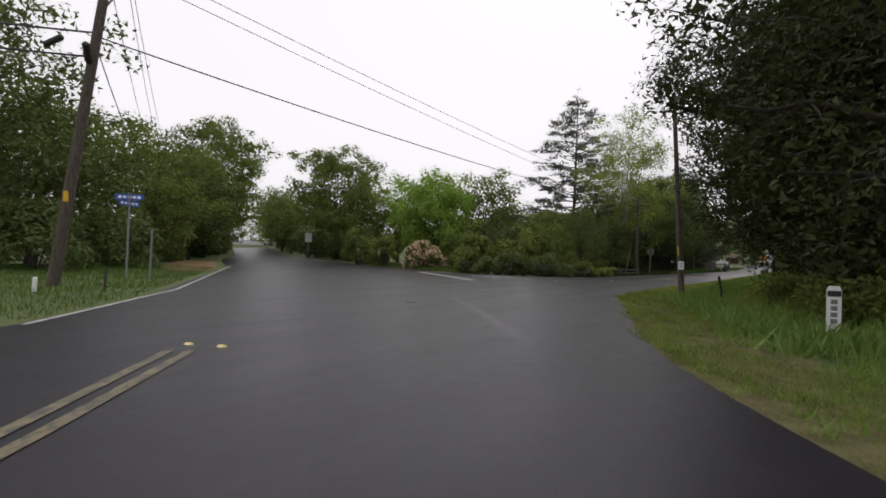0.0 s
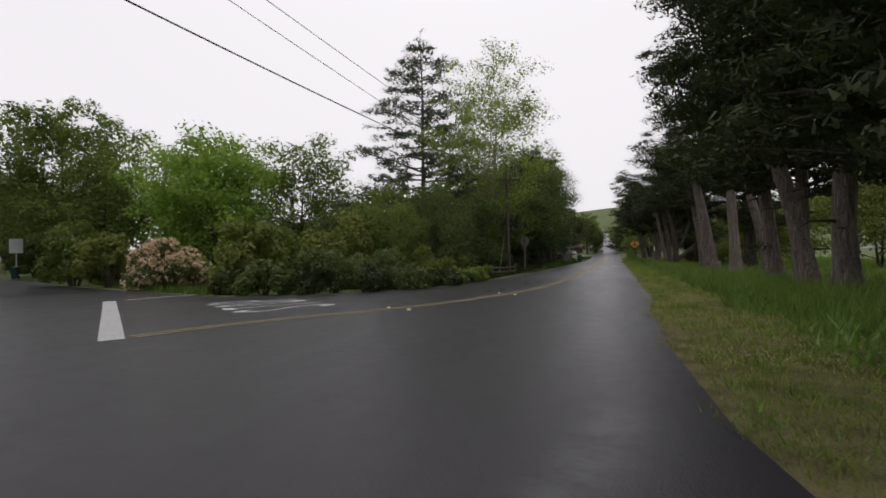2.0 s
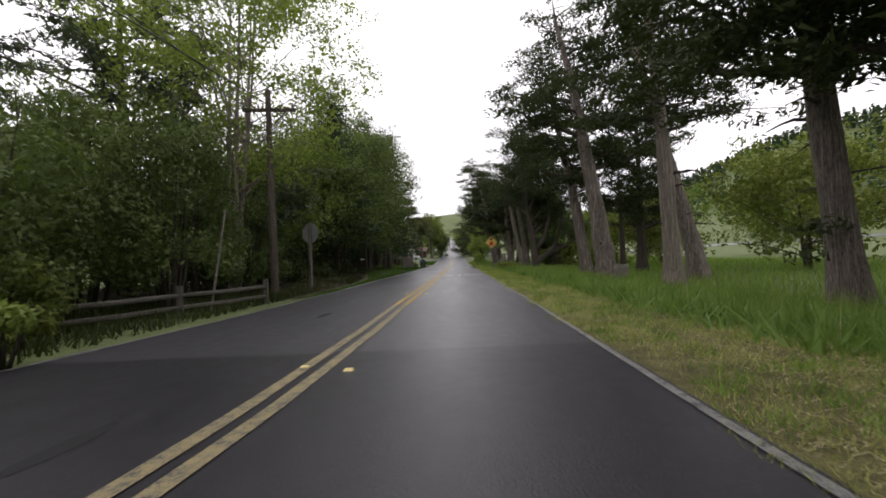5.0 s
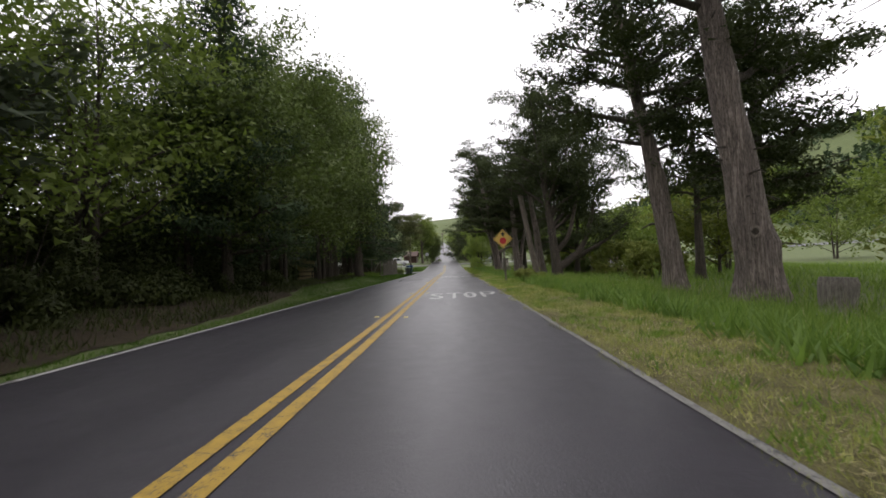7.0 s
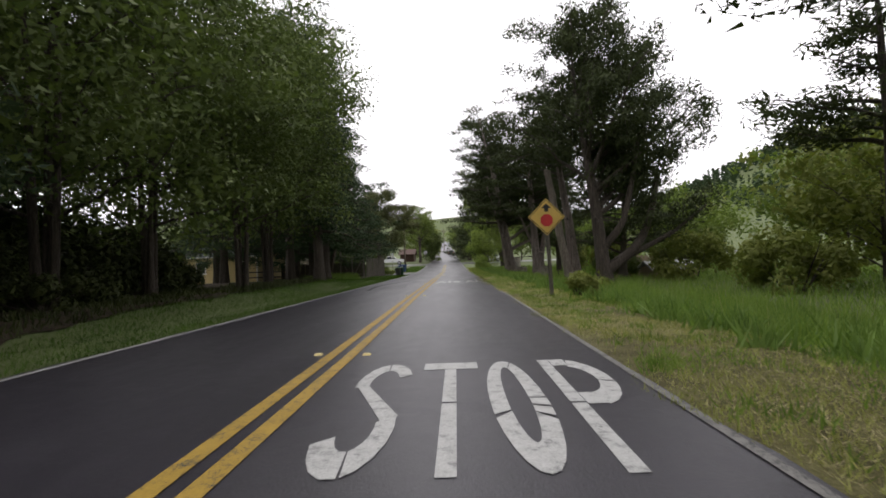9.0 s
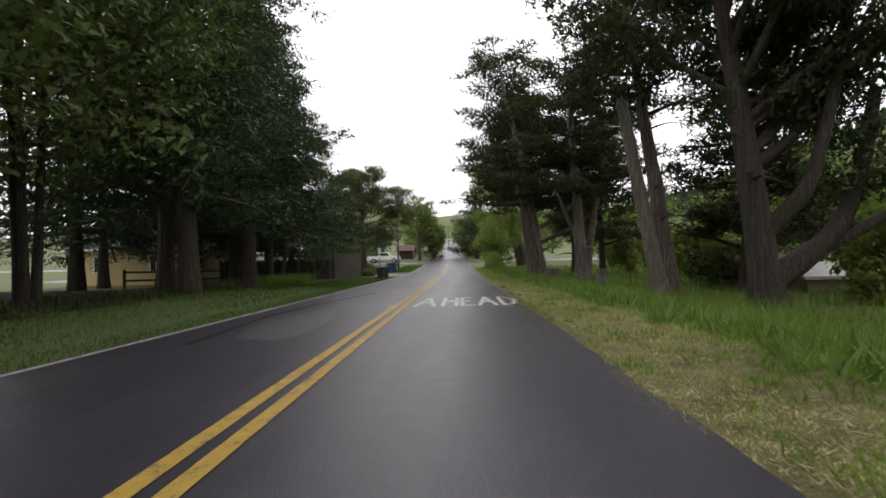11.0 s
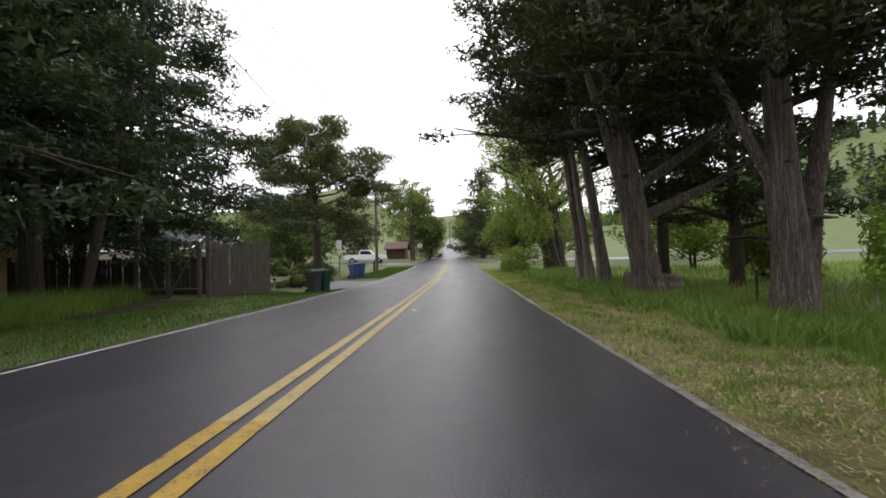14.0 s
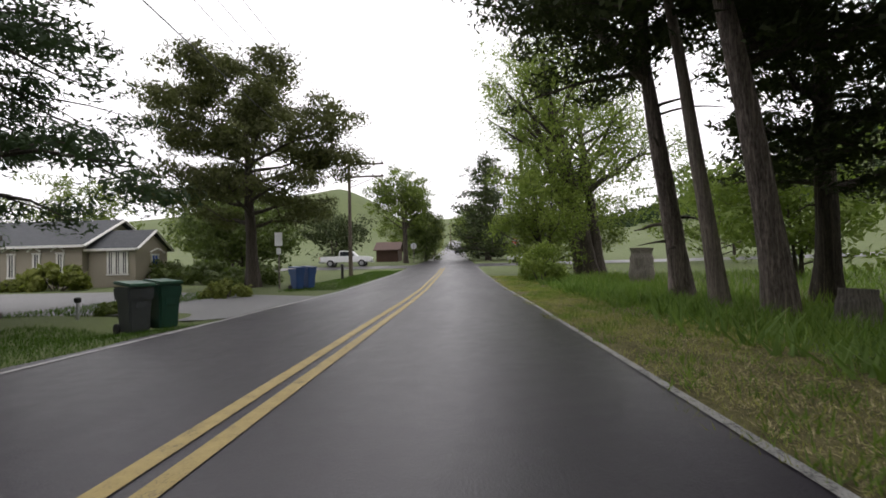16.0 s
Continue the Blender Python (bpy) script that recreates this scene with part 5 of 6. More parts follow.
        bar(bm, x0 + 0.115, x0 + 0.26, y0 + h * 0.42, y0 + h * 0.42 + 0.3)
    elif name == "A":
        for s_, xf in ((0, x0), (1, x1)):
            for f0, f1 in ((0, 0.3), (0.32, 0.49), (0.52, 0.84), (0.855, 1)):
                slab(bm, xf + (m - xf) * f0, y0 + h * f0, xf + (m - xf) * f1, y0 + h * f1)
        bar(bm, x0 + 0.3 * w, x1 - 0.3 * w, y0 + h * 0.34, y0 + h * 0.47)
    elif name == "H":
        for xf in (x0 + 0.055, x1 - 0.055):
            slab(bm, xf, y0, xf, y0 + 0.47 * h)
            slab(bm, xf, y0 + 0.64 * h, xf, y1)
        bar(bm, x0, x1, y0 + 0.48 * h, y0 + 0.62 * h)
    elif name == "E":
        slab(bm, x0 + 0.055, y0, x0 + 0.055, y0 + 0.36 * h)
        slab(bm, x0 + 0.055, y0 + 0.375 * h, x0 + 0.055, y0 + 0.74 * h)
        slab(bm, x0 + 0.055, y0 + 0.75 * h, x0 + 0.055, y1)
        bar(bm, x0 + 0.12, x1, y1 - 0.28, y1)
        bar(bm, x0 + 0.12, x1 - 0.08, y0 + 0.47 * h, y0 + 0.6 * h)
        bar(bm, x0 + 0.12, x1 + 0.04, y0, y0 + 0.28)
    elif name == "D":
        slab(bm, x0 + 0.055, y0 + 0.3, x0 + 0.055, y0 + 0.52 * h)
        slab(bm, x0 + 0.055, y0 + 0.535 * h, x0 + 0.055, y1)
        ring(bm, x0 - 0.3, x1, y0, y1, -62, 66, 11)
        bar(bm, x0, x0 + 0.22, y0, y0 + 0.29)
        bar(bm, x0 + 0.12, x0 + 0.28, y1 - 0.29, y1)
    return part("letter", bm, WORD_PAINT, parent)


def word_paint():
    m, n, l, b = material("white_word_paint", 0.6)
    wear = noise_tex(n, l, 9, 6, 0.7)
    grain = noise_tex(n, l, 60, 4, 0.7)
    c = ramp(n, l, wear, [(0.36, (0.14, 0.14, 0.14)), (0.46, (0.38, 0.38, 0.37)), (0.7, (0.5, 0.5, 0.49))])
    l.new(mix(n, l, 0.3, c, ramp(n, l, grain, [(0.35, (0.2, 0.2, 0.2)), (0.6, (0.65, 0.65, 0.63))])), b.inputs["Base Color"])
    bump(n, l, b, grain, 0.4, 0.004)
    return m


WORD_PAINT = word_paint()
word = tagged(new("road_word"), "white word STOP painted on the asphalt lane", "road marking", kind="structure")
for ch, x0, x1 in (("S", 0.54, 1.02), ("T", 1.1, 1.63), ("O", 1.67, 2.1), ("P", 2.25, 2.72)):
    letter(ch, x0, x1, 57.8, 60.55, word)
word = tagged(new("road_word"), "white word AHEAD taped on the asphalt lane", "road marking", kind="structure")
for ch, x0, x1 in (("A", 0.36, 0.85), ("H", 1.0, 1.45), ("E", 1.49, 1.84), ("A", 1.97, 2.39), ("D", 2.52, 2.99)):
    letter(ch, x0, x1, 81.78, 84.5, word)
word = tagged(new("road_word"), "worn white word STOP for the opposite lane", "road marking", kind="structure")
for ch, x0, x1 in (("S", -1.9, -1.2), ("T", -0.85, -0.25), ("O", 0.1, 0.8), ("P", 1.2, 1.9)):
    letter(ch, x0, x1, -1.3, 1.3, word)
word.matrix_world = pose(-6.9, 20.6, 0, 0, 0, 146)


# ---- small materials ----
STEEL = plain("galvanised_steel", (0.42, 0.43, 0.44), 0.45, 0.7, 0.12, 8)
SIGN_WHITE = plain("white_sign", (0.72, 0.73, 0.72), 0.5, 0, 0.06, 5)
SIGN_YELLOW = plain("yellow_sign", (0.62, 0.42, 0.1), 0.5, 0, 0.08, 5)
SIGN_RED = plain("red_sign", (0.5, 0.03, 0.03), 0.5, 0, 0.1, 5)
SIGN_BLACK = plain("black_sign_paint", (0.015, 0.015, 0.015), 0.5)
SIGN_BLUE = plain("blue_sign", (0.035, 0.1, 0.42), 0.5, 0, 0.1, 5)
SIGN_BACK = plain("dull_sign_back", (0.2, 0.2, 0.2), 0.6, 0.3, 0.2, 6)
RUBBER = plain("black_rubber", (0.02, 0.02, 0.02), 0.8)
BIN_GREY = plain("grey_bin_plastic", (0.055, 0.06, 0.065), 0.45, 0, 0.15, 6)
BIN_GREEN = plain("green_bin_plastic", (0.01, 0.055, 0.036), 0.45, 0, 0.15, 6)
BIN_LID = plain("green_bin_lid", (0.03, 0.1, 0.06), 0.4, 0, 0.15, 6)
BIN_BLUE = plain("blue_bin_plastic", (0.016, 0.055, 0.17), 0.45, 0, 0.15, 6)
SIDING = plain("cream_siding", (0.34, 0.305, 0.24), 0.7, 0, 0.06, 1.5)
TRIM = plain("white_trim", (0.75, 0.74, 0.7), 0.6, 0, 0.05, 3)
SHINGLE = plain("dark_shingles", (0.05, 0.054, 0.06), 0.85, 0, 0.3, 5, 0.5)
YELLOW_WALL = plain("pale_yellow_wall", (0.55, 0.42, 0.2), 0.7, 0, 0.08, 1.2)
TAN_WALL = plain("tan_wall", (0.26, 0.2, 0.13), 0.75, 0, 0.1, 1.2)
BARN = plain("red_brown_boards", (0.07, 0.035, 0.025), 0.8, 0, 0.2, 2)
CAR_WHITE = plain("white_car_paint", (0.75, 0.76, 0.76), 0.25, 0, 0.03, 2)
CAR_DARK = plain("dark_car_paint", (0.03, 0.033, 0.04), 0.25, 0, 0.1, 2)
GLASS = plain("dark_glass", (0.03, 0.035, 0.04), 0.08, 0, 0.1, 2)
STUMP_WOOD = bark_material("grey_stump_wood", (0.2, 0.175, 0.15), (0.46, 0.42, 0.37), 4.0)
PALE_STRIP = bark_material("pale_inner_bark", (0.46, 0.4, 0.29), (0.64, 0.57, 0.44), 5.0)
METAL_ROOF = plain("pale_metal_roof", (0.5, 0.5, 0.48), 0.5, 0.3, 0.2, 3)
REFLECTOR = plain("yellow_reflector", (0.72, 0.6, 0.25), 0.4, 0, 0.15, 30)
WIRE = plain("black_cable", (0.03, 0.03, 0.032), 0.6)
PAPER = plain("white_paper", (0.8, 0.81, 0.82), 0.8, 0, 0.03, 20)
YELLOW_PLASTIC = plain("yellow_plastic", (0.7, 0.42, 0.02), 0.5, 0, 0.1, 9)


def gz(x, y):
    return float(ground(x, y))


def round_bar(points, radii, sides=8, rough=0.0, seed=0):
    """A closed tube as a bmesh."""
    V, F = tube(points, radii, sides, rough, seed)
    bm = bmesh.new()
    vs = [bm.verts.new(tuple(v)) for v in V]
    for f in F:
        bm.faces.new([vs[i] for i in f])
    bm.faces.new(vs[:sides][::-1])
    bm.faces.new(vs[-sides:])
    return bm


def turned(bm, m):
    bmesh.ops.transform(bm, matrix=m, verts=bm.verts[:])
    return bm


def polygon_plate(pts, thick, m):
    """A flat plate with the outline pts in its x-z plane, thick along y, set by m."""
    bm = bmesh.new()
    f = bm.faces.new([bm.verts.new((x, 0, z)) for x, z in pts])
    ext = bmesh.ops.extrude_face_region(bm, geom=[f])
    bmesh.ops.translate(bm, vec=(0, thick, 0), verts=[v for v in ext["geom"] if isinstance(v, bmesh.types.BMVert)])
    bmesh.ops.recalc_face_normals(bm, faces=bm.faces[:])
    return turned(bm, m)


def octagon(r):
    return [(r * math.cos(radians(22.5 + 45 * k)), r * math.sin(radians(22.5 + 45 * k))) for k in range(8)]


# ---- knots where old trunks lost a branch ----
for grown, (kx, kz) in KNOTTED:
    hole = part("knot_hole", turned(round_bar([(0, 0, 0.12), (0, 0, 0.0), (0, 0, -0.05)], [0.085, 0.08, 0.03], 12), pose(kx, -0.5, kz, 90, 0, -20)), DARK_BARK, grown, "dark hole of a lost branch")
    ringed = [(0.1 * math.cos(t * 0.52), 0.0, 0.13 * math.sin(t * 0.52)) for t in range(13)]
    part("callus", turned(round_bar(ringed, [0.032] * 13, 6, 0.1, 3), pose(kx, -0.55, kz, 0, 0, -20)), PALE_BARK, hole, "pale ring of healed bark")


# ---- utility poles and cables ----
def utility_pole(x, y, h, r, lean, arms, label, az=0.0, one_sided=False):
    p = thing("utility_pole", x, y, gz(x, y) - 0.1, label, "utility pole", "utility poles")
    k = np.linspace(0, 1, 16)
    part("shaft", round_bar([(lean[0] * q, lean[1] * q, (h + 0.1) * q) for q in k], r * (1 - 0.35 * k), 12, 0.04, 5), POLE_WOOD, p)
    for z, length in arms:
        c = Vector((lean[0] * z / h, lean[1] * z / h, z))
        off = length * 0.45 if one_sided else 0
        m = Matrix.Translation(c) @ pose(0, 0, 0, 0, 0, az) @ Matrix.Translation((off, 0.14, 0))
        arm = part("crossarm", turned(box(length, 0.1, 0.13, 0.01), m), POLE_WOOD, p)
        for s in (-0.45, -0.2, 0.2, 0.45):
            part("insulator", turned(round_bar([(0, 0, 0), (0, 0, 0.06), (0, 0, 0.16)], [0.025, 0.05, 0.03], 8), m @ Matrix.Translation((s * length, 0, 0.13))), SIGN_BACK, arm)
        for s in ((1,) if one_sided else (-1, 1)):
            e = m @ Vector((s * length * 0.3, 0, 0.02))
            part("brace", round_bar([c + Vector((0, 0, -0.75)), (e + c) / 2 + Vector((0, 0, -0.38)), e], [0.025] * 3, 6), POLE_WOOD, p)
    return p


def cable(a, b, sag, r, label):
    a, b = Vector(a), Vector(b)
    pts = [a.lerp(b, k / 24) - Vector((0, 0, 4 * sag * (k / 24) * (1 - k / 24))) for k in range(25)]
    o = part("cable", round_bar(pts, [r] * 25, 5), WIRE)
    return tagged(o, label, "cable", "overhead cables")


CORNER = (-8.9, -1.6)
corner_pole = utility_pole(CORNER[0], CORNER[1], 11.5, 0.17, (1.25, 0.9), [(10.2, 2.2), (8.9, 1.4)], "tall leaning wooden utility pole on the lawn", 40)
part("splice_case", turned(round_bar([(0, 0, -0.3), (0, 0, -0.25), (0, 0, 0.25), (0, 0, 0.3)], [0.05, 0.1, 0.1, 0.05], 10), pose(0.95, 0.3, 6.7, 20, 35, 0)), SIGN_BLACK, corner_pole, "black cable splice case")
part("splice_case", turned(round_bar([(0, 0, -0.35), (0, 0, -0.3), (0, 0, 0.3), (0, 0, 0.35)], [0.05, 0.09, 0.09, 0.05], 10), pose(-0.1, -0.2, 7.1, 0, 75, 20)), SIGN_BLACK, corner_pole, "black cable splice case")
part("marker_band", turned(box(0.03, 0.12, 0.3), pose(0.42, 0.1, 2.5)), YELLOW_PLASTIC, corner_pole)
utility_pole(4.92, 12.83, 7.3, 0.105, (-0.42, 0.0), [], "bare wooden pole with a white notice")
utility_pole(-5.6, 46.6, 7.8, 0.155, (0.0, 0.0), [(7.1, 2.0)], "wooden utility pole with one crossarm beside the fence", 10)
utility_pole(-11.0, 103.4, 10.0, 0.17, (2.3, 0.0), [], "pale wooden pole beside the redwoods")
utility_pole(-6.6, 133.4, 8.3, 0.15, (0, 0), [(8.0, 2.6), (7.1, 2.6)], "utility pole with two offset crossarms and braces", 0, True)
utility_pole(6.0, 135.2, 9.8, 0.16, (-0.25, 0), [(9.1, 2.4), (6.9, 2.6)], "tall utility pole among the willows")
utility_pole(-5.2, 192, 8.5, 0.16, (0, 0), [(8.0, 2.6), (7.0, 2.2)], "utility pole with crossarms along the far road")
utility_pole(-3.2, 262, 9, 0.18, (0, 0), [(8.4, 3.0)], "utility pole along the rising road")
top = lambda z: (CORNER[0] + 1.25 * z / 11.5, CORNER[1] + 0.9 * z / 11.5, z)
cable(top(7.2), (-5.6, 46.5, 7.25), 0.55, 0.022, "thick black communication cable over the junction")
cable(top(9.3), (-6.3, 46.6, 7.45), 0.35, 0.012, "thin power line over the junction")
cable(top(9.7), (-4.9, 46.6, 7.45), 0.35, 0.012, "thin power line over the junction")
for k, z in enumerate((7.0, 8.9, 10.2, 10.3)):
    cable((top(z)[0] + 0.15 * k, top(z)[1], z), (-44 - k, 15.5 + k, 9.0 + 0.7 * k), 0.9, 0.02 if k == 0 else 0.013, "power line along the side road")
for k, z in enumerate((6.6, 7.3, 8.8, 10.2)):
    cable(top(z), (-26 - 3 * k, -34, 6.5 + 0.9 * k), 0.8, 0.03 if k < 2 else 0.014, "cable running back from the pole")
cable((-5.6, 46.5, 7.25), (-6.9, 104.6, 8.9), 0.8, 0.022, "thick cable through the trees")
cable((-6.3, 46.6, 7.3), (-6.85, 104.6, 10.3), 0.8, 0.012, "power line through the trees")
for dx_, z1, z2, r_ in ((0.0, 8.2, 6.6, 0.02), (0.1, 9.6, 8.2, 0.011), (1.1, 9.7, 8.2, 0.011), (2.2, 9.8, 8.2, 0.011)):
    cable((-6.9 + dx_ * 0.5, 104.6, z1 + 0.7), (-6.5 + dx_, 133.3, z2 + gz(-6.6, 133)), 0.35, r_, "power line beside the driveway")
    cable((-6.5 + dx_, 133.4, z2 + gz(-6.6, 133)), (-6.2 + dx_, 192, 7.9 + gz(-5, 192)), 0.8, r_, "power line towards the hill")
notice = thing("notice", 4.9, 12.72, gz(4.8, 12.8), "white paper notice stapled to the pole", "notice")
part("sheet", turned(box(0.19, 0.012, 0.29, 0.002), pose(0, -0.02, 1.0, 0, 0, 12)), PAPER, notice)
for k in range(3):
    part("print_bar", turned(box(0.12 - 0.02 * k, 0.004, 0.02), pose(0.0, -0.029, 1.2 - 0.06 * k, 0, 0, 12)), SIGN_BACK, notice)
guard = thing("cable_guard", 4.8, 12.78, gz(4.8, 12.8), "yellow plastic guard on the pole", "cable guard")
part("sleeve", round_bar([(0.0, -0.06, 1.5), (-0.01, -0.06, 1.65), (-0.02, -0.06, 1.82)], [0.02, 0.024, 0.02], 10), YELLOW_PLASTIC, guard)


# ---- signs ----
def post_sign(name, label, x, y, h, post, post_mat, rz=0.0, lean=0.0):
    s = thing(name, x, y, gz(x, y) - 0.05, label, "sign", "", rz)
    part("post", turned(box(post, post, h + 0.05, 0.006), pose(0, 0.06, 0, 0, lean, 0)), post_mat, s)
    return s


warn = post_sign("warning_sign", "yellow diamond warning sign with a black arrow and red octagon", 4.21, 69.7, 2.5, 0.1, GREY_WOOD, 2, -2)
D = 0.54
diamond = part("panel", polygon_plate([(0, -D), (D, 0), (0, D), (-D, 0)], 0.006, pose(-0.08, 0, 2.35)), SIGN_YELLOW, warn)
part("border", polygon_plate([(0, -D + 0.03), (D - 0.03, 0), (0, D - 0.03), (-D + 0.03, 0)], 0.002, pose(-0.08, -0.004, 2.35)), SIGN_BLACK, diamond)
part("field", polygon_plate([(0, -D + 0.055), (D - 0.055, 0), (0, D - 0.055), (-D + 0.055, 0)], 0.002, pose(-0.08, -0.008, 2.35)), SIGN_YELLOW, diamond)
part("octagon", polygon_plate(octagon(0.19), 0.002, pose(-0.08, -0.012, 2.25)), SIGN_RED, diamond)
part("arrow", polygon_plate([(-0.055, 0.0), (0.055, 0.0), (0.055, 0.1), (0.16, 0.1), (0, 0.24), (-0.16, 0.1), (-0.055, 0.1)], 0.002, pose(-0.08, -0.012, 2.5)), SIGN_BLACK, diamond)
stop = post_sign("stop_sign", "stop sign on a wooden post, seen from its grey back", -4.6, 47.7, 2.75, 0.11, GREY_WOOD, -21, 1)
part("panel", polygon_plate(octagon(0.41), 0.006, pose(0, 0.13, 2.4)), SIGN_BACK, stop)
street = post_sign("street_name_sign", "blue street name signs on a thin dull post", -11.6, 1.3, 3.1, 0.06, SIGN_BACK, 40)
for k, (rz_, z_) in enumerate(((8, 2.95), (75, 2.72))):
    blade = part("name_plate", turned(box(0.95, 0.012, 0.2, 0.004), pose(0, 0.06, z_, 0, 0, rz_)), SIGN_BLUE, street)
    for j in range(5):
        part("print_bar", turned(box(0.11, 0.004, 0.09), pose(0, 0.06, z_ + 0.05, 0, 0, rz_) @ pose(-0.32 + 0.16 * j, -0.009, 0)), SIGN_WHITE, blade)
side = post_sign("road_sign", "small white road sign by the side road", -45.9, 36.6, 3.4, 0.08, STEEL, 60)
part("panel", polygon_plate([(-0.45, -0.6), (0.45, -0.6), (0.45, 0.6), (-0.45, 0.6)], 0.01, pose(0, -0.02, 2.8)), SIGN_WHITE, side)
notice2 = post_sign("road_sign", "plain white sign on a pale post at the driveway", -7.0, 121.0, 2.6, 0.07, GREY_WOOD, 10)
part("panel", polygon_plate([(-0.17, -0.3), (0.17, -0.3), (0.17, 0.3), (-0.17, 0.3)], 0.01, pose(0, -0.02, 2.3)), SIGN_WHITE, notice2)
part("small_panel", polygon_plate([(-0.1, -0.14), (0.1, -0.14), (0.1, 0.14), (-0.1, 0.14)], 0.01, pose(0, -0.02, 1.75)), SIGN_WHITE, notice2)
cross = post_sign("stop_sign", "red octagonal stop sign at the far crossing", 6.4, 146.0, 2.6, 0.08, GREY_WOOD, 0)
oct_p = part("panel", polygon_plate(octagon(0.42), 0.008, pose(0, 0, 2.35)), SIGN_WHITE, cross)
part("field", polygon_plate(octagon(0.385), 0.003, pose(0, -0.006, 2.35)), SIGN_RED, oct_p)
part("print_bar", polygon_plate([(-0.26, -0.09), (0.26, -0.09), (0.26, 0.09), (-0.26, 0.09)], 0.003, pose(0, -0.011, 2.35)), SIGN_WHITE, oct_p)
far_stop = post_sign("stop_sign", "stop sign across the crossing, seen from its pale back", -5.0, 161.0, 2.4, 0.08, GREY_WOOD, 0)
part("panel", polygon_plate(octagon(0.4), 0.008, pose(0, 0.12, 2.2)), STEEL, far_stop)
paddle = post_sign("mile_marker", "narrow white marker paddle with dark print bars", 8.85, 4.4, 0.6, 0.05, STEEL, 20)
panel = part("panel", polygon_plate([(-0.11, -0.4), (0.11, -0.4), (0.11, 0.33), (0.08, 0.4), (-0.08, 0.4), (-0.11, 0.33)], 0.008, pose(0, 0.02, 0.55)), SIGN_WHITE, paddle)
part("cap", polygon_plate([(-0.1, -0.05), (0.1, -0.05), (0.1, 0.05), (-0.1, 0.05)], 0.003, pose(0, 0.012, 0.82)), SIGN_BLACK, panel)
for k in range(4):
    part("print_bar", polygon_plate([(-0.05, -0.04), (0.05, -0.04), (0.05, 0.04), (-0.05, 0.04)], 0.003, pose(0, 0.013, 0.68 - 0.11 * k)), SIGN_BACK, panel)
for x, y, h, r, mat_, label in ((-6.95, -2.5, 0.38, 0.05, SIGN_WHITE, "short white marker post on the lawn"), (-6.3, -1.2, 0.65, 0.035, DARK_BARK, "thin dark stake on the lawn"),
                                (6.4, 10.6, 0.9, 0.035, SIGN_BLACK, "leaning black stake in the grass"), (-10.8, 1.8, 1.9, 0.04, SIGN_BACK, "thin grey pipe post"),
                                (8.6, 100.2, 1.0, 0.03, DARK_BARK, "thin fence stake in the grass"), (8.9, 91.6, 1.0, 0.03, DARK_BARK, "thin fence stake in the grass"), (8.2, 105.2, 0.9, 0.03, DARK_BARK, "thin fence stake in the grass")):
    st = thing("marker_post", x, y, gz(x, y) - 0.05, label, "post")
    part("stake", round_bar([(0, 0, 0), (0.02, 0, h * 0.5), (-0.06 if mat_ is SIGN_BLACK else 0.02, 0, h), (-0.06 if mat_ is SIGN_BLACK else 0.02, 0, h + 0.02)], [r, r, r, r * 0.6], 8), mat_, st)
guy = thing("leaning_pole", -5.0, 40.6, 0.0, "thin pale pole leaning at the fence", "pole")
part("shaft", round_bar([(0, 0, 0), (0.2, 0.05, 1.2), (0.42, 0.1, 2.6)], [0.035, 0.03, 0.025], 7), STUMP_WOOD, guy)


# ---- fences ----
def rail_fence(name, label, pts, h, rails, mat):
    f = thing(name, pts[0][0], pts[0][1], 0, label, "fence")
    o = Vector((pts[0][0], pts[0][1], 0))
    for x, y in pts:
        part("post", turned(box(0.12, 0.12, h + 0.2, 0.012), Matrix.Translation(Vector((x, y, gz(x, y) - 0.1)) - o)), mat, f)
    for (x0, y0), (x1, y1) in zip(pts, pts[1:]):
        for z in rails:
            part("rail", round_bar([Vector((x0, y0, gz(x0, y0) + z)) - o, Vector(((x0 + x1) / 2, (y0 + y1) / 2, gz(x0, y0) + z - 0.02)) - o, Vector((x1, y1, gz(x1, y1) + z)) - o], [0.05, 0.055, 0.05], 6, 0.1, 3), mat, f)
    return f


def board_fence(name, label, a, b, h, width, mat, seed, gap=0.012):
    """Upright boards of uneven height on two rails between posts."""
    rng = np.random.RandomState(seed)
    a, b = Vector((*a, 0)), Vector((*b, 0))
    f = thing(name, a.x, a.y, gz(a.x, a.y) - 0.03, label, "fence")
    d = b - a
    n = int(d.length / width)
    ang = math.degrees(math.atan2(d.y, d.x))
    for k in range(n):
        p = d * ((k + 0.5) / n)
        part("board", turned(box(width - gap, 0.02, h * (0.95 + 0.07 * rng.rand()), 0.003), Matrix.Translation(p) @ pose(0, 0, 0, rng.normal() * 0.8, rng.normal() * 0.5, ang)), mat, f)
    for z in (0.35, h - 0.35):
        part("rail", turned(box(d.length, 0.05, 0.09), Matrix.Translation(d / 2 + Vector((0, 0, z))) @ pose(0, 0.04, 0, 0, 0, ang)), mat, f)
    for k in range(int(d.length / 2.2) + 1):
        p = d * min(1.0, k * 2.2 / d.length)
        part("post", turned(box(0.11, 0.11, h + 0.12, 0.01), Matrix.Translation(p) @ pose(0, 0.07, 0, 0, 0, ang)), mat, f)
    return f


rail_fence("rail_fence", "low split-rail wooden fence by the hedge", [(-5.9, 36.4), (-5.1, 39.4), (-4.35, 42.6)], 0.62, (0.22, 0.5), GREY_WOOD)
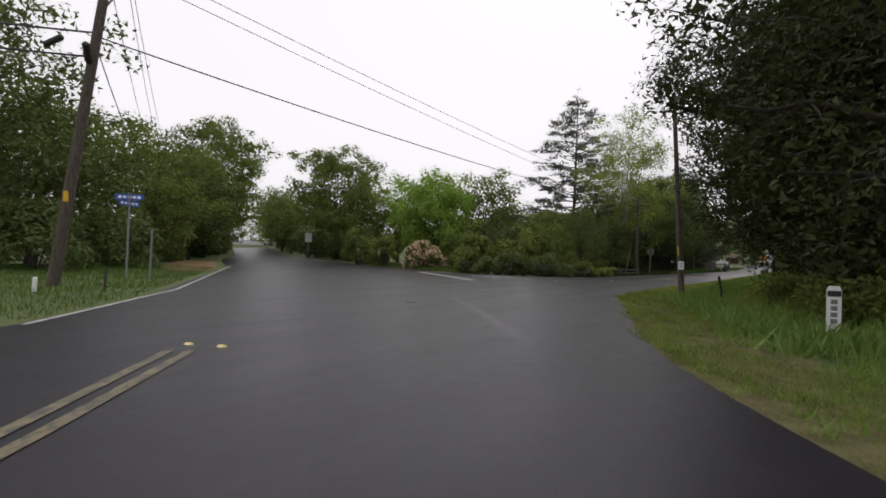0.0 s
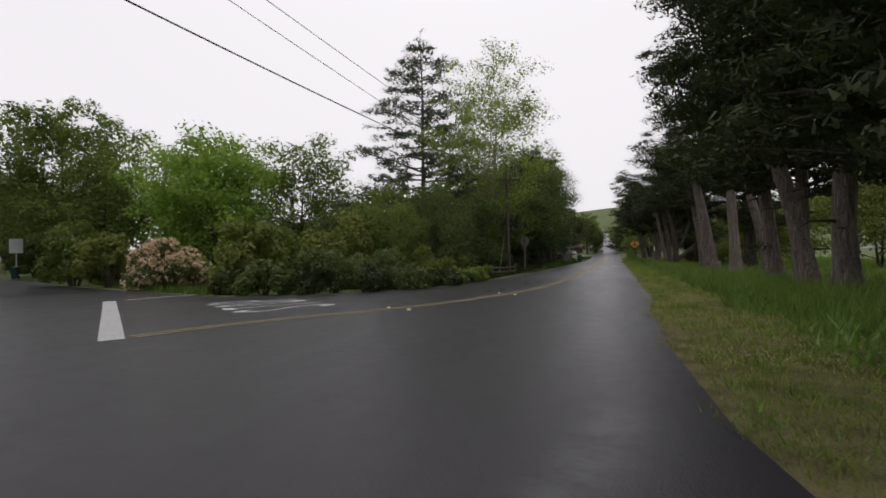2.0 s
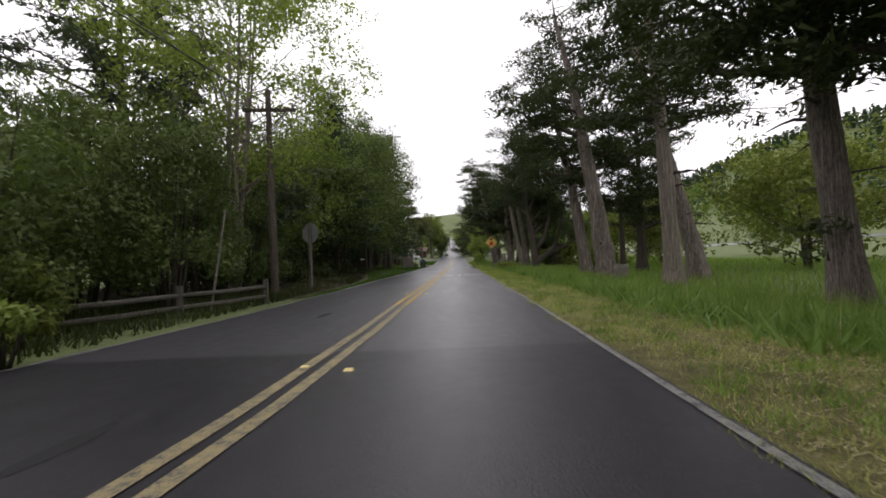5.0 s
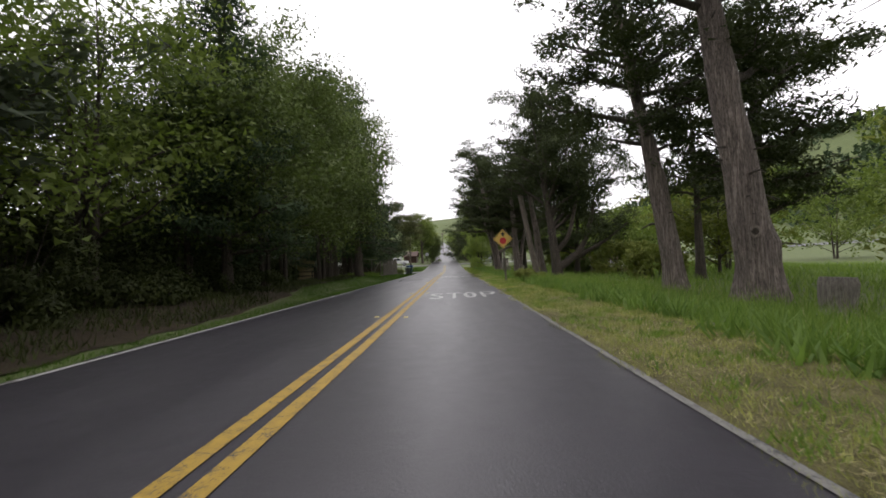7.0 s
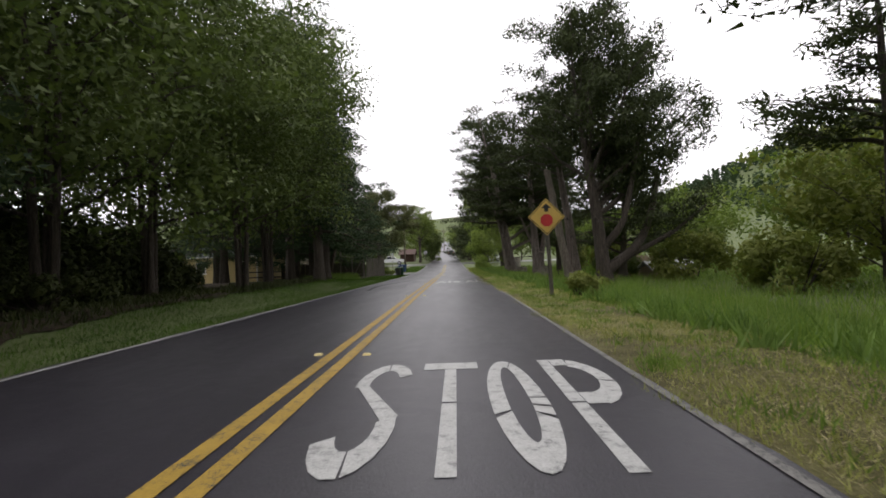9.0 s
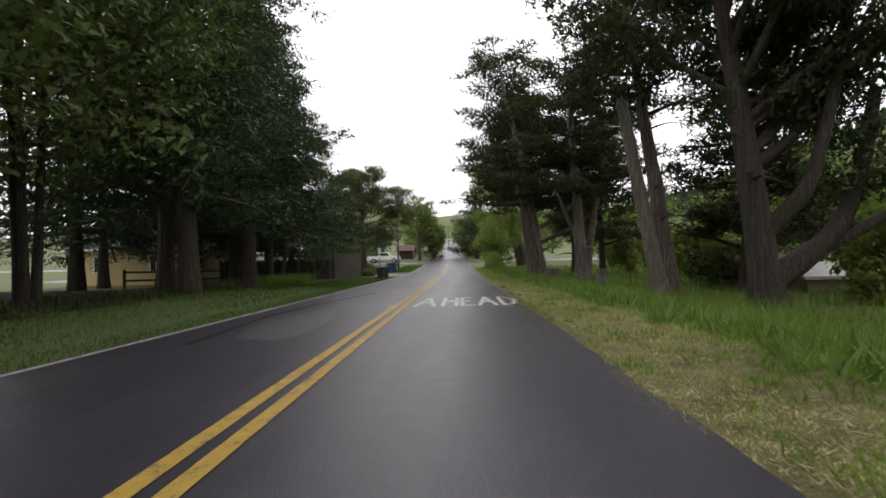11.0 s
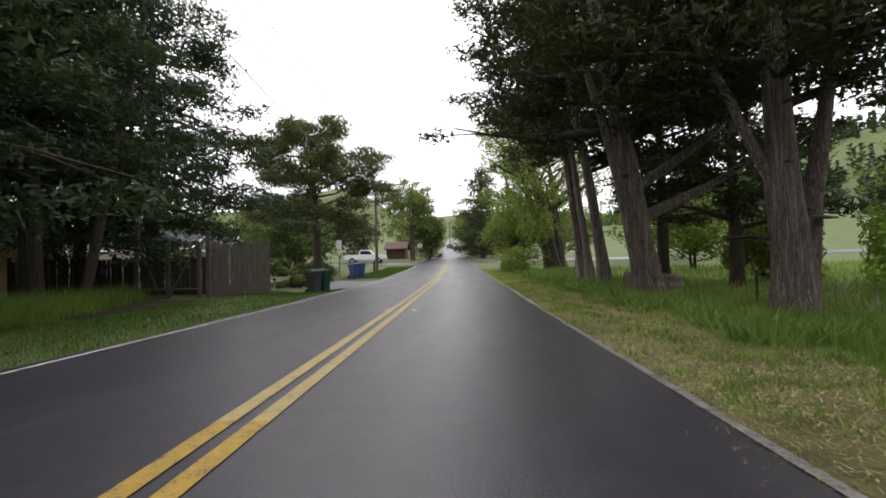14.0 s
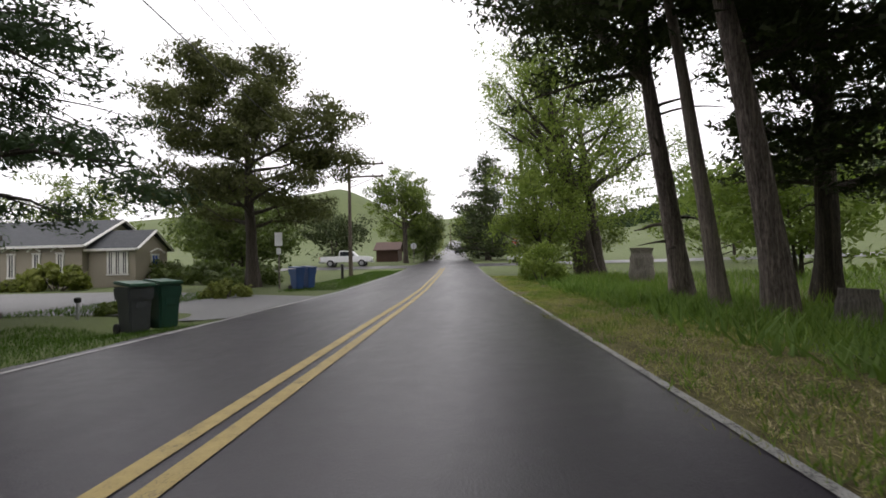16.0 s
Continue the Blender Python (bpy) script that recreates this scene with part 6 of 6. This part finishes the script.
rail_fence("rail_fence", "dark low rail fence under the redwoods", [(-16.5, 95.5), (-14.5, 97.5), (-12.8, 99.6)], 0.95, (0.45, 0.9), DARK_BARK)
board_fence("board_fence", "weathered grey board fence beside the driveway", (-7.55, 104.75), (-6.0, 106.5), 1.95, 0.155, GREY_WOOD, 5, 0.004)
board_fence("picket_fence", "dark weathered fence in front of the house", (-17.0, 107.0), (-8.1, 107.0), 1.55, 0.17, DARK_BARK, 6, 0.008)
board_fence("board_fence", "beige panel fence behind the cypresses", (13.2, 92.0), (18.5, 94.5), 1.6, 0.3, TAN_WALL, 7)
gate = thing("gate_frame", -10.25, 104.9, gz(-10.25, 104.9), "open wooden frame with leaning posts and diagonal braces beside the fence", "gate")
for x, h, tilt in ((0.0, 2.95, 2.0), (1.22, 2.1, 0.6), (2.4, 2.0, -0.5), (2.72, 2.35, 0.4)):
    part("post", turned(box(0.13, 0.12, h, 0.01), pose(x, -0.05 * x, -0.03, 0, tilt, 0)), GREY_WOOD, gate)
for x0, z0, x1, z1, r_ in ((0.0, 2.2, 1.22, 2.02, 0.035), (1.22, 2.02, 2.4, 1.9, 0.035), (0.1, 2.1, 1.0, 0.05, 0.03), (2.38, 1.9, 1.32, 0.05, 0.045), (0.0, 0.3, 2.4, 0.3, 0.035), (-2.4, 2.25, 0.0, 2.2, 0.035)):
    part("brace", round_bar([(x0, -0.05 * x0 - 0.09, z0), ((x0 + x1) / 2, -0.025 * (x0 + x1) - 0.09, (z0 + z1) / 2), (x1, -0.05 * x1 - 0.09, z1)], [r_] * 3, 4), GREY_WOOD, gate)


# ---- wheeled bins ----
def bin_thing(x, y, rz, mat, lid_mat, label, group):
    b = thing("wheeled_bin", x, y, gz(x, y), label, "bin", group, rz)
    bm = box(0.42, 0.5, 0.72, 0.03)
    for v in bm.verts:
        f = 0.84 + 0.16 * min(1, max(0, v.co.z / 0.72))
        v.co.x *= f
        v.co.y *= f
        v.co.z += 0.05
    part("body", bm, mat, b)
    collar = box(0.48, 0.6, 0.26, 0.03)
    for v in collar.verts:
        f = 0.93 + 0.07 * min(1, max(0, v.co.z / 0.26))
        v.co.x *= f
        v.co.y = v.co.y * f + 0.02
        v.co.z += 0.64
    part("collar", collar, mat, b)
    lid = box(0.5, 0.64, 0.06, 0.025)
    for v in lid.verts:
        v.co.z += 0.9 + 0.09 * (v.co.y + 0.32)
    part("lid", lid, lid_mat, b)
    part("handle", round_bar([(-0.18, 0.34, 0.88), (0, 0.35, 0.88), (0.18, 0.34, 0.88)], [0.02] * 3, 6), mat, b)
    part("grip_panel", turned(box(0.2, 0.03, 0.13, 0.006), pose(0, -0.24, 0.5)), mat, b)
    for s in (-1, 1):
        part("wheel", turned(round_bar([(0, 0, -0.03), (0, 0, -0.02), (0, 0, 0.02), (0, 0, 0.03)], [0.08, 0.11, 0.11, 0.08], 14), pose(0.215 * s, 0.21, 0.11, 0, 90, 0)), RUBBER, b)
    return b


bin_thing(-4.73, 107.9, 60, BIN_GREY, BIN_LID, "dark grey wheeled bin with a green lid beside the driveway", "bins at the driveway")
bin_thing(-4.5, 108.42, 62, BIN_GREEN, BIN_LID, "green wheeled bin beside the driveway", "bins at the driveway")
bin_thing(-5.75, 119.8, 55, BIN_BLUE, BIN_BLUE, "blue recycling bin on the verge", "blue bins")
bin_thing(-5.45, 120.45, 55, BIN_BLUE, BIN_BLUE, "blue recycling bin on the verge", "blue bins")
bin_thing(-45.4, 36.2, 40, BIN_GREEN, BIN_GREEN, "green wheeled bin by the side road", "bins by the side road")
meter = thing("meter_post", -6.9, 109.2, gz(-6.9, 109.2), "short grey post with a black cap", "post")
part("pipe", round_bar([(0, 0, 0), (0, 0, 0.2), (0, 0, 0.42)], [0.03] * 3, 8), STEEL, meter)
part("cap", round_bar([(0, 0, 0.36), (0, 0, 0.38), (0, 0, 0.46), (0, 0, 0.48)], [0.04, 0.07, 0.07, 0.04], 10), SIGN_BLACK, meter)
bol = thing("bollard", -6.0, 128.6, gz(-6, 128.6), "black bollard on the grass", "bollard")
part("shaft", round_bar([(0, 0, 0), (0, 0, 0.8), (0, 0, 0.86), (0, 0, 0.95)], [0.09, 0.08, 0.12, 0.05], 10), SIGN_BLACK, bol)


# ---- stumps, rocks and litter ----
COVERS = ((0.4, 3.23), (-7.84, 12.83))


def stump(x, y, r, h, label):
    s = thing("stump", x, y, gz(x, y) - 0.08, label, "stump", "stumps")
    rng = np.random.RandomState(int(x * 10 + y))
    k = np.linspace(0, 1, 8)
    part("bole", round_bar([(0.05 * q, 0, (h + 0.08) * q) for q in k], r * (1.2 - 0.22 * k ** 0.5) * (1 + 0.05 * rng.normal(size=8)), 14, 0.12, int(y)), STUMP_WOOD, s)


stump(9.6, 53.6, 0.36, 0.85, "weathered pale grey stump in the grass")
stump(8.45, 94.6, 0.25, 1.0, "weathered grey stump in the grass")
stump(7.9, 107.3, 0.28, 0.7, "sawn stump beside the cypresses")
stump(9.6, 122.0, 0.5, 1.6, "broad bleached stump near the willow")
stump(8.0, 103.8, 0.35, 0.75, "sawn stump in the grass")
for x, y in COVERS:
    lid = thing("valve_cover", x, y, gz(x, y) + 0.012, "small round iron cover set in the asphalt", "road cover", "road covers")
    part("rim", round_bar([(0, 0, 0.0), (0, 0, 0.004), (0, 0, 0.009)], [0.13, 0.13, 0.125], 20), TAR, lid)
    part("plate", round_bar([(0, 0, 0.009), (0, 0, 0.012), (0, 0, 0.014)], [0.1, 0.1, 0.095], 20), PALE_ASPHALT, lid)
shelf = thing("trunk_shelf", 8.78, 98.28, gz(8.78, 98.28) + 2.1, "pale board shelf fixed to a cypress trunk", "shelf", "", 8)
part("board", turned(box(0.4, 0.26, 0.035, 0.006), pose(0.12, -0.05, 0, 0, 6, 0)), PALE_STRIP, shelf)
part("bracket", turned(box(0.05, 0.2, 0.18, 0.006), pose(0.05, 0.02, -0.18)), GREY_WOOD, shelf)
for x, y, r, label in ((3.16, 89.3, 0.16, "dark flat stone at the road edge"), (3.3, 84.9, 0.09, "small dark stone on the verge")):
    bm = bmesh.new()
    bmesh.ops.create_icosphere(bm, subdivisions=2, radius=r * 0.6)
    for v in bm.verts:
        v.co = Vector((v.co.x * 1.3, v.co.y, v.co.z * 0.45)) * (1 + 0.15 * noise.noise(v.co * 9))
        v.co.z += r * 0.3
    o = part("stone", bm, DARK_BARK)
    o.matrix_world = pose(x, y, gz(x, y))
    tagged(o, label, "stone")
for x, y, rz, length in ((3.55, 82.5, 25, 0.62), (3.85, 97.2, 30, 0.5), (3.75, 87.3, -50, 0.4)):
    o = part("bark_strip", turned(box(0.065, length, 0.014, 0.004), pose(0, 0, 0, 3, 6, 0)), PALE_STRIP)
    o.matrix_world = pose(x, y, gz(x, y) + 0.03, 0, 0, rz)
    tagged(o, "pale strip of fallen bark on the verge", "bark strip", "fallen bark")
for x, y in ((-0.3, 43.75), (0.36, 43.55), (-0.26, 53.12), (0.38, 52.82), (-0.24, 61.3), (0.36, 61.2), (-0.28, 82.21), (0.36, 81.93), (-0.26, 98.63), (0.36, 98.35), (-2.95, 20.1), (-2.25, 19.7),
             (-1.3, 24.7), (-0.7, 24.25), (2.35, -3.3), (2.75, -3.1), (-0.2, 33.2), (0.3, 33.0), (-0.26, 72), (0.36, 71.8), (-0.3, 108.5), (0.34, 108.3)):
    bm = box(0.1, 0.085, 0.02, 0)
    for v in bm.verts:
        if v.co.z > 0.01:
            v.co.x *= 0.7
            v.co.y *= 0.6
    o = part("road_reflector", bm, REFLECTOR)
    o.matrix_world = pose(x, y, 0.012)
    tagged(o, "raised yellow road reflector on the asphalt", "reflector", "road reflectors")


# ---- buildings ----
def gable_house(name, label, x0, x1, y0, y1, wall_h, ridge, wall, roof, over=0.45, trim=None):
    """A house with its ridge along x: walls, two roof slopes with thickness, fascia boards."""
    z = gz((x0 + x1) / 2, y0) - 0.1
    h = thing(name, (x0 + x1) / 2, (y0 + y1) / 2, z, label, "house")
    w, d = x1 - x0, y1 - y0
    bm = bmesh.new()
    prof = [(-d / 2, 0), (d / 2, 0), (d / 2, wall_h), (0, ridge - 0.12), (-d / 2, wall_h)]
    f = bm.faces.new([bm.verts.new((-w / 2, py_, pz_)) for py_, pz_ in prof])
    ext = bmesh.ops.extrude_face_region(bm, geom=[f])
    bmesh.ops.translate(bm, vec=(w, 0, 0), verts=[v for v in ext["geom"] if isinstance(v, bmesh.types.BMVert)])
    bmesh.ops.recalc_face_normals(bm, faces=bm.faces[:])
    part("wall", bm, wall, h)
    slope = (ridge - wall_h) / (d / 2)
    for s in (-1, 1):
        bm = bmesh.new()
        e = d / 2 + over
        q = [(0, ridge), (s * e, ridge - slope * e), (s * e, ridge - slope * e + 0.12), (0, ridge + 0.12)]
        f = bm.faces.new([bm.verts.new((-w / 2 - over, py_, pz_)) for py_, pz_ in q])
        ext = bmesh.ops.extrude_face_region(bm, geom=[f])
        bmesh.ops.translate(bm, vec=(w + 2 * over, 0, 0), verts=[v for v in ext["geom"] if isinstance(v, bmesh.types.BMVert)])
        bmesh.ops.recalc_face_normals(bm, faces=bm.faces[:])
        r = part("roof", bm, roof, h)
        if trim:
            part("gutter", turned(box(w + 2 * over, 0.06, 0.14), pose(0, s * (e + 0.03), ridge - slope * e - 0.02)), trim, r)
            for sx_ in (-1, 1):
                part("fascia", round_bar([(sx_ * (w / 2 + over + 0.02), 0, ridge + 0.03), (sx_ * (w / 2 + over + 0.02), s * e / 2, ridge - slope * e / 2 + 0.03), (sx_ * (w / 2 + over + 0.02), s * e, ridge - slope * e + 0.03)], [0.09] * 3, 4), trim, r)
    return h


def window(parent, m, w, h, hood=False, blue=False):
    """A framed window on the wall plane x-z of m, facing its -y."""
    win = part("window", turned(box(w, 0.03, h), m), GLASS if not blue else SIGN_BLUE, parent)
    for dx_, dz_, sx_, sz_ in ((-w / 2, 0, 0.1, h), (w / 2, 0, 0.1, h), (0, -0.05, w + 0.2, 0.1), (0, h - 0.05, w + 0.2, 0.1)):
        part("frame", turned(box(sx_, 0.07, sz_), m @ Matrix.Translation((dx_, -0.02, dz_))), TRIM, win)
    part("mullion", turned(box(0.04, 0.05, h), m @ Matrix.Translation((0, -0.02, 0))), TRIM, win)
    if hood:
        for s in (-1, 1):
            part("hood", round_bar([m @ Vector((0, -0.2, h + 0.36)), m @ Vector((s * w * 0.6, -0.2, h + 0.25)), m @ Vector((s * w * 1.15, -0.2, h + 0.12))], [0.05] * 3, 4), TRIM, win)


house = gable_house("house", "cream clapboard house with a dark shingle roof and white trim", -43, -20.25, 125.9, 131.9, 2.6, 4.15, SIDING, SHINGLE, 0.35, TRIM)
for px_ in (10.1, 8.7, 7.2):
    window(house, pose(px_, -3.02, 0.75), 0.34, 1.35, True)
for k in range(17):
    part("clapboard", turned(box(22.7, 0.03, 0.02), pose(0, -3.015, 0.15 + 0.145 * k)), SIDING, house)
wing = gable_house("house", "gabled wing of the cream house with tall windows", -20.2, -17.4, 126.3, 129.3, 2.35, 3.35, SIDING, SHINGLE, 0.25, TRIM)
for k in range(3):
    window(wing, pose(-0.05 + 0.42 * k, -1.52, 0.8), 0.3, 1.35)
window(wing, pose(1.42, 0.2, 0.8, 0, 0, 90), 0.62, 1.15, True, True)
for k in range(15):
    part("clapboard", turned(box(2.75, 0.03, 0.02), pose(0, -1.515, 0.15 + 0.145 * k)), SIDING, wing)
    part("clapboard", turned(box(2.95, 0.03, 0.02), pose(1.415, 0, 0.15 + 0.145 * k, 0, 0, 90)), SIDING, wing)
cottage = gable_house("house", "pale yellow cottage behind the redwoods", -26, -18, 103.2, 111, 2.7, 4.3, YELLOW_WALL, SHINGLE, 0.4, TRIM)
window(cottage, pose(2.4, -3.92, 1.0), 0.9, 1.1)
window(cottage, pose(-1.6, -3.92, 1.0), 0.9, 1.1)
part("corner_board", turned(box(0.12, 0.06, 2.7), pose(3.95, -3.93, 0)), TRIM, cottage)
barn = gable_house("barn", "small red-brown barn beyond the crossing", -11.6, -8.4, 171, 176, 1.9, 3.0, BARN, BARN, 0.4)
villa = gable_house("house", "low house with a pale roof edge in the garden", -32, -20.5, 47.5, 55, 2.8, 4.9, SIDING, SHINGLE, 0.6, TRIM)
shed = gable_house("shed", "low shed with a pale metal roof in the meadow", 15.0, 18.0, 89.5, 92.0, 0.7, 1.15, TAN_WALL, METAL_ROOF, 0.25)
shed2 = gable_house("house", "pale house corner glimpsed behind the trees", -30, -21, 84, 92, 2.6, 4.0, TAN_WALL, SHINGLE, 0.4, TRIM)


# ---- vehicles ----
def wheel_parts(v, places, r):
    for x, y in places:
        t = part("tyre", turned(round_bar([(0, 0, -0.1), (0, 0, -0.09), (0, 0, 0.09), (0, 0, 0.1)], [r * 0.8, r, r, r * 0.8], 18), pose(x, y, r, 90, 0, 0)), RUBBER, v)
        part("rim", turned(round_bar([(0, 0, -0.105), (0, 0, 0.105), (0, 0, 0.106)], [r * 0.58, r * 0.58, r * 0.3], 14), pose(x, y, r, 90, 0, 0)), STEEL, t)


def side_profile(prof, width, bevel=0.05):
    bm = bmesh.new()
    f = bm.faces.new([bm.verts.new((x, -width / 2, z)) for x, z in prof])
    ext = bmesh.ops.extrude_face_region(bm, geom=[f])
    bmesh.ops.translate(bm, vec=(0, width, 0), verts=[v for v in ext["geom"] if isinstance(v, bmesh.types.BMVert)])
    bmesh.ops.recalc_face_normals(bm, faces=bm.faces[:])
    bmesh.ops.bevel(bm, geom=bm.edges[:], offset=bevel, segments=2, affect="EDGES")
    return bm


def pickup(x, y, rz):
    v = thing("pickup_truck", x, y, gz(x, y), "white pickup truck on the cross road", "truck", "", rz)
    part("body", side_profile([(-2.7, 0.5), (2.7, 0.5), (2.75, 0.85), (2.65, 1.08), (1.3, 1.15), (0.9, 1.16), (-2.7, 1.12)], 1.9), CAR_WHITE, v)
    part("cab", side_profile([(-0.75, 1.1), (1.3, 1.1), (0.65, 1.72), (-0.6, 1.75)], 1.7, 0.06), CAR_WHITE, v)
    for s in (-1, 1):
        part("side_window", turned(polygon_plate([(-0.6, 1.18), (1.05, 1.18), (0.58, 1.62), (-0.52, 1.64)], 0.012, Matrix()), pose(0, s * 0.855 - 0.006, 0)), GLASS, v)
        part("headlight", turned(box(0.05, 0.35, 0.2, 0.01), pose(2.72, s * 0.7, 0.8)), SIGN_WHITE, v)
        part("tail_light", turned(box(0.05, 0.2, 0.35, 0.01), pose(-2.7, s * 0.8, 0.75)), SIGN_RED, v)
    part("bumper", turned(box(0.16, 1.9, 0.2, 0.03), pose(2.78, 0, 0.45)), STEEL, v)
    part("bumper", turned(box(0.16, 1.9, 0.18, 0.03), pose(-2.78, 0, 0.45)), STEEL, v)
    wheel_parts(v, [(1.75, 0.86), (1.75, -0.86), (-1.6, 0.86), (-1.6, -0.86)], 0.38)


def car(x, y, rz, paint, label):
    v = thing("car", x, y, gz(x, y), label, "car", "", rz)
    part("body", side_profile([(-2.2, 0.3), (2.2, 0.3), (2.25, 0.62), (1.9, 0.8), (0.95, 0.92), (-1.6, 0.95), (-2.2, 0.85)], 1.75, 0.07), paint, v)
    part("cabin", side_profile([(-1.7, 0.92), (1.0, 0.9), (0.25, 1.4), (-1.1, 1.42)], 1.5, 0.09), paint, v)
    for s in (-1, 1):
        part("side_window", turned(polygon_plate([(-1.4, 0.98), (0.75, 0.96), (0.18, 1.33), (-1.0, 1.34)], 0.012, Matrix()), pose(0, s * 0.755 - 0.006, 0)), GLASS, v)
        part("headlight", turned(box(0.06, 0.35, 0.14, 0.02), pose(2.18, s * 0.62, 0.6)), SIGN_WHITE, v)
        part("tail_light", turned(box(0.06, 0.3, 0.16, 0.02), pose(-2.19, s * 0.65, 0.7)), SIGN_RED, v)
    part("rear_window", turned(box(0.03, 1.2, 0.4, 0.005), pose(-1.52, 0, 0.95, 0, 50, 0)), GLASS, v)
    wheel_parts(v, [(1.35, 0.8), (1.35, -0.8), (-1.35, 0.8), (-1.35, -0.8)], 0.32)


pickup(-11.4, 152.0, 3)
car(8.2, 151.0, 182, CAR_WHITE, "white saloon car waiting at the crossing")
car(bend(212) + 1.5, 212, 90, CAR_DARK, "dark car far along the road")
car(-93, 62.4, 150, CAR_WHITE, "white car parked along the side road")
